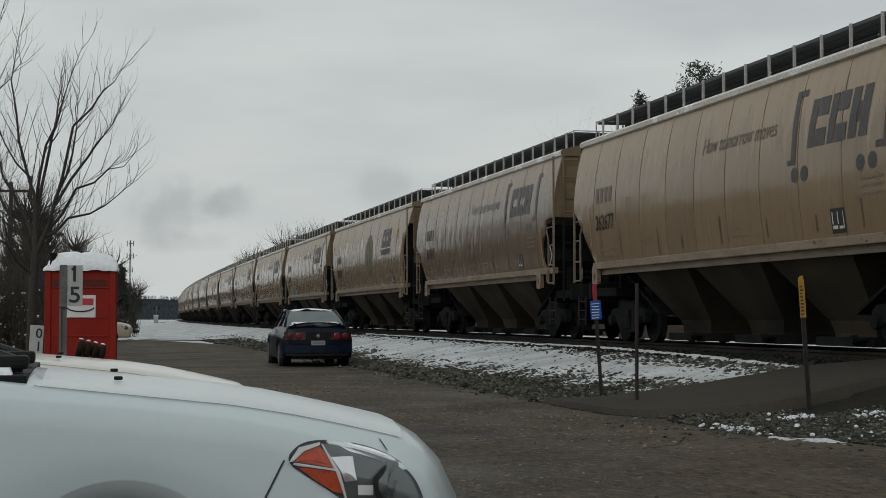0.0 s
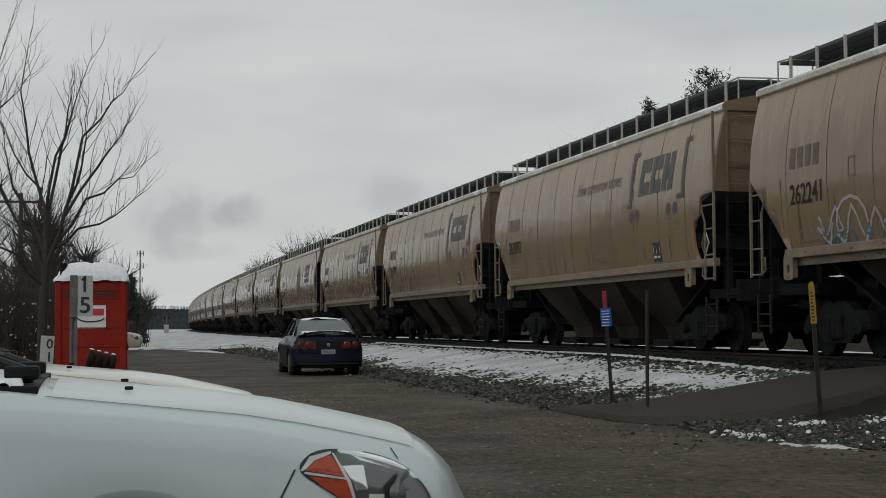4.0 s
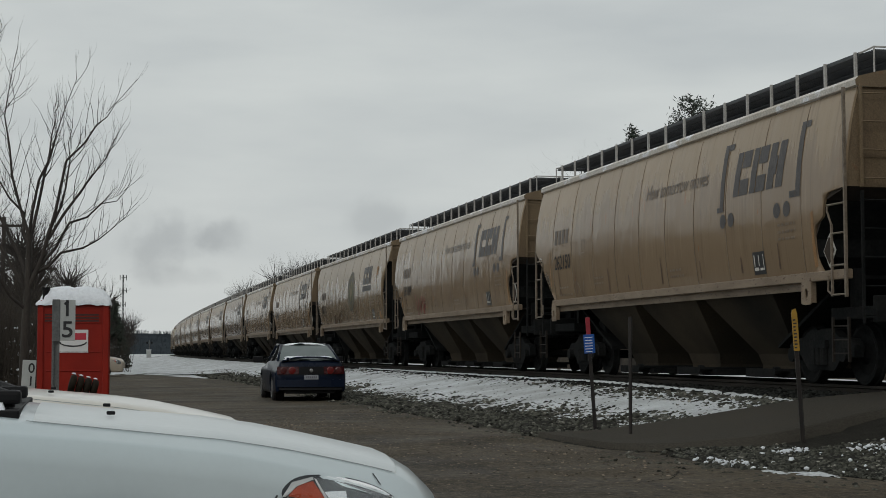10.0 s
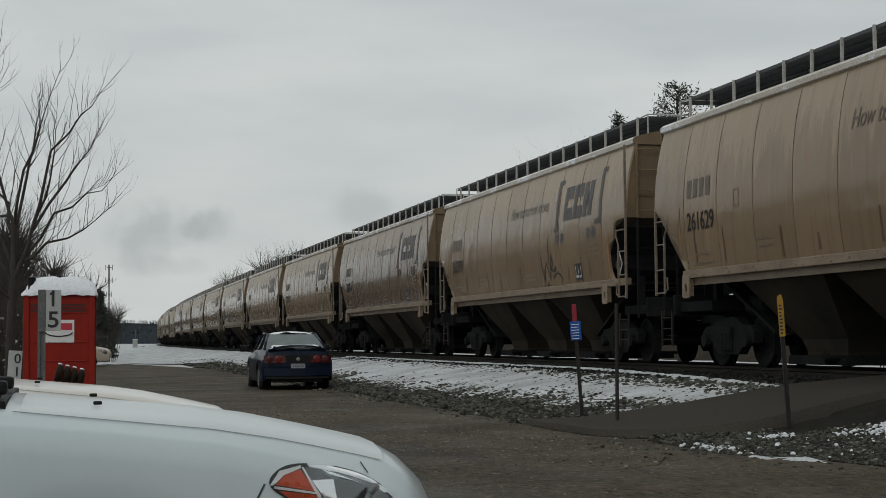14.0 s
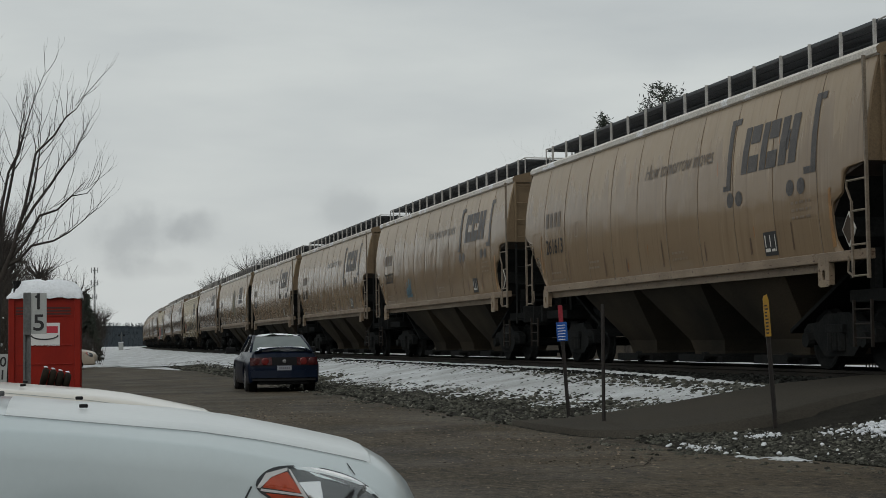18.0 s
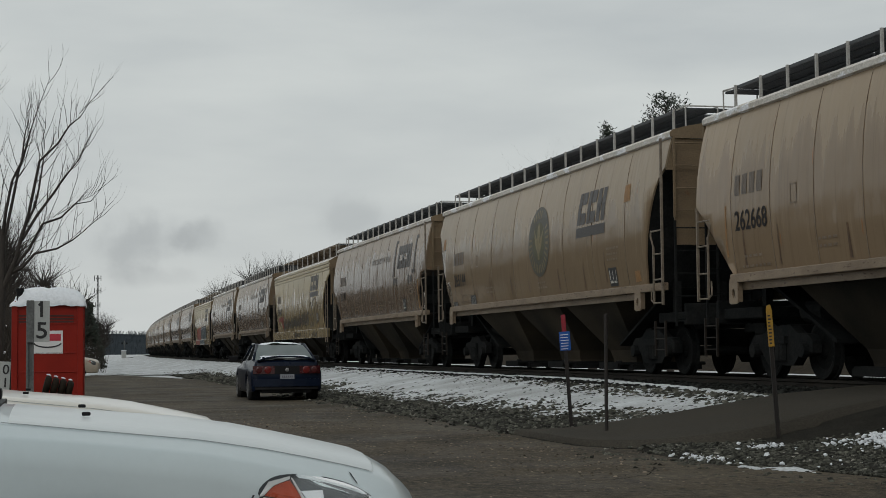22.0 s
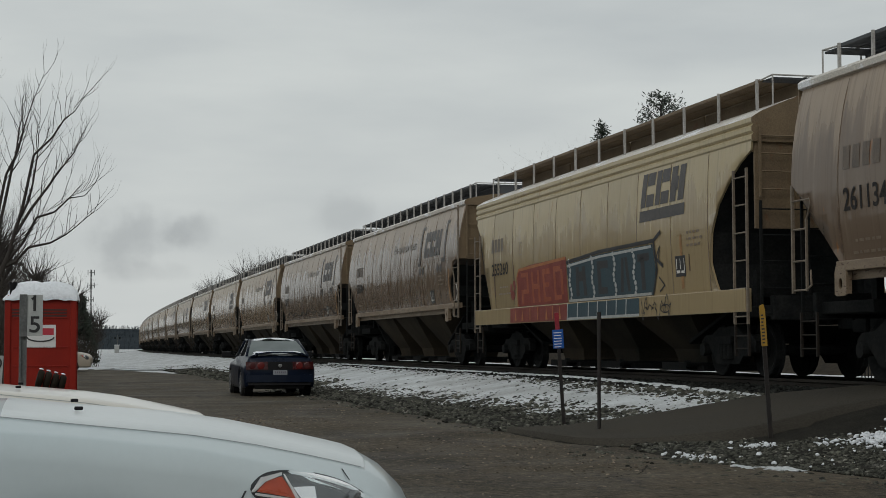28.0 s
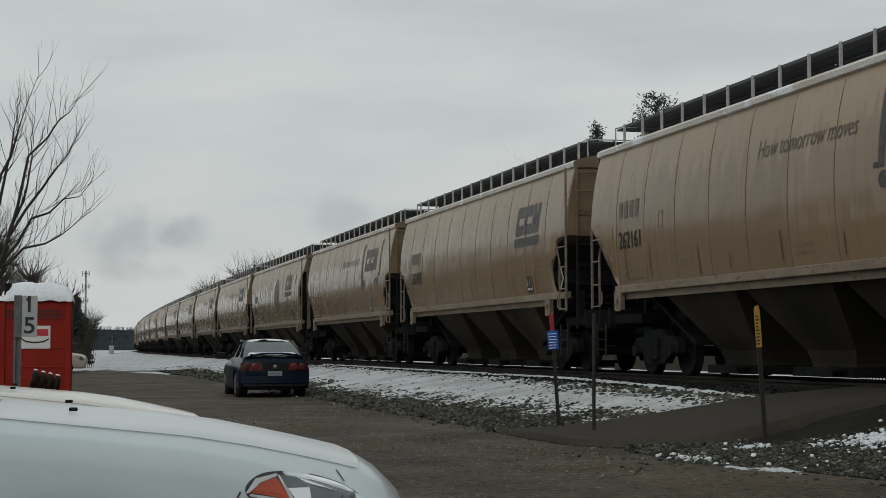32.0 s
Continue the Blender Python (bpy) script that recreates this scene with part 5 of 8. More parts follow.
def graffiti():
    rng = random.Random(44)
    # car 25: red block and dark teal block with pale edging, running over the sill
    red = spray(25, "graffiti", [[(-4.75, 1.44), (-0.95, 1.44), (-0.92, 2.40), (-3.6, 2.36), (-4.5, 2.30), (-4.72, 2.12)]], "tag_red", 0.014, "dull red spray-painted block")
    spray(25, "graffiti_edge", strokes([[(-4.70, 1.46), (-4.66, 2.12), (-4.48, 2.28), (-0.98, 2.38)]], 0.06), "tag_gold", 0.02, parent=red)
    blocks = [rect(-4.35, -4.2, 1.5, 1.8), rect(-4.35, -3.75, 1.72, 1.82), rect(-3.9, -3.75, 1.82, 2.15), rect(-4.3, -3.75, 2.1, 2.2), rect(-3.5, -3.36, 1.5, 2.2), rect(-3.36, -3.05, 1.8, 1.92), rect(-3.05, -2.9, 1.5, 2.22),
              rect(-2.65, -2.5, 1.5, 2.22), rect(-2.5, -2.1, 2.1, 2.22), rect(-2.5, -2.2, 1.82, 1.92), rect(-2.5, -2.1, 1.5, 1.6), rect(-1.85, -1.7, 1.52, 2.24), rect(-1.7, -1.35, 2.12, 2.24), rect(-1.35, -1.2, 1.62, 2.16), rect(-1.7, -1.35, 1.52, 1.62)]
    spray(25, "graffiti_blocks", blocks, "tag_rust", 0.02, "orange-red angular shapes", parent=red)
    spray(25, "smear", [disc(-5.1, 1.72, 0.16, 0.12), disc(-4.92, 1.95, 0.10, 0.12), rect(-5.3, -5.15, 1.8, 1.98, 0.05)], "tag_red", 0.014, "dull red spray smear")
    spray(25, "graffiti_foot", [rect(-5.0, -0.7, 1.07, 1.40)], "tag_red", 0.014, "dull red spray paint over the sill", True)
    spray(25, "graffiti_foot_line", [[(u, 1.10), (u + 0.16, 1.10), (u + 0.06, 1.38)] for u in (-4.6, -4.05, -2.2, -1.25)] + [rect(u, u + 0.06, 1.1, 1.38) for u in (-3.4, -2.8, -1.7)], "tag_gold", 0.034, "dull orange wedges", True)
    teal = spray(25, "graffiti", [[(-0.85, 1.44), (4.0, 1.44), (4.25, 1.9), (4.15, 2.36), (1.2, 2.34), (-0.88, 2.24)]], "tag_teal", 0.014, "dark teal spray-painted block")
    spray(25, "graffiti_edge", strokes([[(-0.9, 2.28), (1.2, 2.39), (4.2, 2.42), (4.32, 1.9), (4.05, 1.46)], [(4.2, 2.42), (4.55, 2.55)], [(4.28, 2.1), (4.6, 1.95)]], 0.07), "tag_black", 0.024, "black outline", parent=teal)
    dots = [disc(u + 0.05 * math.sin(k * 1.3), 1.50 + k * 0.10, 0.065, 0.05, 8) for u in (-0.70, 0.75, 2.05, 3.15) for k in range(9)]
    pale = strokes([[(-0.84, 2.20), (1.2, 2.29), (4.08, 2.32)], [(-0.84, 1.47), (3.95, 1.47)]], 0.05)
    spray(25, "graffiti_line", dots + pale, "tag_white", 0.024, "pale dotted columns and edging", parent=teal)
    bars = [slant(-0.35, -0.15, 1.55, 2.15, 0.05), slant(0.15, 0.35, 1.55, 2.15, -0.05), slant(-0.15, 0.15, 1.85, 2.05, 0.0), slant(1.05, 1.25, 1.55, 2.2, 0.0), slant(1.25, 1.7, 2.05, 2.2, 0.0), slant(1.25, 1.6, 1.55, 1.68, 0.0), slant(2.35, 2.5, 1.55, 2.2, 0.12), slant(2.75, 2.9, 1.55, 2.2, -0.1), slant(3.5, 3.7, 1.55, 2.2, 0.0), slant(3.35, 3.95, 2.08, 2.22, 0.0)]
    spray(25, "graffiti_blocks", bars, "tag_black", 0.020, "black letter-like bars", parent=teal)
    spray(25, "graffiti_foot", [rect(-0.68, 3.6, 1.09, 1.40)], "tag_teal", 0.014, "dark teal spray paint over the sill", True)
    spray(25, "graffiti_foot_line", strokes([[(-0.68, 1.09), (3.6, 1.09)]] + [[(u, 1.09), (u + 0.03, 1.39)] for u in (-0.66, 0.0, 0.7, 1.25, 1.8, 2.35, 2.9)], 0.05), "tag_white", 0.034, "pale edging", True)
    spray(25, "scrawl", strokes([scrawl(3.7, 5.2, 1.10, 1.36, rng, 0.13), arc(4.9, 1.18, 0.22, 0.07, 0, 330)], 0.02), "tag_black", 0.014, "thin black spray scrawl", True)
    spray(25, "scrawl", strokes([[(4.3, 2.1), (4.5, 2.3), (4.42, 2.05)], [(4.4, 1.75), (4.65, 1.6), (4.4, 1.5)]], 0.03), "tag_black", 0.02, "thin black spray scrawl")
    # car 22: long black scrawl, large looping strokes, a red smear
    spray(22, "scrawl", strokes(loops(-4.95, 3.0, 1.52, 2.05, rng, 0.15, 0.022) + loops(-4.9, 2.9, 1.60, 1.98, rng, 0.24, 0.022), 0.028), "tag_black", 0.016, "long black looping spray scrawl")
    big = [arc(3.60, 2.28, 0.18, 0.30, 40, 250) + arc(3.55, 1.80, 0.24, 0.26, 80, -200), arc(4.12, 2.32, 0.18, 0.30, 20, 250) + arc(4.10, 1.82, 0.24, 0.27, 80, -180), [(4.38, 2.62), (4.70, 2.72), (5.05, 2.66)], [(4.70, 2.72), (4.66, 2.1), (4.60, 1.66)],
           arc(5.02, 2.05, 0.20, 0.40, 60, 330), arc(5.36, 2.1, 0.16, 0.42, 180, -180)]
    spray(22, "scrawl", strokes(big, 0.045), "tag_black", 0.016, "large black looping spray strokes")
    spray(22, "smear", [disc(-6.4, 2.0, 0.25, 0.12), disc(-5.85, 2.02, 0.25, 0.14), disc(-5.3, 2.0, 0.3, 0.16), rect(-5.4, -5.0, 1.6, 2.0, -0.2)], "tag_red", 0.014, "dull red spray smear")
    spray(22, "scrawl", strokes(loops(-0.9, 1.1, 1.14, 1.36, rng, 0.10), 0.02), "tag_black", 0.014, "thin black spray scrawl", True)
    spray(22, "scrawl", strokes(loops(4.4, 5.6, 1.13, 1.37, rng, 0.3), 0.03), "tag_black", 0.014, "thin black spray scrawl", True)
    # smaller tags
    spray(17, "spray_tag", [disc(-3.15, 1.98, 0.22, 0.16), disc(-2.85, 2.08, 0.2, 0.15), rect(-3.3, -2.6, 1.84, 1.94, 0.1), rect(-3.0, -2.9, 2.16, 2.40), rect(-2.75, -2.68, 2.16, 2.38), rect(-3.25, -3.17, 2.1, 2.3)], "tag_blue", 0.014, "pale blue spray tag")
    spray(17, "scrawl", strokes([scrawl(-3.4, -2.4, 1.80, 2.18, rng, 0.2)], 0.025), "tag_black", 0.02, "thin black spray scrawl")
    spray(3, "scrawl", strokes([scrawl(-5.5, -3.2, 1.65, 2.2, rng, 0.28), arc(-4.4, 1.95, 0.5, 0.4, 0, 350)], 0.05), "tag_white", 0.016, "pale looping spray tag")
    spray(3, "scrawl", strokes([scrawl(-5.4, -3.0, 1.6, 1.95, rng, 0.22)], 0.03), "tag_blue", 0.02, "pale blue spray tag")
    spray(3, "scrawl", strokes([scrawl(6.0, 7.0, 1.66, 1.95, rng, 0.16)], 0.045), "tag_black", 0.016, "small black spray tag")
    spray(13, "scrawl", strokes([scrawl(2.2, 3.5, 1.95, 2.3, rng, 0.2), [(2.85, 2.2), (2.8, 2.75)], arc(3.4, 1.75, 0.35, 0.2, 150, 20), arc(3.3, 1.65, 0.5, 0.1, 160, 330), scrawl(2.35, 2.9, 1.62, 1.8, rng, 0.15)], 0.04), "tag_black", 0.016, "thin black spray scrawl")
    wave = [(-5.6 + 0.12 * i, 1.93 + 0.10 * math.sin(i * 0.42) * abs(math.sin(i * 0.11 + 0.5)) + 0.06 * math.sin(i * 0.17)) for i in range(104)]
    spray(27, "paint_line", strokes([wave], 0.045), "tag_black", 0.016, "thin dark wavy line along the side")
    for u0, u1, z0, z1 in ((-7.2, -6.75, 1.62, 1.80), (-5.3, -4.75, 1.62, 1.92)):
        spray(20, "spray_tag", [rect(u0, u1, z0, z1, 0.03)], "tag_black", 0.014, "small black spray tag")
        spray(20, "tag_line", strokes([scrawl(u0 + 0.08, u1 - 0.06, z0 + 0.05, z1 - 0.05, rng, 0.1)], 0.02), "tag_white", 0.024)
    spray(9, "scrawl", strokes([scrawl(-4.8, -4.2, 1.7, 2.0, rng, 0.2)], 0.03), "ink_soft", 0.016)
    spray(11, "smear", strokes([scrawl(-3.6, -1.6, 1.7, 2.15, rng, 0.2)], 0.06), "streak", 0.016, "rust-brown smeared tag")
    spray(10, "smear", strokes([scrawl(-4.6, -3.2, 1.65, 2.3, rng, 0.22)], 0.06), "tag_red", 0.016, "dull red smeared tag")


graffiti()


# ---- parked cars ----
M["pearl"] = surf("wet_pearl_white_car_paint", (0.46, 0.535, 0.56), (0.50, 0.57, 0.59), 0.8, 0.34, coat=0.6, grain=0.015, bump=0.0, spec=0.5)
M["cream_car"] = surf("cream_white_car_paint", (0.62, 0.60, 0.55), (0.66, 0.64, 0.59), 0.8, 0.34, coat=0.6, grain=0.015, bump=0.0)
M["tan_car"] = surf("dull_beige_car_paint", (0.36, 0.31, 0.25), (0.40, 0.35, 0.28), 1.0, 0.35, coat=0.5, grain=0.03, bump=0.0)
M["blue_car"] = surf("dark_blue_car_paint", (0.0030, 0.0068, 0.0175), (0.0042, 0.0090, 0.023), 1.2, 0.3, coat=0.0, grain=0.05, bump=0.0, spec=0.16)
# Paler copy of the pearl paint: the skylight on the flat bonnet, as colour.
M["skylit_bonnet"] = surf("pearl_paint_lightened_for_sky", (0.60, 0.645, 0.66), (0.66, 0.70, 0.71), 1.5, 0.45, grain=0.03, bump=0.0, coat=0.2)
M["tyre"] = surf("black_tyre_rubber", (0.018, 0.018, 0.018), (0.03, 0.029, 0.028), 8, 0.8)
M["rim"] = surf("dull_alloy_rim", (0.28, 0.28, 0.28), (0.2, 0.2, 0.2), 6, 0.4, metal=0.7)
M["trim"] = plain("black_trim_plastic", (0.010, 0.010, 0.011), 0.6, spec=0.15)
M["seam_grey"] = plain("grey_bonnet_seam", (0.33, 0.36, 0.37), 0.7)
M["gap"] = plain("dark_panel_gap", (0.04, 0.045, 0.05), 0.8)
M["car_glass"] = plain("dark_car_window", (0.03, 0.036, 0.04), 0.06, spec=0.7)
# Grey base colour in place of the sky reflected by the sloping rear glass.
M["frost"] = surf("sky_grey_rear_glass", (0.10, 0.125, 0.125), (0.15, 0.175, 0.175), 3, 0.4, grain=0.05, bump=0.0)
M["chrome"] = plain("bright_lamp_reflector", (0.72, 0.74, 0.75), 0.16, 0.9)
M["lamp_dark"] = plain("smoked_lamp_inner", (0.13, 0.14, 0.145), 0.25, 0.6)
M["lamp_white"] = plain("white_lamp_block", (0.46, 0.47, 0.47), 0.3)
M["amber"] = surf("orange_red_side_reflector", (0.34, 0.055, 0.022), (0.28, 0.042, 0.018), 30, 0.3, grain=0.12, bump=0.1)
M["lens"] = clear_glass("clear_lamp_lens", (0.97, 0.98, 0.98))
M["lens"].node_tree.nodes["Principled BSDF"].inputs["IOR"].default_value = 1.22
M["tail_red"] = surf("dark_red_tail_lens", (0.035, 0.004, 0.005), (0.05, 0.005, 0.006), 12, 0.25)
M["tail_mid"] = plain("dim_red_tail_lens", (0.055, 0.006, 0.006), 0.25)
M["tail_bright"] = plain("bright_red_tail_lens", (0.12, 0.009, 0.008), 0.2)
M["plate"] = plain("pale_plate_face", (0.20, 0.21, 0.235), 0.5)
M["grey_ink"] = plain("grey_plate_ink", (0.10, 0.10, 0.12), 0.6)


class Shell:
    """A car's painted body as a lofted half-section: along x the keys are interpolated; across it, nine points from the sill to the centre line."""

    def __init__(self, keys, axles, arch=0.343, hub=0.33):
        self.k = np.array(keys, dtype=float)
        self.axles, self.arch, self.hub = axles, arch, hub

    def row(self, x):
        """x along, then half width, low edge, shoulder height, seam half width, seam height, crown and bow."""
        return [float(np.interp(x, self.k[:, 0], self.k[:, i])) for i in range(1, 8)]

    def half(self, x):
        w, low, zch, ws, zs, crown, bow = self.row(x)
        for a in self.axles:
            d = abs(x - a)
            if d < self.arch:
                low = max(low, self.hub + math.sqrt(self.arch ** 2 - d * d))
        mid = 0.62 if zch > 0.75 else 0.2 + (zch - 0.2) * 0.6

        def flank(z):
            return w * float(np.interp(z, [0.2, 0.42 if mid > 0.45 else mid * 0.7, mid, max(mid + 0.02, zch - 0.07), max(mid + 0.04, zch)], [0.972, 0.992, 1.0, 0.993, 0.968]))

        def at(z):
            return (flank(z), z)

        top = max(low + 0.13, zch)
        pts = [(flank(low) * 0.94, low - 0.003), (flank(low) * 0.984, low), (flank(low + 0.055) - 0.005, low + 0.055), (flank(low + 0.06) - 0.001, low + 0.06), at(low + 0.066), at(max(low + 0.075, low + (top - low) * 0.45)), at(max(low + 0.09, top - 0.07)), at(top),
               (w * 0.94, max(low + 0.135, zch + 0.010)), (ws + 0.028, zs - 0.010), (ws, zs), (ws * 0.75, zs + crown * 0.55), (ws * 0.4, zs + crown * 0.9), (0, zs + crown)]
        return [(x - bow * (abs(y) / w) ** 2.5, y, z) for y, z in pts]

    def xs(self, x0, x1, step=0.06):
        extra = [a + d for a in self.axles for d in np.linspace(-self.arch, self.arch, 21)]
        return sorted({round(v, 4) for v in list(np.arange(x0, x1, step)) + [x1] + [e for e in extra if x0 < e < x1]})

    def mesh(self):
        xs = self.xs(self.k[0, 0], self.k[-1, 0])
        verts, faces = [], []
        for x in xs:
            h = self.half(x)
            verts += h + [(px, -y, z) for px, y, z in h[-2::-1]]
        n = len(self.half(xs[0])) * 2 - 1
        for j in range(len(xs) - 1):
            for i in range(n - 1):
                faces.append((j * n + i, j * n + i + 1, (j + 1) * n + i + 1, (j + 1) * n + i))
        faces.append(list(range(n))[::-1])
        faces.append([(len(xs) - 1) * n + i for i in range(n)])
        return data("body", verts, faces)

    def patch(self, name, x0, x1, lo, hi, lift, mirror=True, step=0.04):
        """A strip of the surface between section points lo and hi, raised a little, its rim turned down."""
        xs = self.xs(x0, x1, step)
        verts, faces = [], []
        for x in xs:
            h = self.half(x)[lo:hi + 1]
            row = h + ([(px, -y, z) for px, y, z in h[::-1] if y > 1e-6] if mirror else [])
            row = [(px, y, z + lift) for px, y, z in row]
            verts += [(row[0][0], row[0][1], row[0][2] - lift - 0.006)] + row + [(row[-1][0], row[-1][1], row[-1][2] - lift - 0.006)]
            n = len(row) + 2
        for j in range(len(xs) - 1):
            for i in range(n - 1):
                faces.append((j * n + i, j * n + i + 1, (j + 1) * n + i + 1, (j + 1) * n + i))
        last = [(x, y, z - lift - 0.012) for x, y, z in verts[-n:]]
        base = len(verts)
        verts += last
        for i in range(n - 1):
            faces.append((base - n + i, base - n + i + 1, base + i + 1, base + i))
        return data(name, verts, faces)

    def side_y(self, x, z):
        """Half width of the flank at a place along the car and a height."""
        best = None
        for xx in (x, x + 0.02, x + 0.05, x + 0.09, x + 0.14):
            h = self.half(xx)[1:10]
            for a, b in zip(h, h[1:]):
                if min(a[2], b[2]) <= z <= max(a[2], b[2]) and abs(a[2] - b[2]) > 1e-6:
                    f = (z - a[2]) / (b[2] - a[2])
                    p = (a[0] + (b[0] - a[0]) * f, a[1] + (b[1] - a[1]) * f)
                    if best is None or abs(p[0] - x) < abs(best[0] - x):
                        best = p
        return best[1] if best else 0.8

    def on_side(self, name, outline, lift, sign=-1, bulge=0.0, inner=0):
        """A flat outline (x, z) laid on the flank; rings towards the middle let it bulge and follow the curve."""
        cx, cz = (sum(p[i] for p in outline) / len(outline) for i in (0, 1))
        rings = 4
        verts, faces, n = [], [], len(outline)
        for r in range(rings):
            f = r / rings
            for x, z in outline:
                px, pz = x + (cx - x) * f, z + (cz - z) * f
                verts.append((px, sign * (self.side_y(px, pz) + lift + bulge * math.sin(f * math.pi / 2)), pz))
        verts.append((cx, sign * (self.side_y(cx, cz) + lift + bulge), cz))
        for r in range(rings - 1):
            for k in range(n):
                faces.append((r * n + k, r * n + (k + 1) % n, (r + 1) * n + (k + 1) % n, (r + 1) * n + k))
        for k in range(n):
            faces.append(((rings - 1) * n + k, (rings - 1) * n + (k + 1) % n, len(verts) - 1))
        if sign > 0:
            faces = [f[::-1] for f in faces]
        return data(name, verts, faces)


def smooth_poly(pts, n=3):
    """Corner-cut a closed outline."""
    for _ in range(n):
        out = []
        for a, b in zip(pts, pts[1:] + pts[:1]):
            out += [(a[0] * 0.75 + b[0] * 0.25, a[1] * 0.75 + b[1] * 0.25), (a[0] * 0.25 + b[0] * 0.75, a[1] * 0.25 + b[1] * 0.75)]
        pts = out
    return pts


def road_wheel(parent, x, y, r=0.32, wide=0.205):
    s = 1 if y > 0 else -1
    bm = bmesh.new()
    lathe(bm, [(r - 0.09, -wide / 2), (r - 0.02, -wide / 2), (r, -wide / 2 + 0.03), (r, wide / 2 - 0.03), (r - 0.02, wide / 2), (r - 0.09, wide / 2)], "Y", 28)
    tyre = part("tyre", bm, M["tyre"], parent, smooth=True)
    tyre.matrix_basis = pose(x, y - s * wide / 2, r)
    bm = bmesh.new()
    lathe(bm, [(0.05, s * 0.105), (0.07, s * 0.10), (0.09, s * 0.085), (r - 0.11, s * 0.09), (r - 0.088, s * 0.104), (r - 0.088, s * 0.02)], "Y", 28)
    for k in range(7):
        a = k * math.tau / 7
        box(bm, 0.05, r - 0.10, s * 0.095 - 0.008, s * 0.095 + 0.008, -0.022, 0.022, m=Matrix.Rotation(a, 4, "Y"))
    part("rim", bm, M["rim"], tyre)
    return tyre


def greenhouse(parent, paint, spec, glass_names=("windscreen", "rear_window"), rear=None):
    """Cabin: roof and pillars in paint, dark glass panes set into them. spec: x of screen base, roof front, roof rear, rear base; heights; half widths."""
    xa, xb, xc, xd, z0, zr, wb, wr, z1 = spec
    lo, hi = [(xa, wb, z0), (xd, wb, z1)], [(xb, wr, zr), (xc, wr, zr - 0.02)]

    def corner(i, s):
        return {0: Vector((xa, s * wb, z0)), 1: Vector((xb, s * wr, zr)), 2: Vector((xc, s * wr, zr - 0.02)), 3: Vector((xd, s * wb, z1))}[i]

    bm = bmesh.new()
    n = 9
    rows = []
    for i in range(n):
        f = i / (n - 1)
        x = xb + (xc - xb) * f
        rows.append([bm.verts.new((x, wr * v, zr - 0.02 * f + 0.055 * (1 - v * v) * math.sin(math.pi * (0.2 + 0.6 * f)) - 0.004)) for v in np.linspace(-1, 1, 9)])
    for a, b in zip(rows, rows[1:]):
        for k in range(8):
            bm.faces.new((a[k], b[k], b[k + 1], a[k + 1]))
    bmesh.ops.recalc_face_normals(bm, faces=bm.faces)
    part("roof", bm, paint, parent, smooth=True)
    for s in (-1, 1):
        for a, b in ((0, 1), (2, 3)):
            bm = bmesh.new()
            rod(bm, corner(a, s), corner(b, s), 0.04, 8, 0.032)
            part("pillar", bm, paint, parent, smooth=True)
        bm = bmesh.new()
        rod(bm, corner(1, s), corner(2, s), 0.034, 8)
        part("roof_rail", bm, paint, parent, smooth=True)
        mid_lo, mid_hi = (xa + xd) / 2 - 0.05, (xb + xc) / 2 - 0.12
        bm = bmesh.new()
        rod(bm, (mid_lo, s * (wb + 0.01), (z0 + z1) / 2), (mid_hi, s * wr, zr - 0.01), 0.035, 6)
        part("pillar", bm, M["trim"], parent)
        a0, a1, a2, a3 = (corner(i, s) for i in range(4))
        m_lo, m_hi = Vector((mid_lo, s * wb, (z0 + z1) / 2)), Vector((mid_hi, s * wr, zr - 0.01))
        for q in ((a0, m_lo, m_hi, a1), (m_lo, a3, a2, m_hi)):
            bm = bmesh.new()
            c = sum(q, Vector()) / 4
            vs = [bm.verts.new(p + (c - p).normalized() * 0.02) for p in q]
            vs2 = [bm.verts.new(v.co - Vector((0, s * 0.012, 0))) for v in vs]
            bm.faces.new(vs)
            bm.faces.new(vs2[::-1])
            for k in range(4):
                bm.faces.new((vs[k], vs2[k], vs2[(k + 1) % 4], vs[(k + 1) % 4]))
            bmesh.ops.recalc_face_normals(bm, faces=bm.faces)
            part("side_window", bm, M["car_glass"], parent)
    for nm, (p, q) in zip(glass_names, (((xa, wb, z0), (xb, wr, zr)), ((xd, wb, z1), (xc, wr, zr - 0.02)))):
        bm = bmesh.new()
        out = 0.07 if p[0] > q[0] else -0.07
        rows = []
        for f in np.linspace(0, 1, 6):
            x, w, z = (p[i] + (q[i] - p[i]) * f for i in range(3))
            rows.append([bm.verts.new((x + out * (1 - v * v) * (1 - 0.5 * f), w * v * 0.985, z + 0.02 * math.sin(f * math.pi))) for v in np.linspace(-1, 1, 9)])
        for a, b in zip(rows, rows[1:]):
            for k in range(8):
                bm.faces.new((a[k], a[k + 1], b[k + 1], b[k]))
        bmesh.ops.recalc_face_normals(bm, faces=bm.faces)
        part(nm, bm, (rear if rear and nm == "rear_window" else M["car_glass"]), parent, smooth=True)
    # dark cabin inside, so that the panes never show the street through an empty shell
    bm = bmesh.new()
    rows = [[bm.verts.new(Vector(corner(i, s)) * 1.0 + Vector((0, -s * 0.06, -0.05))) for i in range(4)] for s in (-1, 1)]
    bm.faces.new(rows[0])
    bm.faces.new(rows[1][::-1])
    for k in range(4):
        bm.faces.new((rows[0][k], rows[1][k], rows[1][(k + 1) % 4], rows[0][(k + 1) % 4]))
    bmesh.ops.recalc_face_normals(bm, faces=bm.faces)
    part("cabin_interior", bm, M["trim"], parent)


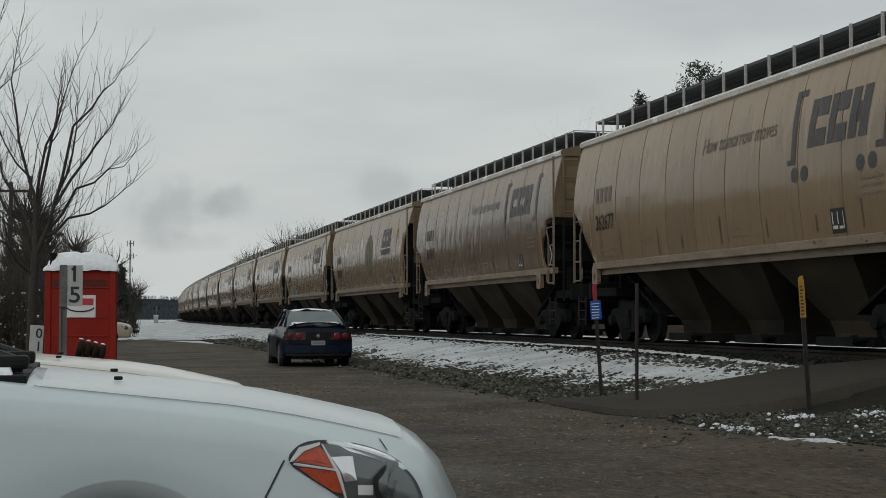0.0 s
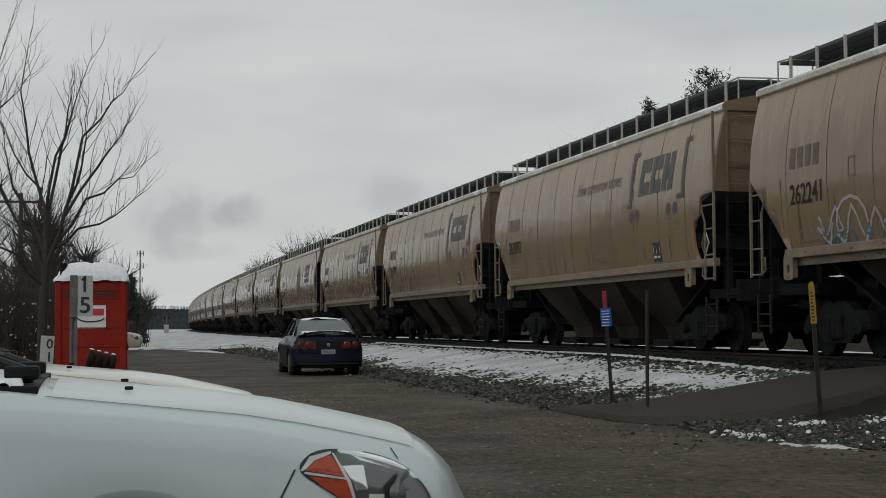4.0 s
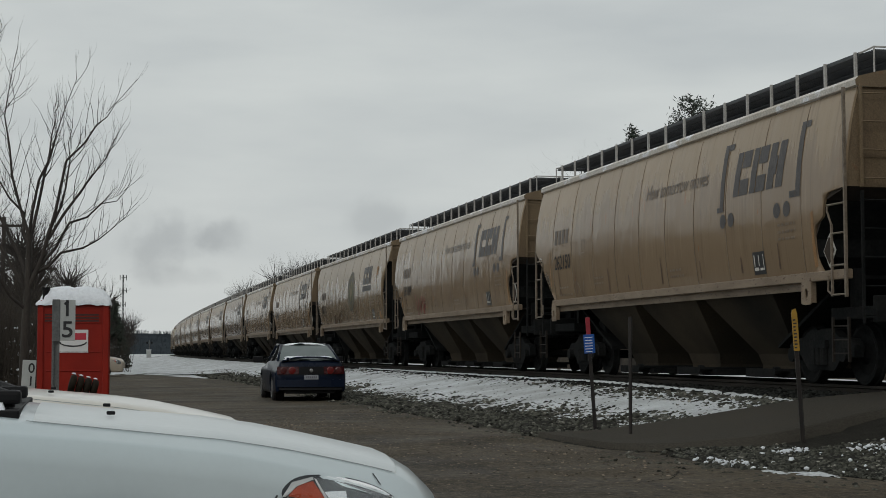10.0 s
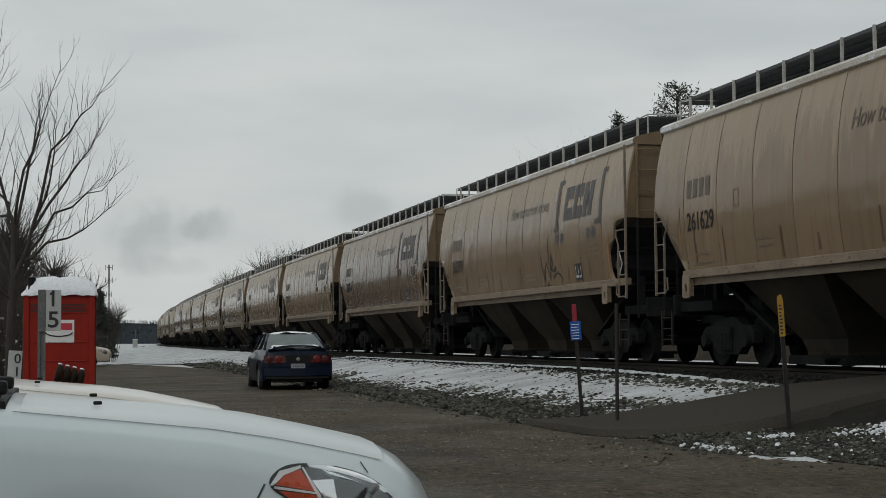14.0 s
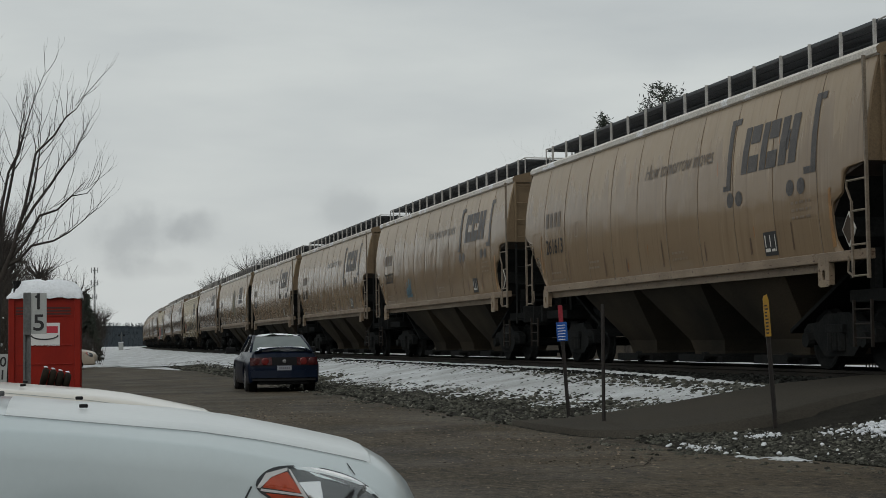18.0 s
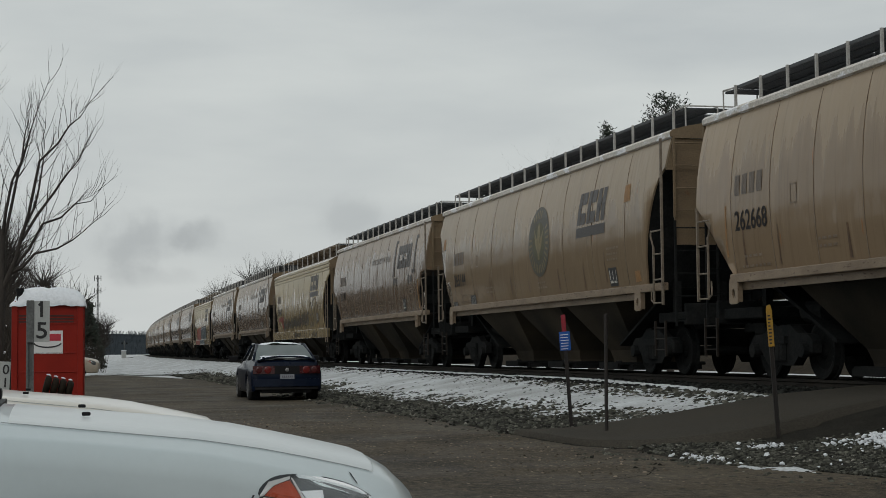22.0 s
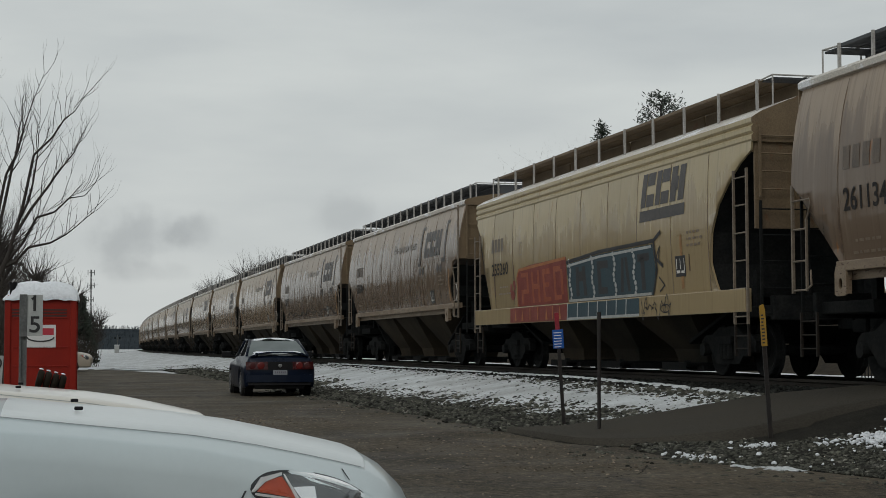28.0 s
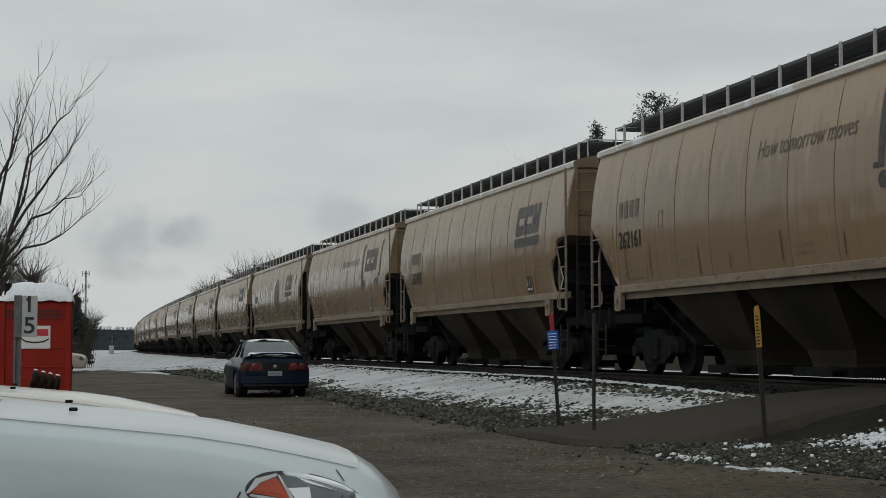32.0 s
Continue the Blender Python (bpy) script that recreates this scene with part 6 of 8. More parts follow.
# pearl white saloon: x along the car (nose forward), its front axle at 0.10
WHITE_KEYS = [(-3.46, 0.70, 0.36, 0.52, 0.58, 0.58, 0.0, -0.22), (-3.42, 0.80, 0.30, 0.76, 0.66, 0.86, 0.01, -0.18), (-3.30, 0.855, 0.24, 0.88, 0.70, 0.99, 0.02, -0.10),
              (-2.7, 0.87, 0.20, 0.92, 0.73, 1.03, 0.02, 0), (-1.6, 0.875, 0.19, 0.945, 0.77, 1.0, 0.0, 0), (-0.4, 0.875, 0.19, 0.968, 0.75, 1.02, 0.01, 0),
              (-0.22, 0.875, 0.20, 0.954, 0.745, 0.998, 0.022, 0), (0.07, 0.872, 0.20, 0.931, 0.74, 0.966, 0.024, 0), (0.41, 0.868, 0.20, 0.891, 0.735, 0.929, 0.031, 0.005),
              (0.60, 0.864, 0.20, 0.856, 0.73, 0.899, 0.034, 0.02), (0.75, 0.86, 0.20, 0.822, 0.725, 0.871, 0.031, 0.045), (0.88, 0.857, 0.20, 0.783, 0.72, 0.844, 0.029, 0.065),
              (0.97, 0.852, 0.20, 0.758, 0.715, 0.824, 0.028, 0.085), (1.03, 0.846, 0.21, 0.734, 0.71, 0.798, 0.022, 0.105), (1.093, 0.838, 0.22, 0.70, 0.70, 0.755, 0.01, 0.13),
              (1.152, 0.825, 0.24, 0.63, 0.69, 0.66, 0.008, 0.14), (1.187, 0.81, 0.28, 0.52, 0.68, 0.54, 0.0, 0.16), (1.197, 0.77, 0.32, 0.42, 0.64, 0.43, 0.0, 0.16)]
WHITE_KEYS[-1] = (1.202, 0.78, 0.32, 0.42, 0.65, 0.43, 0.0, 0.17)
LAMP_CORNERS = [(0.559, 0.798), (0.599, 0.845), (0.661, 0.856), (0.756, 0.845), (0.850, 0.818), (0.914, 0.775), (0.954, 0.722), (0.968, 0.66), (0.93, 0.60), (0.82, 0.60), (0.724, 0.688), (0.631, 0.748)]

LAMP = smooth_poly(LAMP_CORNERS, 2)


def saloon(name, label, paint, m, bonnet_paint=None):
    """White four-door: body, bonnet, lamps, screens, wheels."""
    sh = Shell(WHITE_KEYS, (0.10, -2.58))

    def lamp_side(name_, pts, lift, s_, bulge=0.0):
        return sh.on_side(name_, [(x - 0.014, z - 0.019) for x, z in pts], lift, s_, bulge)

    car = thing(name, label, "car", "parked cars", m=m)
    part_mesh("body", sh.mesh(), paint, car, smooth=True)
    part_mesh("bonnet", sh.patch("bonnet", -0.12, 0.965, 10, 13, 0.0035), bonnet_paint or paint, car, "bonnet, painted paler for skylight on the pearl car", True)
    for s in (-1, 1):
        lamp = part_mesh("headlight", lamp_side("headlight", LAMP, 0.003, s), M["gap"], car, "wraparound headlight with orange reflector")
        inner = [(0.760 + (x - 0.760) * 0.93, 0.735 + (z - 0.735) * 0.91 + 0.002) for x, z in LAMP]
        part_mesh("reflector_bowl", lamp_side("reflector_bowl", inner, 0.006, s), M["lamp_dark"], lamp)
        part_mesh("amber_reflector", lamp_side("amber_reflector", [(0.662, 0.838), (0.703, 0.776), (0.589, 0.797), (0.601, 0.813), (0.625, 0.830)], 0.011, s), M["amber"], lamp)
        part_mesh("amber_reflector", lamp_side("amber_reflector", [(0.598, 0.780), (0.707, 0.765), (0.727, 0.703), (0.700, 0.708), (0.643, 0.744)], 0.011, s), M["amber"], lamp)
        for pts in ([(0.664, 0.846), (0.670, 0.844), (0.716, 0.767), (0.736, 0.69), (0.730, 0.69), (0.709, 0.768)], [(0.583, 0.788), (0.585, 0.794), (0.712, 0.773), (0.712, 0.767), (0.594, 0.785)],
                    [(0.572, 0.796), (0.600, 0.836), (0.662, 0.850), (0.662, 0.842), (0.606, 0.828), (0.582, 0.796)]):
            part_mesh("bright_edge", lamp_side("bright_edge", pts, 0.014, s), M["lamp_white"], lamp)
        part_mesh("bright_block", lamp_side("bright_block", [(0.693, 0.808), (0.756, 0.810), (0.766, 0.739), (0.731, 0.736), (0.718, 0.771)], 0.012, s), M["chrome"], lamp)
        part_mesh("bright_block", lamp_side("bright_block", [(0.768, 0.726), (0.813, 0.725), (0.812, 0.697), (0.768, 0.698)], 0.012, s), M["lamp_white"], lamp)
        part_mesh("projector", lamp_side("projector", smooth_poly([(0.813, 0.756), (0.851, 0.781), (0.88, 0.74), (0.875, 0.70), (0.845, 0.685), (0.813, 0.694)], 2), 0.013, s, 0.012), M["lamp_dark"], lamp)
        part_mesh("dark_fin", lamp_side("dark_fin", [(0.806, 0.745), (0.850, 0.786), (0.853, 0.776), (0.822, 0.738), (0.838, 0.690), (0.818, 0.690)], 0.020, s), M["trim"], lamp)
        lens = part_mesh("lens", lamp_side("lens", [(0.760 + (x - 0.760) * 0.985, 0.735 + (z - 0.735) * 0.98) for x, z in LAMP], 0.024, s, 0.012), M["lens"], lamp, smooth=True)
        lens.visible_shadow = False
        for pts in ([(0.556, 0.800), (0.562, 0.800), (0.507, 0.690), (0.470, 0.62), (0.464, 0.62), (0.500, 0.690)], [(0.846, 0.848), (0.850, 0.848), (0.866, 0.818), (0.862, 0.818)]):
            part_mesh("panel_gap", lamp_side("panel_gap", pts, 0.0025, s), M["gap"], car)
        # bonnet seam along the wing
        bm = bmesh.new()
        prev = None
        for x in np.linspace(-0.14, 0.95, 26):
            h = sh.half(x)
            p = Vector((h[10][0], s * (h[10][1] + 0.003), h[10][2] + 0.0015))
            if prev is not None:
                rod(bm, prev, p, 0.0011, 5)
            prev = p
        part("bonnet_seam", bm, M["seam_grey"], car)
        bm = bmesh.new()
        box(bm, 0.0, 0.026, -0.013, 0.013, 0, 0.011, 0.004)
        noz = part("washer_nozzle", bm, M["trim"], car)
        noz.matrix_basis = pose(0.085, s * 0.38, 0.991)
        road_wheel(car, 0.10, s * 0.865)
        road_wheel(car, -2.58, s * 0.865)
        for x in (0.10, -2.58):
            bm2 = bmesh.new()
            lathe(bm2, [(0.02, -0.12), (0.40, -0.12), (0.40, 0.08), (0.02, 0.08)], "Y", 24)
            well = part("wheel_well", bm2, M["trim"], car)
            well.matrix_basis = pose(x, s * 0.70, 0.33)
        bm = bmesh.new()
        box(bm, -0.07, 0.07, -0.09, 0.09, -0.06, 0.06, 0.03)
        mir = part("door_mirror", bm, paint, car, smooth=True)
        mir.matrix_basis = pose(-0.78, s * 0.99, 1.06)
        bm = bmesh.new()
        box(bm, -0.03, 0.03, -0.07, 0.07, -0.02, 0.02, 0.008)
        part("mirror_arm", bm, M["trim"], car).matrix_basis = pose(-0.76, s * 0.89, 1.03)
        part_mesh("tail_light", sh.on_side("tail_light", [(-3.40, 0.70), (-3.40, 0.86), (-3.12, 0.88), (-3.16, 0.74)], 0.004, s), M["tail_red"], car)
        for xd in (-0.62, -1.62, -2.35):
            part_mesh("door_gap", sh.on_side("door_gap", [(xd, 0.30), (xd + 0.006, 0.30), (xd + 0.006, 0.93), (xd, 0.93)], 0.002, s), M["gap"], car)
    greenhouse(car, paint, (-0.38, -1.10, -2.20, -2.86, 1.03, 1.44, 0.74, 0.56, 1.04))
    # cowl, wiper arms and blades at the foot of the screen
    bm = bmesh.new()
    box(bm, -0.42, -0.16, -0.70, 0.70, 0.985, 1.018, 0.006)
    part("cowl", bm, M["trim"], car, "black plastic cowl")
    for y0 in (-0.52, 0.08):
        bm = bmesh.new()
        rod(bm, (-0.20, y0, 1.02), (-0.20, y0, 1.065), 0.022, 8)
        rod(bm, (-0.20, y0, 1.06), (-0.30, y0 + 0.30, 1.085), 0.012, 6)
        rod(bm, (-0.30, y0 + 0.30, 1.085), (-0.33, y0 + 0.52, 1.088), 0.008, 6)
        rod(bm, (-0.34, y0 + 0.0, 1.078), (-0.36, y0 + 0.60, 1.085), 0.009, 6)
        box(bm, -0.26, -0.16, y0 - 0.04, y0 + 0.05, 1.03, 1.07, 0.012)
        part("wiper", bm, M["trim"], car, "black wiper arm")
    bm = bmesh.new()
    box(bm, 1.172, 1.207, -0.36, 0.36, 0.40, 0.56, 0.01)
    part("grille", bm, M["trim"], car)
    bm = bmesh.new()
    box(bm, -3.2, 1.0, -0.62, 0.62, 0.20, 0.34, 0.02)
    part("underbody", bm, M["trim"], car)
    return car


white_saloon = saloon("white_saloon", "wet pearl-white parked saloon car, nose towards the track", M["pearl"], pose(0, 5.45, 0.02), M["skylit_bonnet"])
saloon("cream_saloon", "cream-white parked saloon car beside the pearl one", M["cream_car"], pose(-0.22, 8.25, 0.02))
saloon("beige_saloon", "dull beige parked saloon car past the toilet cabin", M["tan_car"], pose(1.08, 82.0, 0.02))

# dark blue coupe, seen from behind: x forward
BLUE_KEYS = [(-2.22, 0.70, 0.34, 0.46, 0.60, 0.50, 0.0, -0.10), (-2.20, 0.80, 0.27, 0.58, 0.70, 0.66, 0.0, -0.10), (-2.17, 0.845, 0.24, 0.70, 0.71, 0.90, 0.01, -0.09), (-2.08, 0.86, 0.22, 0.73, 0.71, 0.955, 0.015, -0.05),
             (-1.6, 0.875, 0.20, 0.76, 0.73, 0.975, 0.015, 0), (-1.2, 0.88, 0.19, 0.78, 0.75, 0.97, 0.0, 0), (0.4, 0.875, 0.19, 0.79, 0.75, 0.95, 0.0, 0), (0.9, 0.865, 0.19, 0.80, 0.72, 0.93, 0.02, 0),
             (1.6, 0.85, 0.19, 0.78, 0.70, 0.83, 0.02, 0.04), (2.0, 0.83, 0.21, 0.68, 0.68, 0.72, 0.02, 0.12), (2.15, 0.79, 0.25, 0.55, 0.64, 0.60, 0.01, 0.2), (2.2, 0.74, 0.3, 0.42, 0.6, 0.45, 0.0, 0.22)]


def blue_coupe(m):
    sh = Shell(BLUE_KEYS, (1.33, -1.27), 0.355, 0.30)
    paint = M["blue_car"]
    car = thing("blue_coupe", "dark blue two-door coupe with snow on its roof and boot", "car", "parked cars", m=m)
    part_mesh("body", sh.mesh(), paint, car, smooth=True)
    greenhouse(car, paint, (0.72, 0.02, -0.90, -1.66, 0.94, 1.36, 0.745, 0.585, 0.97), rear=M["frost"])
    back = -2.205

    def tail(x, z, y):
        return back + 0.10 * (abs(y) / 0.84) ** 2.5 + x

    def rear_plate(name, y0, y1, z0, z1, depth, mat, parent, label=""):
        bm = bmesh.new()
        n = 6
        rows = []
        for i in range(n):
            y = y0 + (y1 - y0) * i / (n - 1)
            rows.append([bm.verts.new(p) for p in ((tail(-depth, z0, y), y, z0), (tail(-depth + 0.012, z1, y), y, z1), (tail(0.06, z1, y), y, z1), (tail(0.06, z0, y), y, z0))])
        for a, b in zip(rows, rows[1:]):
            for k in range(4):
                bm.faces.new((a[k], a[(k + 1) % 4], b[(k + 1) % 4], b[k]))
        bm.faces.new(rows[0][::-1])
        bm.faces.new(rows[-1])
        bmesh.ops.recalc_face_normals(bm, faces=bm.faces)
        return part(name, bm, mat, parent, label)

    rear_plate("tail_panel", -0.80, 0.80, 0.64, 0.83, 0.006, M["trim"], car)
    for s in (-1, 1):
        lo, hi = sorted((s * 0.30, s * 0.81))
        tl = rear_plate("tail_light", lo, hi, 0.645, 0.83, 0.016, M["tail_red"], car, "dark red tail light")
        for yc, rr, mat, lab in ((0.46, 0.088, "tail_bright", "round bright red lamp"), (0.66, 0.083, "tail_mid", "round dim red lamp")):
            bm = bmesh.new()
            lathe(bm, [(0.02, -0.012), (rr * 0.8, -0.010), (rr, -0.002), (rr, 0.02)], "X", 20)
            part("lamp", bm, M[mat], tl, lab).matrix_basis = pose(tail(-0.016, 0.735, s * yc), s * yc, 0.737)
        road_wheel(car, 1.33, s * 0.85, 0.30, 0.19)
        road_wheel(car, -1.27, s * 0.85, 0.30, 0.19)
        for x in (1.33, -1.27):
            bm = bmesh.new()
            lathe(bm, [(0.02, -0.12), (0.35, -0.12), (0.35, 0.08), (0.02, 0.08)], "Y", 20)
            part("wheel_well", bm, M["trim"], car).matrix_basis = pose(x, s * 0.70, 0.30)
        bm = bmesh.new()
        box(bm, -0.06, 0.06, -0.12, 0.12, -0.075, 0.075, 0.03)
        part("door_mirror", bm, M["trim"], car).matrix_basis = pose(0.48, s * 1.03, 1.0)
        bm = bmesh.new()
        box(bm, -0.03, 0.03, -0.06, 0.06, -0.02, 0.02, 0.006)
        part("mirror_arm", bm, M["trim"], car).matrix_basis = pose(0.48, s * 0.87, 0.96)
    rear_plate("bumper", -0.80, 0.80, 0.34, 0.52, 0.030, paint, car)
    rear_plate("bumper_trim", -0.76, 0.76, 0.27, 0.33, 0.012, M["trim"], car)
    pl = rear_plate("number_plate", -0.17, 0.17, 0.52, 0.63, 0.022, M["plate"], car, "pale plate with grey bars")
    for i in range(6):
        y = -0.13 + i * 0.045
        rear_plate("plate_bar", y, y + 0.028, 0.555, 0.60, 0.026, M["grey_ink"], pl)
    bm = bmesh.new()
    lathe(bm, [(0.03, -0.01), (0.045, 0.0), (0.03, 0.01)], "X", 16)
    part("boot_badge", bm, M["rim"], car).matrix_basis = pose(back - 0.012, 0, 0.735)
    # spoiler on two feet
    bm = bmesh.new()
    for i, (a, b) in enumerate(zip(np.linspace(-0.70, 0.70, 9)[:-1], np.linspace(-0.70, 0.70, 9)[1:])):
        za, zb = (1.075 - 0.10 * (abs(v) / 0.70) ** 3 for v in (a, b))
        vs = [bm.verts.new(p) for p in ((-2.16, a, za), (-1.96, a, za - 0.02), (-1.96, a, za - 0.045), (-2.16, a, za - 0.03), (-2.16, b, zb), (-1.96, b, zb - 0.02), (-1.96, b, zb - 0.045), (-2.16, b, zb - 0.03))]
        for f in ((0, 1, 5, 4), (3, 7, 6, 2), (0, 4, 7, 3), (1, 2, 6, 5)):
            bm.faces.new([vs[k] for k in f])
    for y in (-0.55, 0.55):
        box(bm, -2.10, -1.98, y - 0.025, y + 0.025, 0.955, 1.045)
    bmesh.ops.remove_doubles(bm, verts=bm.verts, dist=0.001)
    bmesh.ops.recalc_face_normals(bm, faces=bm.faces)
    part("spoiler", bm, paint, car, "dark blue boot spoiler")
    bm = bmesh.new()
    box(bm, -2.1, 2.0, -0.60, 0.60, 0.18, 0.32, 0.02)
    part("underbody", bm, M["trim"], car)
    return car


coupe_at = pose(5.49, 41.4, 0.012, 0, 0, 89.3)
blue_coupe(coupe_at)


def snow_cap(name, label, corners, height, seed, m, thick=0.03, n=14):
    """A lens of old snow with a ragged rim lying on a car panel: corners (x0, x1, y0, y1), height(x, y)."""
    x0, x1, y0, y1 = corners
    verts, faces, ids = [], [], {}
    for i in range(n + 1):
        for j in range(n + 1):
            u, v = 2 * i / n - 1, 2 * j / n - 1
            x, y = x0 + (x1 - x0) * i / n, y0 + (y1 - y0) * j / n
            d = max(abs(u), abs(v)) ** 3 + 0.35 * noise.noise((u * 2.1 + seed, v * 2.1, seed))
            t = max(0.0, 1 - d)
            ids[i, j] = len(verts)
            verts.append((x, y, height(x, y) + (thick * min(1, t * 2.2) ** 0.6 if t > 0 else -0.012)))
    for i in range(n):
        for j in range(n):
            faces.append((ids[i, j], ids[i + 1, j], ids[i + 1, j + 1], ids[i, j + 1]))
    ob = part_mesh(name, data(name, verts, faces), M["snow"], smooth=True)
    ob.matrix_basis = m
    return tagged(ob, label, "snow", "snow on the cars")


snow_cap("snow_patch", "thin old snow on the roof of the blue coupe", (-0.92, 0.0, -0.52, 0.52), lambda x, y: 1.335 + 0.05 * (1 - (y / 0.54) ** 2) - 0.004, 1.0, coupe_at, 0.03)
snow_cap("snow_patch", "thin old snow on the boot of the blue coupe", (-2.0, -1.62, -0.62, 0.62), lambda x, y: 0.985, 2.0, coupe_at, 0.04)
snow_cap("snow_patch", "snow sheet on the rear window of the blue coupe", (-1.68, -1.53, -0.58, 0.58), lambda x, y: 0.985 + (x + 1.66) * 0.46 + 0.01, 3.0, coupe_at, 0.03)
snow_cap("snow_patch", "crumbs of snow along the cowl of the pearl saloon", (-0.34, -0.20, -0.70, -0.34), lambda x, y: 1.014, 4.0, pose(0, 5.45, 0.02), 0.022)
snow_cap("snow_patch", "crumbs of snow along the cowl of the pearl saloon", (-0.33, -0.19, -0.16, 0.30), lambda x, y: 1.014, 5.3, pose(0, 5.45, 0.02), 0.022)


# ---- the toilet cabin, signs and posts ----
def toilet_cabin(m):
    cab = thing("toilet_cabin", "orange-red portable toilet cabin with snow on its roof", "portable toilet", m=m)
    w, d, h = 0.495, 0.55, 1.90
    bm = bmesh.new()
    box(bm, -w, w, -d, d, 0.12, h, 0.04)
    part("shell", bm, M["red_plastic"], cab)
    bm = bmesh.new()
    box(bm, -w - 0.03, w + 0.03, -d - 0.03, d + 0.03, 0.0, 0.13, 0.02)
    part("skid_base", bm, M["trim"], cab)
    for x in (-w + 0.02, w - 0.02):
        for y in (-d + 0.02, d - 0.02):
            bm = bmesh.new()
            box(bm, x - 0.045, x + 0.045, y - 0.045, y + 0.045, 0.13, h, 0.012)
            part("corner_post", bm, M["red_plastic"], cab)
    for z in (0.55, 0.90, 1.18, 1.62):
        bm = bmesh.new()
        box(bm, -w + 0.10, w - 0.10, -d - 0.012, -d + 0.01, z, z + 0.018, 0.004)
        part("rib", bm, M["red_plastic"], cab)
    for k in range(3):
        bm = bmesh.new()
        box(bm, -0.05, w - 0.12, -d - 0.008, -d + 0.01, 1.64 + k * 0.045, 1.665 + k * 0.045)
        part("vent_slot", bm, M["dark_vent"], cab)
    for k in range(3):
        bm = bmesh.new()
        box(bm, -w + 0.08, -0.12, -d - 0.008, -d + 0.01, 1.64 + k * 0.045, 1.665 + k * 0.045)
        part("vent_slot", bm, M["dark_vent"], cab)
    bm = bmesh.new()
    box(bm, -0.20, 0.22, -d - 0.012, -d - 0.003, 1.18, 1.52)
    lab = part("company_label", bm, M["label_white"], cab, "white label with a red block and black swoosh")
    bm = bmesh.new()
    box(bm, 0.0, 0.19, -d - 0.016, -d - 0.011, 1.37, 1.47)
    part("label_block", bm, M["logo_red"], lab)
    bm = bmesh.new()
    prev = None
    for k in range(9):
        a = math.pi * (1.05 + 0.9 * k / 8)
        p = Vector((0.0 + 0.20 * math.cos(a), -d - 0.014, 1.345 + 0.07 * math.sin(a)))
        if prev:
            rod(bm, prev, p, 0.011, 5)
        prev = p
    part("label_swoosh", bm, M["sign_black"], lab)
    # roof with a vent pipe, under a thick cap of snow
    bm = bmesh.new()
    box(bm, -w + 0.01, w - 0.01, -d + 0.01, d - 0.01, h, h + 0.06, 0.02)
    part("roof", bm, M["red_plastic"], cab)
    bm = bmesh.new()
    rod(bm, (-w + 0.09, -d + 0.06, h), (-w + 0.09, -d + 0.06, h + 0.24), 0.05, 14)
    rod(bm, (-w + 0.09, -d + 0.06, h + 0.20), (-w + 0.09, -d + 0.06, h + 0.25), 0.062, 14)
    part("vent_pipe", bm, M["trim"], cab)
    return cab


CAB = pose(-0.06, 25.6, 0.012, 0, 0, -2)
cabin = toilet_cabin(CAB)


def cabin_snow(cabin):
    verts, faces, ids, n = [], [], {}, 30
    for i in range(n + 1):
        for j in range(13):
            u, v = 2 * i / n - 1, 2 * j / 12 - 1
            edge = (1 - abs(u) ** 5) * (1 - abs(v) ** 5)
            rib = 1 - 0.10 * max(0.0, math.cos((u + 0.02) * math.pi * 2.2)) ** 10
            z = 0.06 + 0.27 * max(0, edge) ** 0.45 * (1 - 0.22 * u * u) * rib * (1 + 0.05 * noise.noise((u * 3, v * 3, 4)))
            z *= 0.5 if (u < -0.74 and v < 0.2) else 1
            ids[i, j] = len(verts)
            verts.append((u * (0.565 - 0.02 * (1 - edge)), v * 0.60, 1.885 + z * 0.9))
    for i in range(n):
        for j in range(12):
            faces.append((ids[i, j], ids[i + 1, j], ids[i + 1, j + 1], ids[i, j + 1]))
    rim = [ids[i, 0] for i in range(n + 1)] + [ids[n, j] for j in range(1, 13)] + [ids[i, 12] for i in range(n - 1, -1, -1)] + [ids[0, j] for j in range(11, 0, -1)]
    base = len(verts)
    for k in rim:
        x, y, z = verts[k]
        verts.append((x * 1.005, y * 1.005, 1.885 + 0.02 * noise.noise((x * 9, y * 9, 2))))
    for k in range(len(rim)):
        a, b = k, (k + 1) % len(rim)
        faces.append((rim[a], base + a, base + b, rim[b]))
    part_mesh("snow_cap", data("snow_cap", verts, faces), M["snow"], cabin, "thick ribbed cap of snow", True)


cabin_snow(cabin)


def digit(parent, body, size, x, y, z, mat, width=1.0):
    cu = bpy.data.curves.new("digit", "FONT")
    cu.body, cu.size, cu.align_x, cu.align_y, cu.extrude, cu.offset = body, size, "CENTER", "CENTER", 0.002, size * 0.012
    ob = bpy.data.objects.new("digit", cu)
    me = bpy.data.meshes.new_from_object(ob)
    bpy.data.objects.remove(ob)
    me.transform(Matrix.Diagonal((width, 1, 1, 1)))
    me.materials.clear()
    o = part_mesh("digit", me, mat, parent)
    o.matrix_basis = pose(x, y, z, 90)
    return o


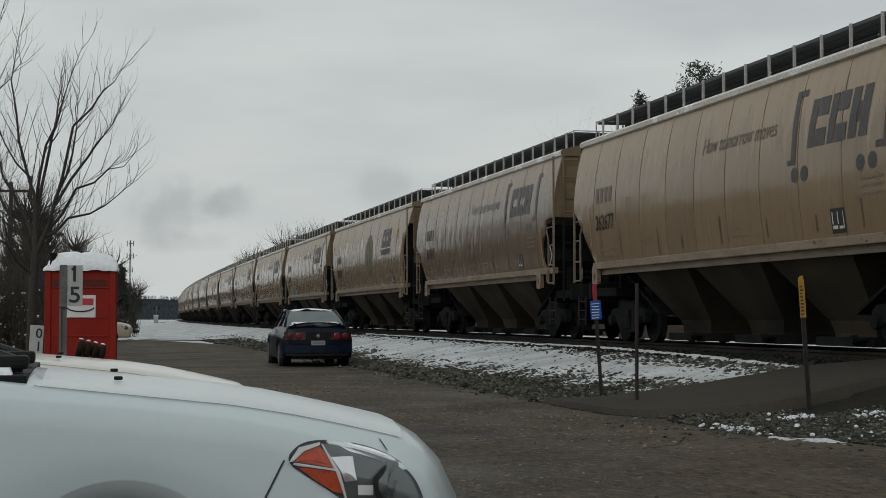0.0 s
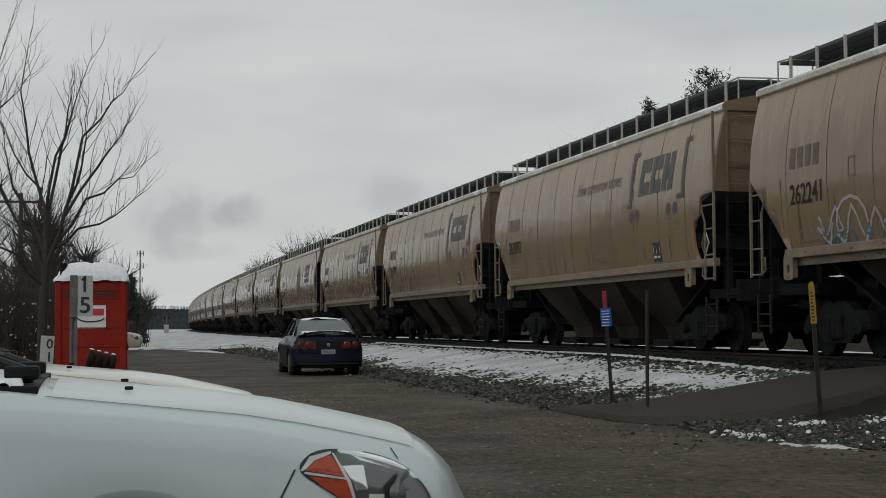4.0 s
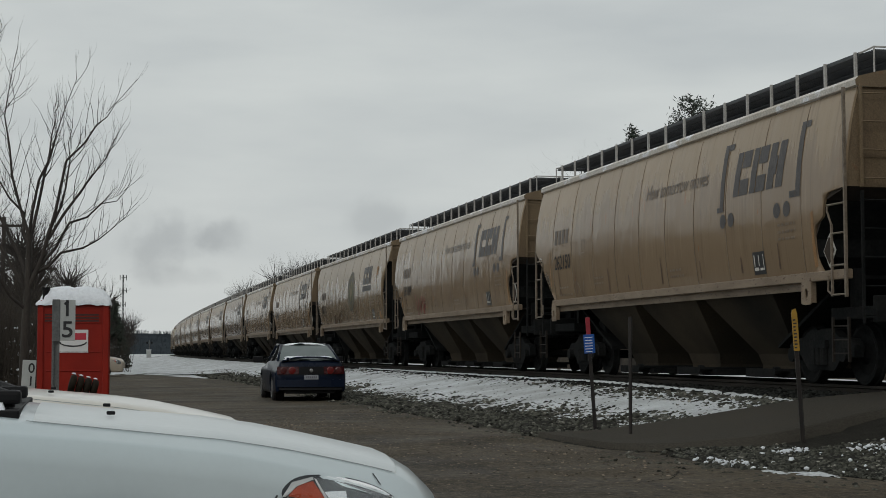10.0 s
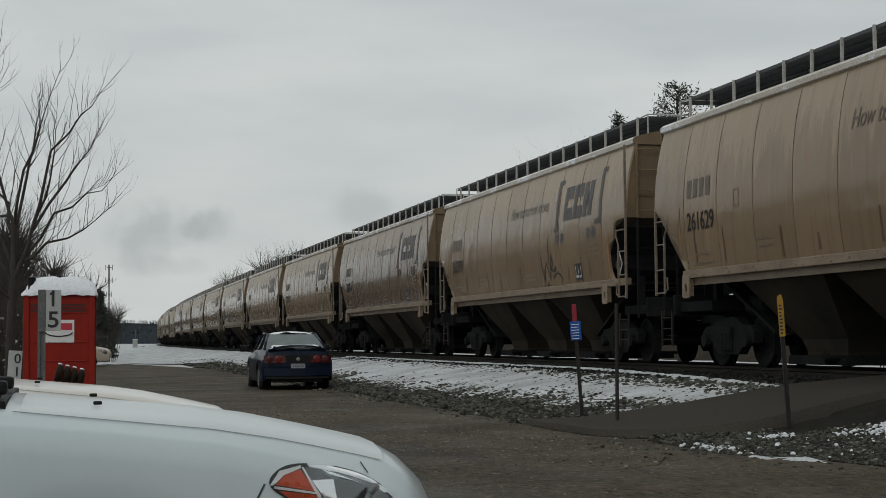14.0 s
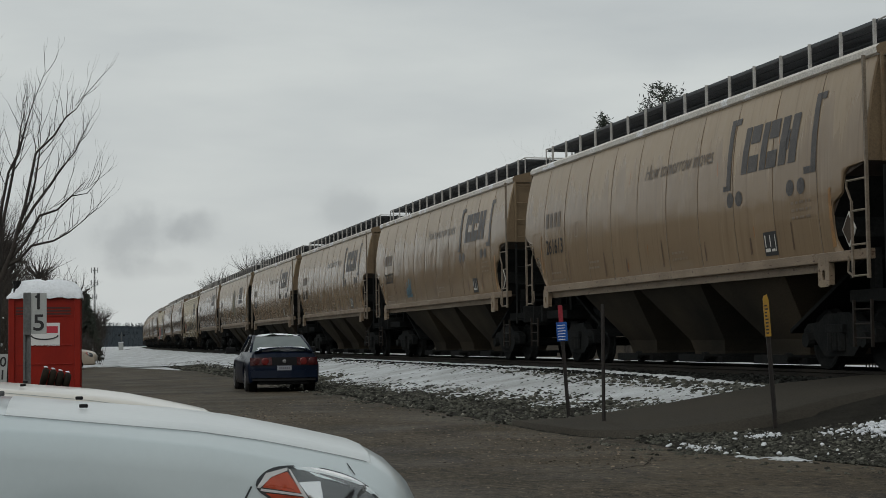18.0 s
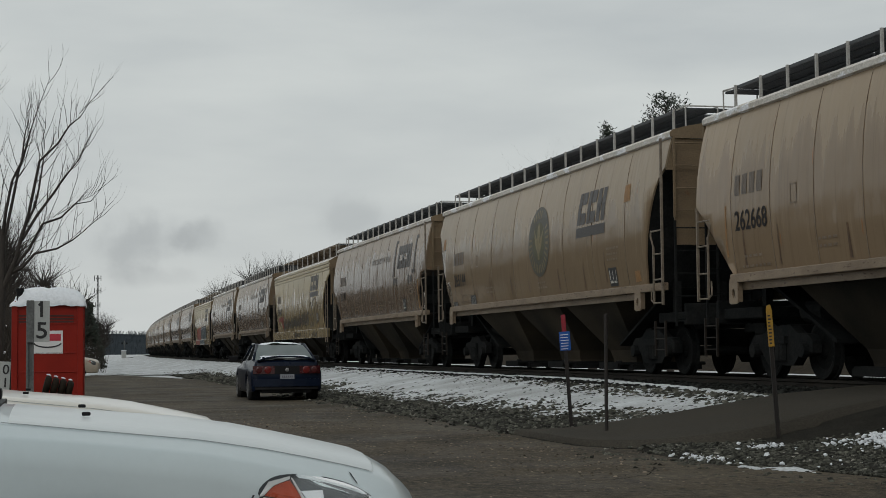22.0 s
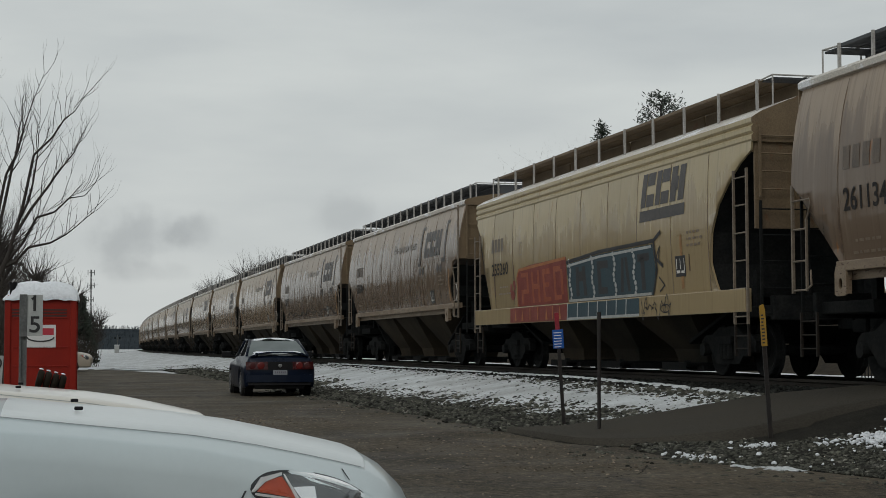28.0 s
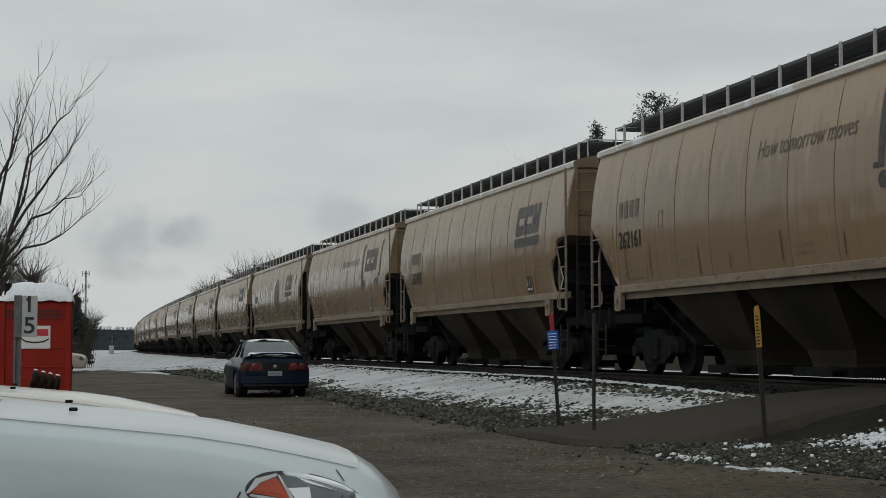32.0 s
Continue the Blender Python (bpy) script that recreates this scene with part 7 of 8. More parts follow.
def channel_post(bm, x, y, z0, z1, w=0.05):
    for dx0, dx1, dy0, dy1 in ((-w, -w * 0.55, 0, 0.006), (w * 0.55, w, 0, 0.006), (-w * 0.55, w * 0.55, 0.024, 0.03), (-w * 0.55, -w * 0.45, 0.0, 0.03), (w * 0.45, w * 0.55, 0.0, 0.03)):
        box(bm, x + dx0, x + dx1, y + dy0, y + dy1, z0, z1)


def number_sign():
    sg = thing("number_sign", "grey-white number sign on a galvanised channel post", "sign", m=pose(-0.165, 20.0, 0.0, 0, 0, -1))
    bm = bmesh.new()
    channel_post(bm, -0.10, 0.01, -0.3, 1.80, 0.045)
    part("post", bm, M["grey_post"], sg)
    bm = bmesh.new()
    box(bm, -0.135, 0.125, -0.008, 0.0, 1.335, 1.82, 0.003)
    pl = part("sign_face", bm, M["sign_white"], sg, "dull white sign face")
    bm = bmesh.new()
    box(bm, -0.142, -0.055, -0.02, -0.009, 1.325, 1.825, 0.004)
    part("side_strip", bm, M["grey_post"], sg)
    digit(sg, "1", 0.27, 0.03, -0.011, 1.71, M["sign_black"])
    digit(sg, "5", 0.27, 0.035, -0.011, 1.46, M["sign_black"], 1.1)
    bm = bmesh.new()
    box(bm, -0.034, 0.0, -0.002, 0.002, -0.014, 0.014)
    bmesh.ops.rotate(bm, cent=(0, 0, 0), matrix=Matrix.Rotation(radians(-32), 3, "Y"), verts=bm.verts)
    bmesh.ops.translate(bm, vec=(0.024, -0.011, 1.785), verts=bm.verts)
    part("digit_flag", bm, M["sign_black"], sg)


number_sign()


def leaning_board():
    sg = thing("number_board", "small white number board leaning by the tree", "sign", m=pose(-0.66, 21.5, 0.0, 0, 3, 0))
    bm = bmesh.new()
    box(bm, -0.085, 0.085, -0.012, 0.012, 0.55, 1.10, 0.004)
    part("board", bm, M["sign_white"], sg)
    bm = bmesh.new()
    box(bm, -0.025, 0.025, 0.012, 0.05, -0.2, 1.0)
    part("stake", bm, M["grey_post"], sg)
    digit(sg, "0", 0.17, 0.03, -0.016, 0.995, M["sign_black"])
    digit(sg, "1", 0.17, 0.03, -0.016, 0.83, M["sign_black"])


leaning_board()


def pipe_fitting():
    """Dark ribbed standpipe head with snow on its crests."""
    th = thing("ribbed_standpipe", "dark ribbed standpipe head dusted with snow", "pipe fitting", m=pose(-0.16, 18.0, 0, 0, 14, 4))
    bm = bmesh.new()
    rod(bm, (0, 0, -0.1), (0.0, 0, 0.80), 0.05, 12)
    part("pipe", bm, M["trim"], th)
    for k in range(4):
        bm = bmesh.new()
        x = -0.11 + k * 0.078
        lathe(bm, [(0.03, -0.036), (0.09, -0.032), (0.105, 0.0), (0.09, 0.032), (0.03, 0.036)], "X", 18, (x, 0, 0.86))
        part("rib", bm, M["pipe_brown"], th, smooth=True)
        bm = bmesh.new()
        lathe(bm, [(0.005, 0.011), (0.02, 0.006), (0.026, 0.0), (0.02, -0.006)], "Z", 10, (x - 0.01, 0, 0.968))
        part("snow_dab", bm, M["rock_snow"], th)


pipe_fitting()


def marker_post(name, label, x, y, z, height, lean, mat, extra):
    th = thing(name, label, "marker post", "marker posts by the crossing", m=pose(x, y, z, 0, lean, -16))
    bm = bmesh.new()
    if extra == "pipe":
        rod(bm, (0, 0, -0.3), (0, 0, height), 0.024, 10)
        part("post", bm, M["post_dark"], th)
        bm = bmesh.new()
        rod(bm, (0, 0, height - 0.36), (0, 0, height - 0.02), 0.026, 10)
        part("collar", bm, M["post_dark"], th)
        return
    box(bm, -0.026, 0.026, -0.012, 0.012, -0.3, height - 0.42, 0.004)
    box(bm, -0.025, -0.018, -0.03, 0.012, -0.3, height - 0.45)
    box(bm, 0.018, 0.025, -0.03, 0.012, -0.3, height - 0.45)
    part("post", bm, M["post_dark"], th)
    if extra == "yellow":
        bm = bmesh.new()
        vs = [(-0.033, height - 0.49), (0.033, height - 0.49), (0.033, height - 0.07), (0.018, height), (-0.022, height - 0.015), (-0.033, height - 0.05)]
        a = [bm.verts.new((px, -0.034, pz)) for px, pz in vs]
        b = [bm.verts.new((px, -0.014, pz)) for px, pz in vs]
        bm.faces.new(a)
        bm.faces.new(b[::-1])
        for k in range(len(vs)):
            bm.faces.new((a[k], b[k], b[(k + 1) % len(vs)], a[(k + 1) % len(vs)]))
        bmesh.ops.recalc_face_normals(bm, faces=bm.faces)
        fl = part("warning_plate", bm, M["sign_yellow"], th, "faded yellow warning plate")
        rng = random.Random(3)
        for k in range(9):
            z0 = height - 0.46 + k * 0.04
            bm = bmesh.new()
            box(bm, -0.022, -0.022 + rng.uniform(0.025, 0.043), -0.0365, -0.034, z0, z0 + 0.018)
            part("text_bar", bm, M["sign_black"], fl)
    else:
        bm = bmesh.new()
        box(bm, -0.032, 0.032, -0.016, 0.016, height - 0.42, height, 0.008)
        part("marker_sleeve", bm, M["sign_red"], th, "faded red marker sleeve")
        bm = bmesh.new()
        box(bm, -0.078, 0.078, -0.030, -0.018, height - 0.51, height - 0.24, 0.01)
        fl = part("notice_plate", bm, M["sign_blue"], th, "blue notice plate with white bars")
        rng = random.Random(5)
        for k in range(6):
            z0 = height - 0.49 + k * 0.04
            bm = bmesh.new()
            box(bm, -0.06, -0.06 + rng.uniform(0.07, 0.115), -0.0325, -0.030, z0, z0 + 0.010)
            part("text_bar", bm, M["label_white"], fl)


marker_post("notice_marker", "slim dark post with a red sleeve and blue notice plate", 7.14, 22.24, 0.06, 1.62, -3.6, None, "blue")
marker_post("bare_post", "bare dark steel post with a sleeved top", 7.06, 20.5, 0.05, 1.60, 0.4, None, "pipe")
marker_post("warning_marker", "slim dark post with a faded yellow warning plate", 8.2, 17.72, 0.17, 1.52, -3.2, None, "yellow")


# ---- stones and snow along the track ----
def ico():
    bm = bmesh.new()
    bmesh.ops.create_icosphere(bm, subdivisions=1, radius=1.0)
    v = np.array([tuple(x.co) for x in bm.verts])
    bm.faces.ensure_lookup_table()
    f = np.array([[x.index for x in face.verts] for face in bm.faces])
    bm.free()
    return v, f


ICO_V, ICO_F = ico()


def stones(name, places, sizes, rng, flat=0.6):
    """Broken stones at the given places, each turned and dented in its own way."""
    n = len(places)
    v = np.repeat(ICO_V[None], n, 0)
    v = v * (1 + rng.uniform(-0.32, 0.32, (n, len(ICO_V), 1)))
    v = v * np.stack([rng.uniform(0.75, 1.35, n), rng.uniform(0.75, 1.35, n), rng.uniform(0.5, 0.9, n)], 1)[:, None, :]
    a = rng.uniform(0, math.tau, n)
    b = rng.uniform(-0.6, 0.6, n)
    ca, sa, cb, sb = np.cos(a)[:, None], np.sin(a)[:, None], np.cos(b)[:, None], np.sin(b)[:, None]
    x, y, z = v[..., 0], v[..., 1], v[..., 2]
    y, z = y * cb - z * sb, y * sb + z * cb
    x, y = x * ca - y * sa, x * sa + y * ca
    v = np.stack([x, y, z], -1) * np.asarray(sizes)[:, None, None] + np.asarray(places)[:, None, :]
    f = (ICO_F[None] + (np.arange(n) * len(ICO_V))[:, None, None]).reshape(-1, 3)
    return tri_mesh(name, v.reshape(-1, 3), f)


def island_tint(m):
    """Gives each joined stone its own shade."""
    nt = m.node_tree
    b = nt.nodes["Principled BSDF"]
    src = b.inputs["Base Color"].links[0].from_socket
    geo = nt.nodes.new("ShaderNodeNewGeometry")
    mr = nt.nodes.new("ShaderNodeMapRange")
    mr.inputs["To Min"].default_value, mr.inputs["To Max"].default_value = 0.25, 2.7
    nt.links.new(geo.outputs["Random Per Island"], mr.inputs["Value"])
    sc = nt.nodes.new("ShaderNodeVectorMath")
    sc.operation = "SCALE"
    nt.links.new(src, sc.inputs[0])
    nt.links.new(mr.outputs[0], sc.inputs[3])
    nt.links.new(sc.outputs[0], b.inputs["Base Color"])


M["grit"] = surf("loose_brown_grit", (0.075, 0.060, 0.046), (0.12, 0.098, 0.076), 7, 0.9, spec=0.15)
island_tint(M["grit"])
island_tint(M["stone"])
# Darker copy of the ballast stone: the shadow band along rail and tie ends.
M["shaded_stone"] = surf("shadow_dark_ballast_stone", (0.008, 0.0088, 0.008), (0.015, 0.0155, 0.014), 7, 0.8, spec=0.06)
island_tint(M["shaded_stone"])

def off_ramp(x, y):
    return x < 6.25 or not (RAMP_NEAR(x) < y < RAMP_FAR(x))


def stone_field(name, label, box_, count, size, seed, keep=lambda x, y: True, mat="stone"):
    rng = np.random.RandomState(seed)
    pts, sz = [], []
    x0, x1, y0, y1 = box_
    while len(pts) < count:
        x, y = rng.uniform(x0, x1), y0 + (y1 - y0) * rng.uniform(0, 1) ** (1.7 if y1 > 60 else 1.0)
        if off_ramp(x, y) and keep(x, y):
            s = size[0] + (size[1] - size[0]) * rng.uniform(0, 1) ** 2
            pts.append((x + bend(y), y, ground_z(x + bend(y), y) + s * rng.uniform(-0.1, 0.5)))
            sz.append(s)
    me = stones(name, pts, sz, rng)
    return tagged(part_mesh(name, me, M[mat]), label, "gravel", kind="stuff")


def past_edge(x, y):
    e = lot_edge(y)
    return x > e + 0.1 or (x > e - 0.5 and noise.noise((x * 1.3, y * 1.3, 2)) > 0.15) or (x > e - 1.1 and noise.noise((x * 9.0, y * 9.0, 4)) > 0.42)


stone_field("track_gravel", "grey-brown broken stones between the lot and the snow", (5.8, 8.7, 21.5, 46.0), 14000, (0.012, 0.042), 4, past_edge)
stone_field("far_gravel", "grey-brown broken stones further along the lot", (6.0, 8.4, 46.0, 95.0), 3500, (0.03, 0.08), 5)
stone_field("ballast_stones", "grey ballast stones of the track shoulder", (8.0, 10.05, 21.4, 70.0), 11000, (0.018, 0.055), 6)
# These stones carry the rail's shadow band in their colour.
stone_field("oily_ballast", "ballast stones beside the rail, coloured shadow-dark", (10.05, 11.35, 21.4, 70.0), 7000, (0.018, 0.050), 16, mat="shaded_stone")
stone_field("lot_grit", "loose brown grit lying on the lot", (0.8, 6.15, 8.5, 34.0), 17000, (0.006, 0.020), 8, mat="grit")
stone_field("corner_gravel", "grey stones at the corner of the crossing", (5.4, 10.8, 10.5, 19.5), 36000, (0.007, 0.029), 7, lambda x, y: past_edge(x, y) and y < 18.6 and (y < 17.3 or x < 8.0))


def snow_sheet(name, label, x0, x1, y0, y1, step, cover, thick=0.07, grow=1.0, lift=0.0, freq=1.3, fill=None):
    """Snow lying over the stones: thick where the noise is high, gone where it is low."""
    ys, y, s = [], y0, step
    while y < y1:
        ys.append(y)
        y += s
        s *= grow
    xs = list(np.arange(x0, x1 + 1e-6, step))
    verts, ids, faces = [], {}, []
    for j, yy in enumerate(ys):
        for i, x in enumerate(xs):
            if not off_ramp(x, yy) and name != "ramp_snow":
                continue
            f = cover(x, yy)
            t = f + 0.42 * noise.noise((x * freq, yy * freq, 1.7)) + 0.34 * noise.noise((x * freq * 4.2, yy * freq * 4.2, 5.1)) + 0.2 * noise.noise((x * 14, yy * 14, 2.2))
            if t < -0.25:
                continue
            ids[i, j] = len(verts)
            verts.append((x + bend(yy), yy, ground_z(x + bend(yy), yy) + lift + thick * max(-0.6, min(1.0, t))))
    for j in range(len(ys) - 1):
        for i in range(len(xs) - 1):
            k = [(i, j), (i + 1, j), (i + 1, j + 1), (i, j + 1)]
            if all(c in ids for c in k):
                faces.append([ids[c] for c in k])
    return tagged(part_mesh(name, data(name, verts, faces), M["old_snow"], smooth=True), label, "snow", kind="structure")


def strip_cover(x, y):
    """Full in the middle of the strip, fading to its edges."""
    far = max(0.0, min(1.0, (y - 27.0) / 9.0))
    return min(1.0, (x - 7.95 + 0.4 * far) * 0.9, (10.22 - 0.42 * (1 - far) - x) * 1.1) * 0.80 + 0.20 + 0.02 * far


snow_sheet("snow_strip", "strip of old snow on the track's stone shoulder", 7.2, 11.0, 21.2, 60.0, 0.065, strip_cover, 0.054)
snow_sheet("snow_line", "thin line of snow along the ends of the ties", 9.5, 10.92, 20.6, 62.0, 0.05, lambda x, y: 1.0 - abs(x - 10.50 + 0.068 * max(0.0, 31.0 - y)) * 15.0, 0.05, 1.004, 0.015)
snow_sheet("snow_strip_far", "strip of old snow along the track towards the bend", 7.3, 11.0, 60.0, 330.0, 0.2, strip_cover, 0.08, 1.012)
CORNER_SNOW = ((6.66, 15.05, 0.15, 0.45, 1.2), (6.95, 14.65, 0.15, 0.5, 1.25))
snow_sheet("snow_corner", "thin flat snow at the edge of the corner stones", 6.3, 8.0, 13.2, 16.4, 0.045,
           lambda x, y: -0.86 + sum(h * math.exp(-((x - px) / rx) ** 2 - ((y - py) / ry) ** 2) for px, py, rx, ry, h in CORNER_SNOW), 0.045, freq=5.5, lift=0.012)


def corner_clots():
    """Clots of snow caught on and between the corner stones, in loose groups."""
    nr = np.random.RandomState(23)
    pts, sizes = [], []
    for x, y, rx, ry, n, big in ((6.70, 16.3, 0.10, 0.35, 60, 1), (7.80, 17.1, 0.12, 0.20, 60, 1), (9.05, 16.25, 0.30, 0.36, 620, 1.25), (9.55, 15.85, 0.30, 0.5, 620, 1.25), (7.3, 15.2, 0.22, 0.6, 12, 1), (8.4, 15.6, 0.5, 0.7, 22, 1)):
        for _ in range(n):
            px, py = nr.normal(x, rx), nr.normal(y, ry)
            if px > lot_edge(py) and off_ramp(px, py):
                pts.append((px, py, ground_z(px, py) + nr.uniform(0.012, 0.032) * big ** 0.5))
                sizes.append(big * (0.007 + 0.024 * nr.uniform(0, 1) ** 2))
    return tagged(part_mesh("snow_clots", stones("snow_clots", pts, np.array(sizes), nr), M["rock_snow"]), "clots of snow caught on the corner stones", "snow", kind="stuff")


corner_clots()
snow_sheet("snow_field", "snow field past the far end of the lot", -9.0, 8.0, 84.0, 330.0, 0.3,
           lambda x, y: min(0.27, (y - 90) * 0.08) if x < 6.2 else 0.30, 0.09, 1.015, 0.03, 0.7)


# ---- trees, brush and distance ----
def branch_mesh(segments, name, sides=5):
    """Tapered tubes: (a, b, ra, rb) each, as one mesh."""
    verts, tris = [], []
    for a, b, ra, rb in segments:
        d = Vector(b) - Vector(a)
        if d.length < 1e-4:
            continue
        u = d.orthogonal().normalized()
        w = d.normalized().cross(u)
        base = len(verts)
        n = sides if ra > 0.012 else 3
        for p, r in ((a, ra), (b, rb)):
            for k in range(n):
                t = k * math.tau / n
                verts.append(Vector(p) + u * (r * math.cos(t)) + w * (r * math.sin(t)))
        for k in range(n):
            k2 = (k + 1) % n
            tris += [(base + k, base + k2, base + n + k2), (base + k, base + n + k2, base + n + k)]
    return tri_mesh(name, [tuple(v) for v in verts], tris)


def twigs(rng, a, d, length, r, depth, out, spread_=0.5, up=0.25, kids=(2, 4)):
    """A limb that wanders upward and forks."""
    p, d = Vector(a), Vector(d).normalized()
    steps = max(2, int(4 - depth * 0.3))
    for i in range(steps):
        q = p + d * (length / steps)
        r2 = r * (0.86 if i < steps - 1 else 0.7)
        out.append((p, q, r, r2))
        if depth > 0 and i > 0:
            for _ in range(rng.randint(*kids) // 2 + (1 if i == steps - 1 else 0)):
                nd = (d + Vector((rng.uniform(-1, 1), rng.uniform(-1, 1), rng.uniform(-0.4, 0.9))) * spread_).normalized()
                twigs(rng, q, nd, length * rng.uniform(0.45, 0.75), r2 * 0.6, depth - 1, out, spread_, up, kids)
        p, r = q, r2
        d = (d + Vector((rng.uniform(-0.25, 0.25), rng.uniform(-0.25, 0.25), rng.uniform(-0.05, up)))).normalized()


def lot_tree():
    """Bare young tree by the toilet cabin: two stems, long rising limbs."""
    rng = random.Random(12)
    tree = thing("bare_tree", "bare young tree with long rising twigs by the toilet cabin", "tree", m=pose(-0.87, 27.0, 0))
    trunk = [((0.0, 0, -0.2), (0.02, 0, 0.8), 0.085, 0.078), ((0.02, 0, 0.8), (0.04, 0, 1.6), 0.078, 0.07), ((0.04, 0, 1.6), (0.07, 0, 2.2), 0.07, 0.062),
             ((0.07, 0, 2.2), (0.08, 0.02, 3.1), 0.055, 0.045), ((0.07, 0, 2.2), (0.33, -0.1, 2.8), 0.042, 0.036)]
    part_mesh("trunk", branch_mesh(trunk, "trunk", 8), M["bark"], tree, smooth=True)
    limbs = [[(0.08, 0.02, 3.1), (-0.23, 0.2, 4.1), (-0.38, 0.3, 5.1), (-0.22, 0.4, 6.1)], [(0.08, 0.02, 3.1), (0.25, -0.2, 4.0), (0.55, -0.4, 4.75), (0.88, -0.6, 5.6)],
             [(0.33, -0.1, 2.8), (0.63, 0.2, 3.6), (0.78, 0.3, 4.4), (0.82, 0.4, 5.0)], [(0.33, -0.1, 2.8), (0.72, -0.4, 4.3), (1.25, -0.5, 4.9), (1.58, -0.6, 5.25)],
             [(0.22, 0, 2.55), (0.78, 0.3, 3.35), (1.35, 0.5, 3.7), (1.80, 0.6, 3.95)], [(0.20, 0, 2.5), (0.65, -0.3, 2.82), (1.28, -0.5, 3.02), (1.76, -0.6, 3.4)],
             [(0.42, 0, 3.05), (1.0, 0.3, 3.9), (1.3, 0.4, 4.3), (1.55, 0.5, 4.7)], [(0.08, 0, 3.0), (-0.02, 0.2, 3.5), (-0.5, 0.5, 4.1), (-0.9, 0.7, 4.9)],
             [(0.06, 0, 1.9), (-0.4, -0.3, 2.4), (-0.9, -0.5, 2.7), (-1.3, -0.7, 3.2)], [(0.08, 0, 2.9), (0.35, 0.2, 4.2), (0.45, 0.3, 4.8), (0.5, 0.3, 5.3)], [(0.07, 0, 2.4), (-0.3, 0.3, 3.2), (-0.6, 0.5, 3.9), (-0.7, 0.6, 4.6)], [(0.05, 0, 2.2), (-0.95, 0.3, 3.9), (-0.85, 0.3, 5.3), (-0.45, 0.3, 6.6)], [(-0.6, 0.2, 3.3), (-1.1, 0.1, 4.5), (-0.6, 0.0, 4.9), (-0.2, -0.1, 5.35)]]
    for limb in limbs:
        segs = []
        limb = [(x * 0.90, y, z * 0.985) for x, y, z in limb]
        rad = [0.032, 0.021, 0.012, 0.004]
        if limb[0][2] > 2.95:
            rad[0] = 0.030
        for i in range(3):
            a, b = Vector(limb[i]), Vector(limb[i + 1])
            mid = (a + b) / 2 + Vector((rng.uniform(-0.06, 0.06), rng.uniform(-0.06, 0.06), rng.uniform(-0.09, 0.02)))
            rm = (rad[i] + rad[i + 1]) / 2
            segs += [(a, mid, rad[i], rm), (mid, b, rm, rad[i + 1])]
            for f in (0.15, 0.3, 0.45, 0.6, 0.75, 0.9, 1.0):
                if i == 0 and f < 0.5:
                    continue
                p = a.lerp(b, f)
                d = ((b - a).normalized() + Vector((rng.uniform(-0.9, 0.9), rng.uniform(-0.7, 0.7), rng.uniform(0.0, 0.9)))).normalized()
                twigs(rng, p, d, rng.uniform(0.15, 0.80) * (1.1 - 0.15 * i), 0.0075 - 0.0012 * i, 1, segs, 0.55, 0.45, (1, 2))
        part_mesh("limb", branch_mesh(segs, "limb"), M["twig"], tree)


lot_tree()


def bare_tree(seed, h, thick=1.0, limbs=4, reach=(0.2, 0.34)):
    """A bare woodland tree: trunk and a wide twig crown."""
    rng = random.Random(seed)
    tree = thing("bare_tree", "bare grey woodland tree behind the brush", "tree", "bare trees at the wood's edge")
    segs, p, r = [], Vector((0, 0, -0.3)), h * 0.014 * thick
    d = Vector((rng.uniform(-0.1, 0.1), rng.uniform(-0.1, 0.1), 1))
    crown = []
    n = 7
    for i in range(n):
        q = p + d.normalized() * (h * 0.8 / n)
        segs.append((p, q, r, r * 0.85))
        if i >= 2:
            for _ in range(limbs):
                nd = Vector((rng.uniform(-1, 1), rng.uniform(-1, 1), rng.uniform(0.3, 1.1)))
                twigs(rng, q, nd, h * rng.uniform(*reach), r * 0.45, 3, crown, 0.62, 0.3, (1, 3))
        p, r = q, r * 0.85
        d += Vector((rng.uniform(-0.2, 0.2), rng.uniform(-0.2, 0.2), 0))
    part_mesh("trunk", branch_mesh(segs, "trunk", 7), M["bark"], tree, smooth=True)
    part_mesh("crown", branch_mesh(crown, "crown"), M["twig"], tree)
    return tree


WOOD = [bare_tree(21, 7.0), bare_tree(22, 9.0), bare_tree(23, 8.0), bare_tree(24, 8.5, 3.0, 20, (0.11, 0.20))]
rng = random.Random(77)
spots = [(-2.2, 46, 0.55), (-3.4, 50, 0.62), (-1.6, 54, 0.5), (-4.8, 52, 0.7), (-2.8, 60, 0.7), (-6.0, 50, 0.7), (-4.2, 58, 1.0), (-6.0, 64, 0.9), (-2.6, 70, 0.8), (-8.5, 60, 1.1), (-5.2, 78, 1.05), (-9.5, 74, 1.0), (-3.4, 88, 1.0), (-1.2, 92, 0.72), (-7.0, 92, 1.2), (-11, 86, 1.1), (0.6, 112, 0.7), (-4.5, 108, 1.2), (-12, 100, 1.2),
         (3.6, 150, 0.55), (4.6, 165, 0.6), (1.5, 150, 0.7), (5.4, 190, 0.6), (-2.0, 140, 1.1), (-8, 130, 1.4), (6.2, 215, 0.62), (2.5, 200, 0.9),
         (25.2, 195, 1.30), (25.8, 197, 1.42), (26.5, 194, 1.40), (27.1, 198, 1.44), (27.6, 196, 1.36), (28.2, 199, 1.40), (20.6, 197, 1.12), (21.3, 200, 1.16), (23.0, 64, 0.97), (22.4, 62, 0.92), (24.0, 72, 1.02), (21.6, 64, 0.89), (24.4, 82, 1.06)]
placed = set()
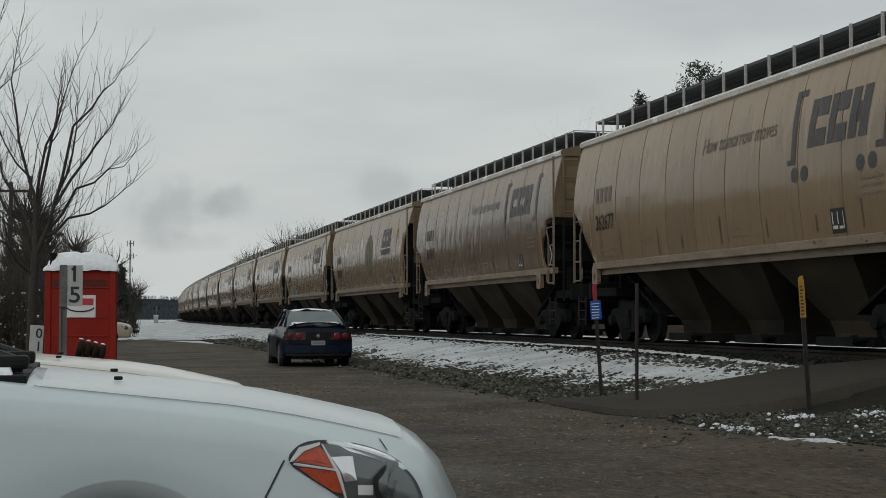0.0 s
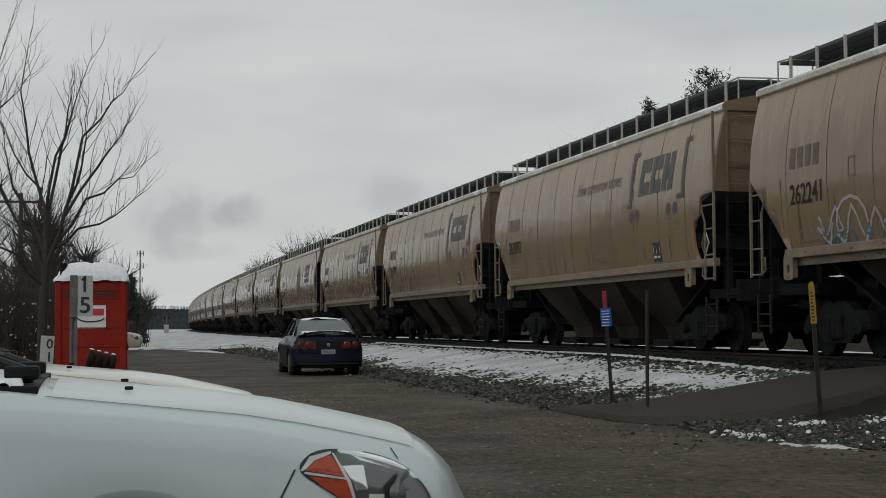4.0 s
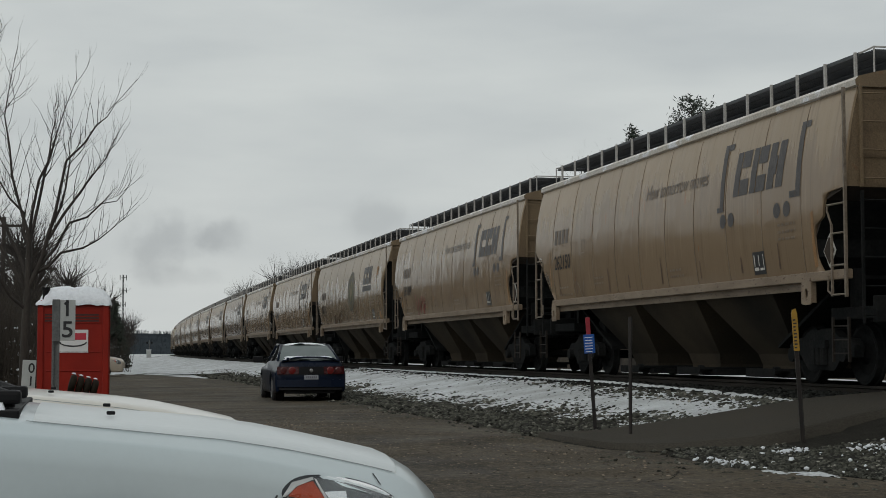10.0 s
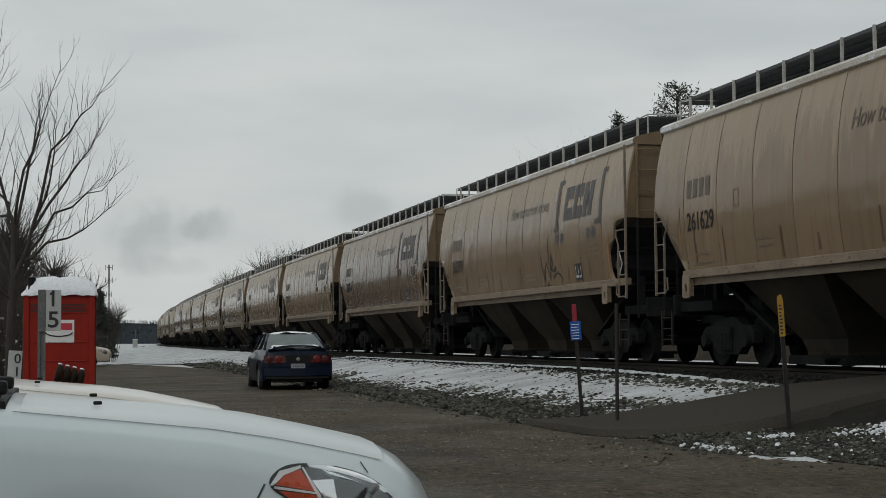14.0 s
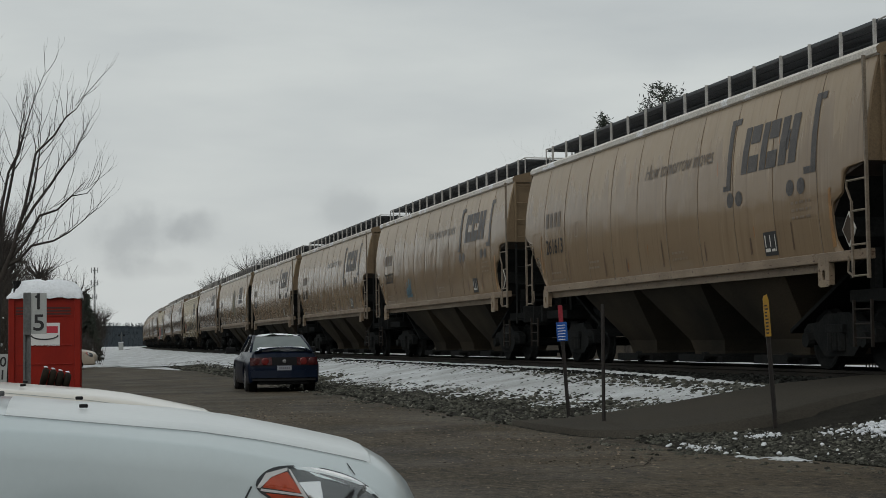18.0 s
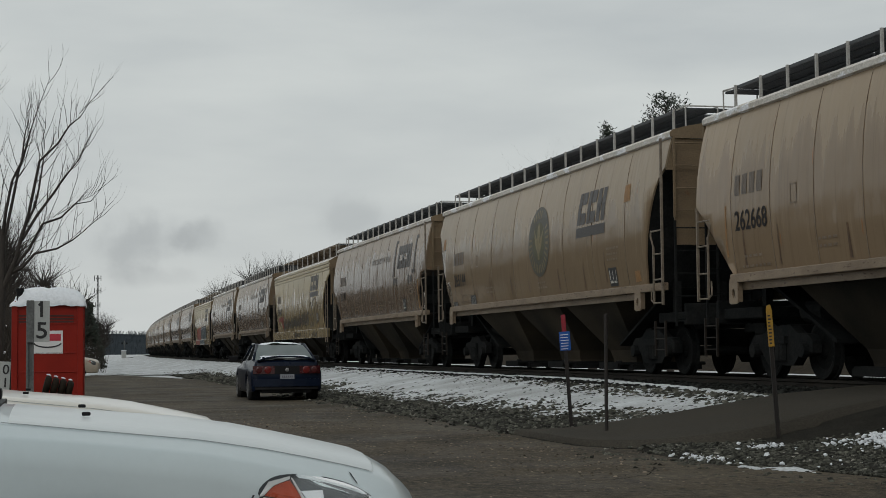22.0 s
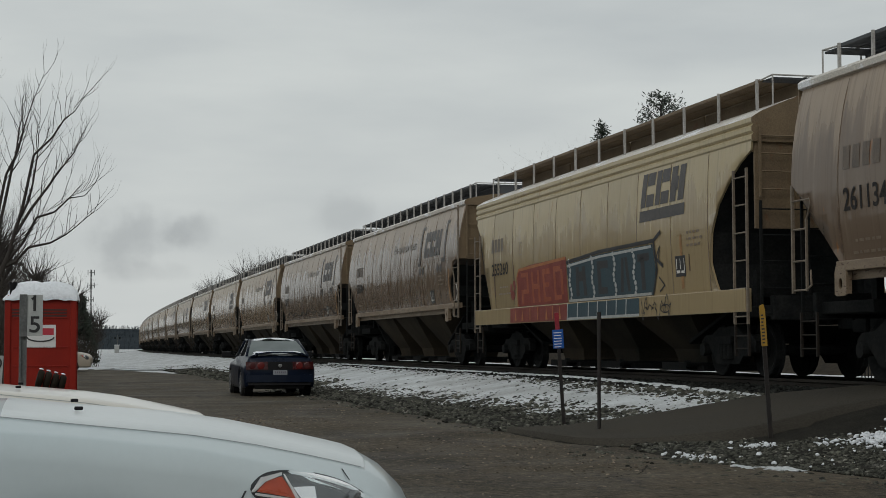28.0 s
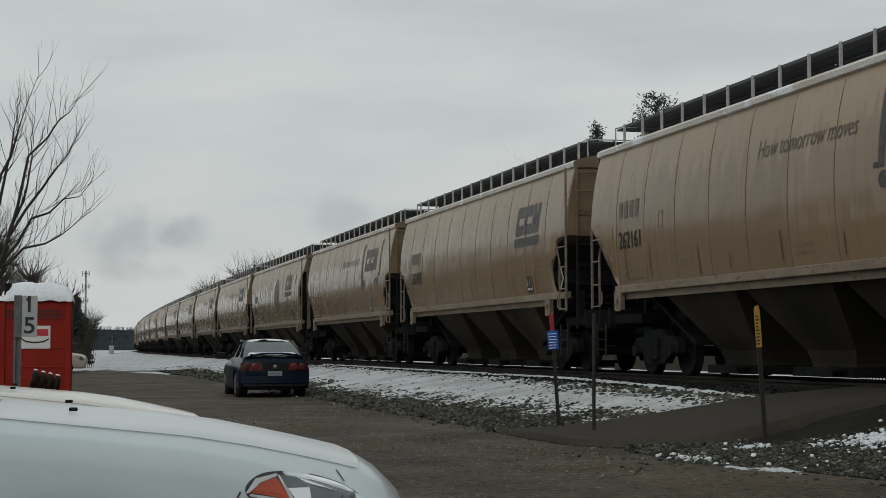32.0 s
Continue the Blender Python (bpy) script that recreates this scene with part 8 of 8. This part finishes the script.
for k, (x, y, s) in enumerate(spots):
    src = WOOD[3] if y > 85 else WOOD[k % 3]
    m = pose(x, y, ground_z(x, y) - 0.02, 0, 0, rng.uniform(0, 360)) @ Matrix.Scale(s, 4)
    first = src not in placed
    placed.add(src)
    if first:
        src.matrix_basis = m
    else:
        t = copy_thing(src, pose(x, y, ground_z(x, y) - 0.02, 0, 0, rng.uniform(0, 360)))
        t.scale = (s, s, s)
    if x > 18:
        (src if first else t)["label"] = "tall bare tree beyond the railway track"


def leafy_tree(name, label, x, y, h, crown_r, crown_z, count, seed, cone=False, leaf=0.12):
    """Trunk, limbs and a crown of many separate small leaves or needle tufts, with gaps."""
    rng = random.Random(seed)
    tree = thing(name, label, "tree", m=pose(x, y, ground_z(x, y)))
    segs = [((0, 0, -0.3), (0.05, 0, h * 0.5), h * 0.014, h * 0.009), ((0.05, 0, h * 0.5), (0, 0.05, h * 0.97), h * 0.009, 0.01)]
    tips = []
    for k in range(46):
        z = crown_z + (h - crown_z) * (k / 46) ** 0.9
        f = (1 - (z - crown_z) / (h - crown_z)) if cone else math.sin(math.pi * (0.15 + 0.8 * (z - crown_z) / (h - crown_z)))
        a = rng.uniform(0, math.tau)
        L = crown_r * max(0.12, f) * rng.uniform(0.6, 1.15)
        tip = Vector((L * math.cos(a), L * math.sin(a), z + (L * (-0.15 if cone else 0.5))))
        root = Vector((0.03, 0, z - (0 if cone else L * 0.3)))
        segs.append((root, tip, 0.022, 0.006))
        tips.append((root, tip))
    part_mesh("trunk", branch_mesh(segs, "trunk", 6), M["bark"], tree)
    nr = np.random.RandomState(seed)
    verts, tris = [], []
    for i in range(count):
        root, tip = tips[rng.randrange(len(tips))]
        c = root.lerp(tip, rng.uniform(0.35, 1.05)) + Vector(nr.normal(0, leaf * 1.2, 3))
        u = Vector(nr.normal(0, 1, 3)).normalized() * leaf * rng.uniform(0.6, 1.3)
        w = u.orthogonal().normalized() * leaf * rng.uniform(0.25, 0.5)
        b = len(verts)
        verts += [tuple(c - u), tuple(c + w), tuple(c + u), tuple(c - w)]
        tris += [(b, b + 1, b + 2), (b, b + 2, b + 3)]
    part_mesh("crown", tri_mesh("crown", verts, tris), M["needle"], tree, "dark sparse leaf crown")
    return tree


leafy_tree("leafy_tree", "dark half-bare leafy tree beyond the railway track", 23.3, 60.0, 10.95, 1.2, 8.5, 1150, 5, leaf=0.095)
leafy_tree("spruce", "small dark spruce beyond the railway track", 22.6, 65.0, 10.5, 1.25, 8.3, 1100, 6, True, 0.09)
leafy_tree("cedar", "dark green cedar at the end of the lot", 2.3, 118.0, 4.6, 1.65, 0.3, 9500, 8, True, 0.13)
leafy_tree("cedar", "dark green cedar behind the toilet cabin", 1.3, 121.0, 4.0, 1.2, 0.4, 6500, 9, True, 0.13)


def brush(name, label, places, seed, h, n_each, mat):
    """Thickets of thin upright stems, joined."""
    rng = random.Random(seed)
    segs = []
    for x, y, r in places:
        z0 = ground_z(x, y)
        for _ in range(n_each):
            a, d = rng.uniform(0, math.tau), r * math.sqrt(rng.uniform(0, 1))
            p = Vector((x + d * math.cos(a), y + d * math.sin(a), z0 - 0.05))
            L = h * rng.uniform(0.4, 1.1)
            q = p + Vector((rng.uniform(-0.3, 0.3), rng.uniform(-0.3, 0.3), 1)) * L * 0.6
            e = q + Vector((rng.uniform(-0.6, 0.6), rng.uniform(-0.6, 0.6), 0.8)) * L * 0.4
            segs += [(p, q, 0.014, 0.009), (q, e, 0.009, 0.004)]
            for _ in range(3):
                f = rng.uniform(0.3, 1)
                s = p.lerp(q, f)
                segs.append((s, s + Vector((rng.uniform(-1, 1), rng.uniform(-1, 1), rng.uniform(0.2, 1))) * L * 0.22, 0.006, 0.003))
    return tagged(part_mesh(name, branch_mesh(segs, name, 4), mat), label, "brush", kind="stuff")


rng = random.Random(5)
brush("brush_thicket", "dry brown brush at the edge of the wood", [(rng.uniform(-9, -1.0), rng.uniform(40, 75), 1.6) for _ in range(50)], 3, 3.3, 190, M["brush"])
brush("far_brush", "dry brown brush beside the snow field", [(rng.uniform(-3, 1.5) + (y - 95) * 0.02, y, 1.5) for y in np.linspace(96, 230, 34)], 4, 2.8, 130, M["brush"])


def brush_snow():
    """Small clots of snow caught in the thicket."""
    nr = np.random.RandomState(9)
    pts = np.stack([nr.uniform(-9, -0.8, 2600), nr.uniform(39, 74, 2600), nr.uniform(0.1, 1.9, 2600)], 1)
    return tagged(part_mesh("brush_snow", stones("brush_snow", pts, nr.uniform(0.015, 0.05, 2600), nr), M["rock_snow"]), "clots of snow caught in the brush", "snow", kind="stuff")


brush_snow()


def cedar_snow():
    nr = np.random.RandomState(19)
    n = 700
    z = nr.uniform(0.3, 3.9, n)
    r = 1.55 * (1 - z / 4.6) * np.sqrt(nr.uniform(0.5, 1, n))
    a = nr.uniform(math.pi, math.tau, n)
    pts = np.stack([2.1 + r * np.cos(a), 118.5 + r * np.sin(a), z], 1)
    return tagged(part_mesh("cedar_snow", stones("cedar_snow", pts, nr.uniform(0.02, 0.055, n), nr), M["rock_snow"]), "clots of snow caught in the cedar", "snow", kind="stuff")


cedar_snow()


# the dark wooded bank across the tracks
def far_bank():
    xs, ys = [31.0, 32.0, 33.5, 35.0, 37.0, 40.0, 46.0], spread((-40, 20, 10), (20, 120, 2), (120, 420, 10))
    zs = [-0.1, 0.5, 1.2, 1.9, 2.5, 3.0, 3.0]
    verts, faces, n = [], [], len(xs)
    for y in ys:
        for x, z in zip(xs, zs):
            verts.append((x + bend(y) + 0.8 * noise.noise((y * 0.3, 2, 0)), y, z + (0.35 * noise.noise((x * 0.5, y * 0.5, 3)) if z > 0 else 0)))
    for j in range(len(ys) - 1):
        for i in range(n - 1):
            a = j * n + i
            faces.append((a, a + 1, a + n + 1, a + n))
    tagged(part_mesh("far_bank", data("far_bank", verts, faces), M["bank"], smooth=True), "dark leaf-littered bank across the track", "bank", kind="structure")


far_bank()


# the wood, added on along the lot's other side to darken the train's reflections
def wood_edge():
    ys = spread((70, 420, 1.5))
    nr = random.Random(41)
    verts, faces = [], []
    cols = ((0.0, -0.2), (0.5, 0.45), (1.6, 0.8), (3.0, 1.0), (7.0, 1.0))
    for y in ys:
        h = 7.0 + 1.6 * noise.noise((y * 0.05, 6, 0)) + 1.2 * noise.noise((y * 0.4, 8, 0)) + nr.uniform(-0.5, 0.5)
        for dx, f in cols:
            verts.append((-15.0 - dx + 1.2 * noise.noise((y * 0.12, 3, 0)), y, max(-0.2, h * f) + nr.uniform(-0.25, 0.25)))
    n = len(cols)
    for j in range(len(ys) - 1):
        for i in range(n - 1):
            a = j * n + i
            faces.append((a, a + n, a + n + 1, a + 1))
    tagged(part_mesh("wood_edge", data("wood_edge", verts, faces), M["brush"]), "dense dark wood along the side of the lot", "wood", kind="structure")


wood_edge()
rng = random.Random(15)
bank_brush = brush("bank_brush", "dark bare brush on the bank across the track", [(rng.uniform(33, 39) + bend(y), y, 1.8) for y in np.linspace(10, 130, 70)], 14, 2.8, 60, M["brush"])
bank_brush.location.z = 1.6


# utility pole, radio mast, signal and cabinet
def utility_pole(x, y, h):
    th = thing("utility_pole", "weathered timber utility pole with a crossarm", "utility pole", "utility poles", m=pose(x, y, 0))
    bm = bmesh.new()
    rod(bm, (0, 0, -0.5), (0.06, 0, h), 0.16, 10, 0.11)
    part("pole", bm, M["bark"], th, smooth=True)
    bm = bmesh.new()
    box(bm, -1.3, 1.3, -0.18, -0.06, h - 0.55, h - 0.42, 0.01)
    part("crossarm", bm, M["bark"], th)
    for xi in (-1.15, -0.5, 0.5, 1.15):
        bm = bmesh.new()
        lathe(bm, [(0.03, 0), (0.05, 0.03), (0.035, 0.07), (0.05, 0.10), (0.02, 0.15)], "Z", 10, (xi, -0.12, h - 0.42))
        part("insulator", bm, M["grey_post"], th)


utility_pole(-4.0, 90.0, 8.4)
utility_pole(-2.6, 100.0, 6.6)


def radio_mast(x, y, h):
    th = thing("radio_mast", "slim grey lattice radio mast with antenna panels", "radio mast", m=pose(x, y, 0))
    bm = bmesh.new()
    w0, w1, n = 0.30, 0.18, 20
    cs = [(math.cos(a), math.sin(a)) for a in (0.5, 2.6, 4.7)]
    for cx, cy in cs:
        rod(bm, (cx * w0, cy * w0, -0.5), (cx * w1, cy * w1, h), 0.06, 5)
    for i in range(n):
        f0, f1 = i / n, (i + 1) / n
        for k in range(3):
            a, b = cs[k], cs[(k + 1) % 3]
            r0, r1 = w0 + (w1 - w0) * f0, w0 + (w1 - w0) * f1
            rod(bm, (a[0] * r0, a[1] * r0, h * f0), (b[0] * r1, b[1] * r1, h * f1), 0.045, 4)
    part("lattice", bm, M["grey_post"], th)
    for z, r in ((h - 0.8, 0.85), (h - 4.2, 0.85), (h - 8.0, 0.6)):
        bm = bmesh.new()
        for k in range(3):
            a0, a1 = k * math.tau / 3, (k + 1) * math.tau / 3
            rod(bm, (r * math.cos(a0), r * math.sin(a0), z), (r * math.cos(a1), r * math.sin(a1), z), 0.09, 5)
            rod(bm, (0, 0, z), (r * math.cos(a0), r * math.sin(a0), z), 0.09, 5)
        part("platform", bm, M["grey_post"], th)
        for k in range(4 if r > 0.7 else 2):
            a = k * math.tau / (4 if r > 0.7 else 2)
            bm = bmesh.new()
            box(bm, -0.14, 0.14, -0.1, 0.1, -0.7, 0.7, 0.03, m=pose(r * math.cos(a), r * math.sin(a), z, 0, 0, math.degrees(a) + 90))
            part("antenna_panel", bm, M["grey_post"], th)


radio_mast(11.6, 450.0, 22.0)


def signal(x, y):
    z = ground_z(x, y)
    th = thing("railway_signal", "dark railway signal heads on a mast", "railway signal", m=pose(x, y, z))
    bm = bmesh.new()
    rod(bm, (0, 0, -0.2), (0, 0, 3.6), 0.07, 10)
    part("mast", bm, M["grey_post"], th)
    for s in (-0.45, 0.45):
        bm = bmesh.new()
        lathe(bm, [(0.1, -0.1), (0.21, -0.1), (0.21, -0.02), (0.12, 0.0), (0.12, 0.18)], "Y", 20, (s, -0.1, 3.0))
        part("signal_head", bm, M["trim"], th)
    bm = bmesh.new()
    box(bm, -0.5, 0.5, -0.05, 0.05, 2.93, 3.05)
    part("arm", bm, M["grey_post"], th)


signal(13.9, 335.0)


def signal_cabinet(x, y):
    th = thing("signal_cabinet", "pale grey trackside equipment cabinet", "equipment cabinet", m=pose(x, y, ground_z(x, y)))
    bm = bmesh.new()
    box(bm, -0.45, 0.45, -0.45, 0.45, -0.1, 1.55, 0.03)
    part("case", bm, M["sign_white"], th)
    bm = bmesh.new()
    box(bm, -0.5, 0.5, -0.5, 0.5, 1.55, 1.66, 0.02)
    part("lid", bm, M["rock_snow"], th)
    bm = bmesh.new()
    box(bm, -0.37, 0.37, -0.475, -0.45, 0.1, 1.45, 0.008)
    part("door", bm, M["sign_white"], th)


signal_cabinet(13.6, 330.0)


# low dark fence beyond the track
def far_fence():
    th = thing("iron_fence", "low dark iron picket fence beyond the track", "fence", m=pose(19.5, 0, 0.0))
    bm = bmesh.new()
    box(bm, -0.012, 0.012, -0.009, 0.009, 0, 1.15)
    pk = to_mesh(bm, "picket", M["trim"])
    for k in range(125):
        y = 17 + k * 0.16
        p = part_mesh("picket", pk, M["trim"], th)
        p.matrix_basis = pose(0, y, ground_z(19.5, y) - 0.02)
    for z in (0.2, 1.02):
        bm = bmesh.new()
        box(bm, -0.015, 0.015, 16.9, 37.0, z, z + 0.035)
        part("rail_bar", bm, M["trim"], th)


far_fence()


# wooded ridge in the distance
def far_ridge():
    nr = np.random.RandomState(31)
    verts, faces = [], []
    n, rows = 240, 6
    for j in range(rows):
        for i in range(n):
            a = -70 + 160 * i / (n - 1)
            r = 900 + j * 60
            x, y = r * math.sin(radians(a)), r * math.cos(radians(a))
            top = 14 + 4 * noise.noise((a * 0.08, 1, 0)) + 2.5 * noise.noise((a * 0.45, 4, 0))
            z = top * math.sin(math.pi / 2 * j / (rows - 1))
            verts.append((x, y, z - 0.3))
    for j in range(rows - 1):
        for i in range(n - 1):
            faces.append((j * n + i, j * n + i + 1, (j + 1) * n + i + 1, (j + 1) * n + i))
    tagged(part_mesh("backdrop", data("backdrop", verts, faces), M["ridge"], smooth=True), "wooded grey ridge in the distance", "ridge", kind="structure")
    segs = []
    rng = random.Random(8)
    for k in range(9000):
        a = rng.uniform(-25, 32)
        r = rng.uniform(870, 1180)
        x, y = r * math.sin(radians(a)), r * math.cos(radians(a))
        f = min(1, max(0, (r - 900) / 300))
        top = (14 + 4 * noise.noise((a * 0.08, 1, 0)) + 2.5 * noise.noise((a * 0.45, 4, 0))) * math.sin(math.pi / 2 * f)
        h = rng.uniform(0.5, 2.2)
        segs.append(((x, y, top - 1), (x + rng.uniform(-0.5, 0.5), y, top + h), 0.24, 0.06))
        for _ in range(3):
            z = top + h * rng.uniform(0.25, 0.95)
            segs.append(((x, y, z), (x + rng.uniform(-0.9, 0.9), y, z + rng.uniform(0.3, 1.1)), 0.11, 0.05))
    tagged(part_mesh("far_woods", branch_mesh(segs, "far_woods", 4), M["ridge_twig"]), "bare grey woods on the distant ridge", "woods", kind="stuff")


M["ridge_twig"] = surf("hazy_grey_bare_woods", (0.038, 0.046, 0.053), (0.050, 0.059, 0.067), 0.02, 1.0, fine=0.4, grain=0.25, bump=0.0, spec=0.0)
M["ridge"] = surf("hazy_grey_woodland", (0.033, 0.040, 0.046), (0.043, 0.051, 0.058), 0.02, 1.0, fine=0.4, grain=0.25, bump=0.0, spec=0.0)
far_ridge()


# ---- what moves: the train rolls through, its wheelsets turn ----
def motions():
    for n, car in TRAIN:
        walk(car, [(t, rail_pose(car_place(n, t))) for t in np.arange(0, 32.01, 2.0)])
    first = {}
    for _, car in TRAIN:
        for tr in (c for c in car.children if c.name.startswith("truck")):
            for wh in tr.children:
                key = round(wh.matrix_basis.translation.y, 2)
                if key not in first:
                    walk(wh, [(f / FPS, pose(0, key, WHEEL_R, math.degrees(travel(f / FPS) / WHEEL_R))) for f in range(0, 961)])
                    first[key] = wh
                else:
                    keys = wh.animation_data_create()
                    keys.action = first[key].animation_data.action
                    keys.action_slot = first[key].animation_data.action_slot
                    wh.rotation_mode = "QUATERNION"


motions()
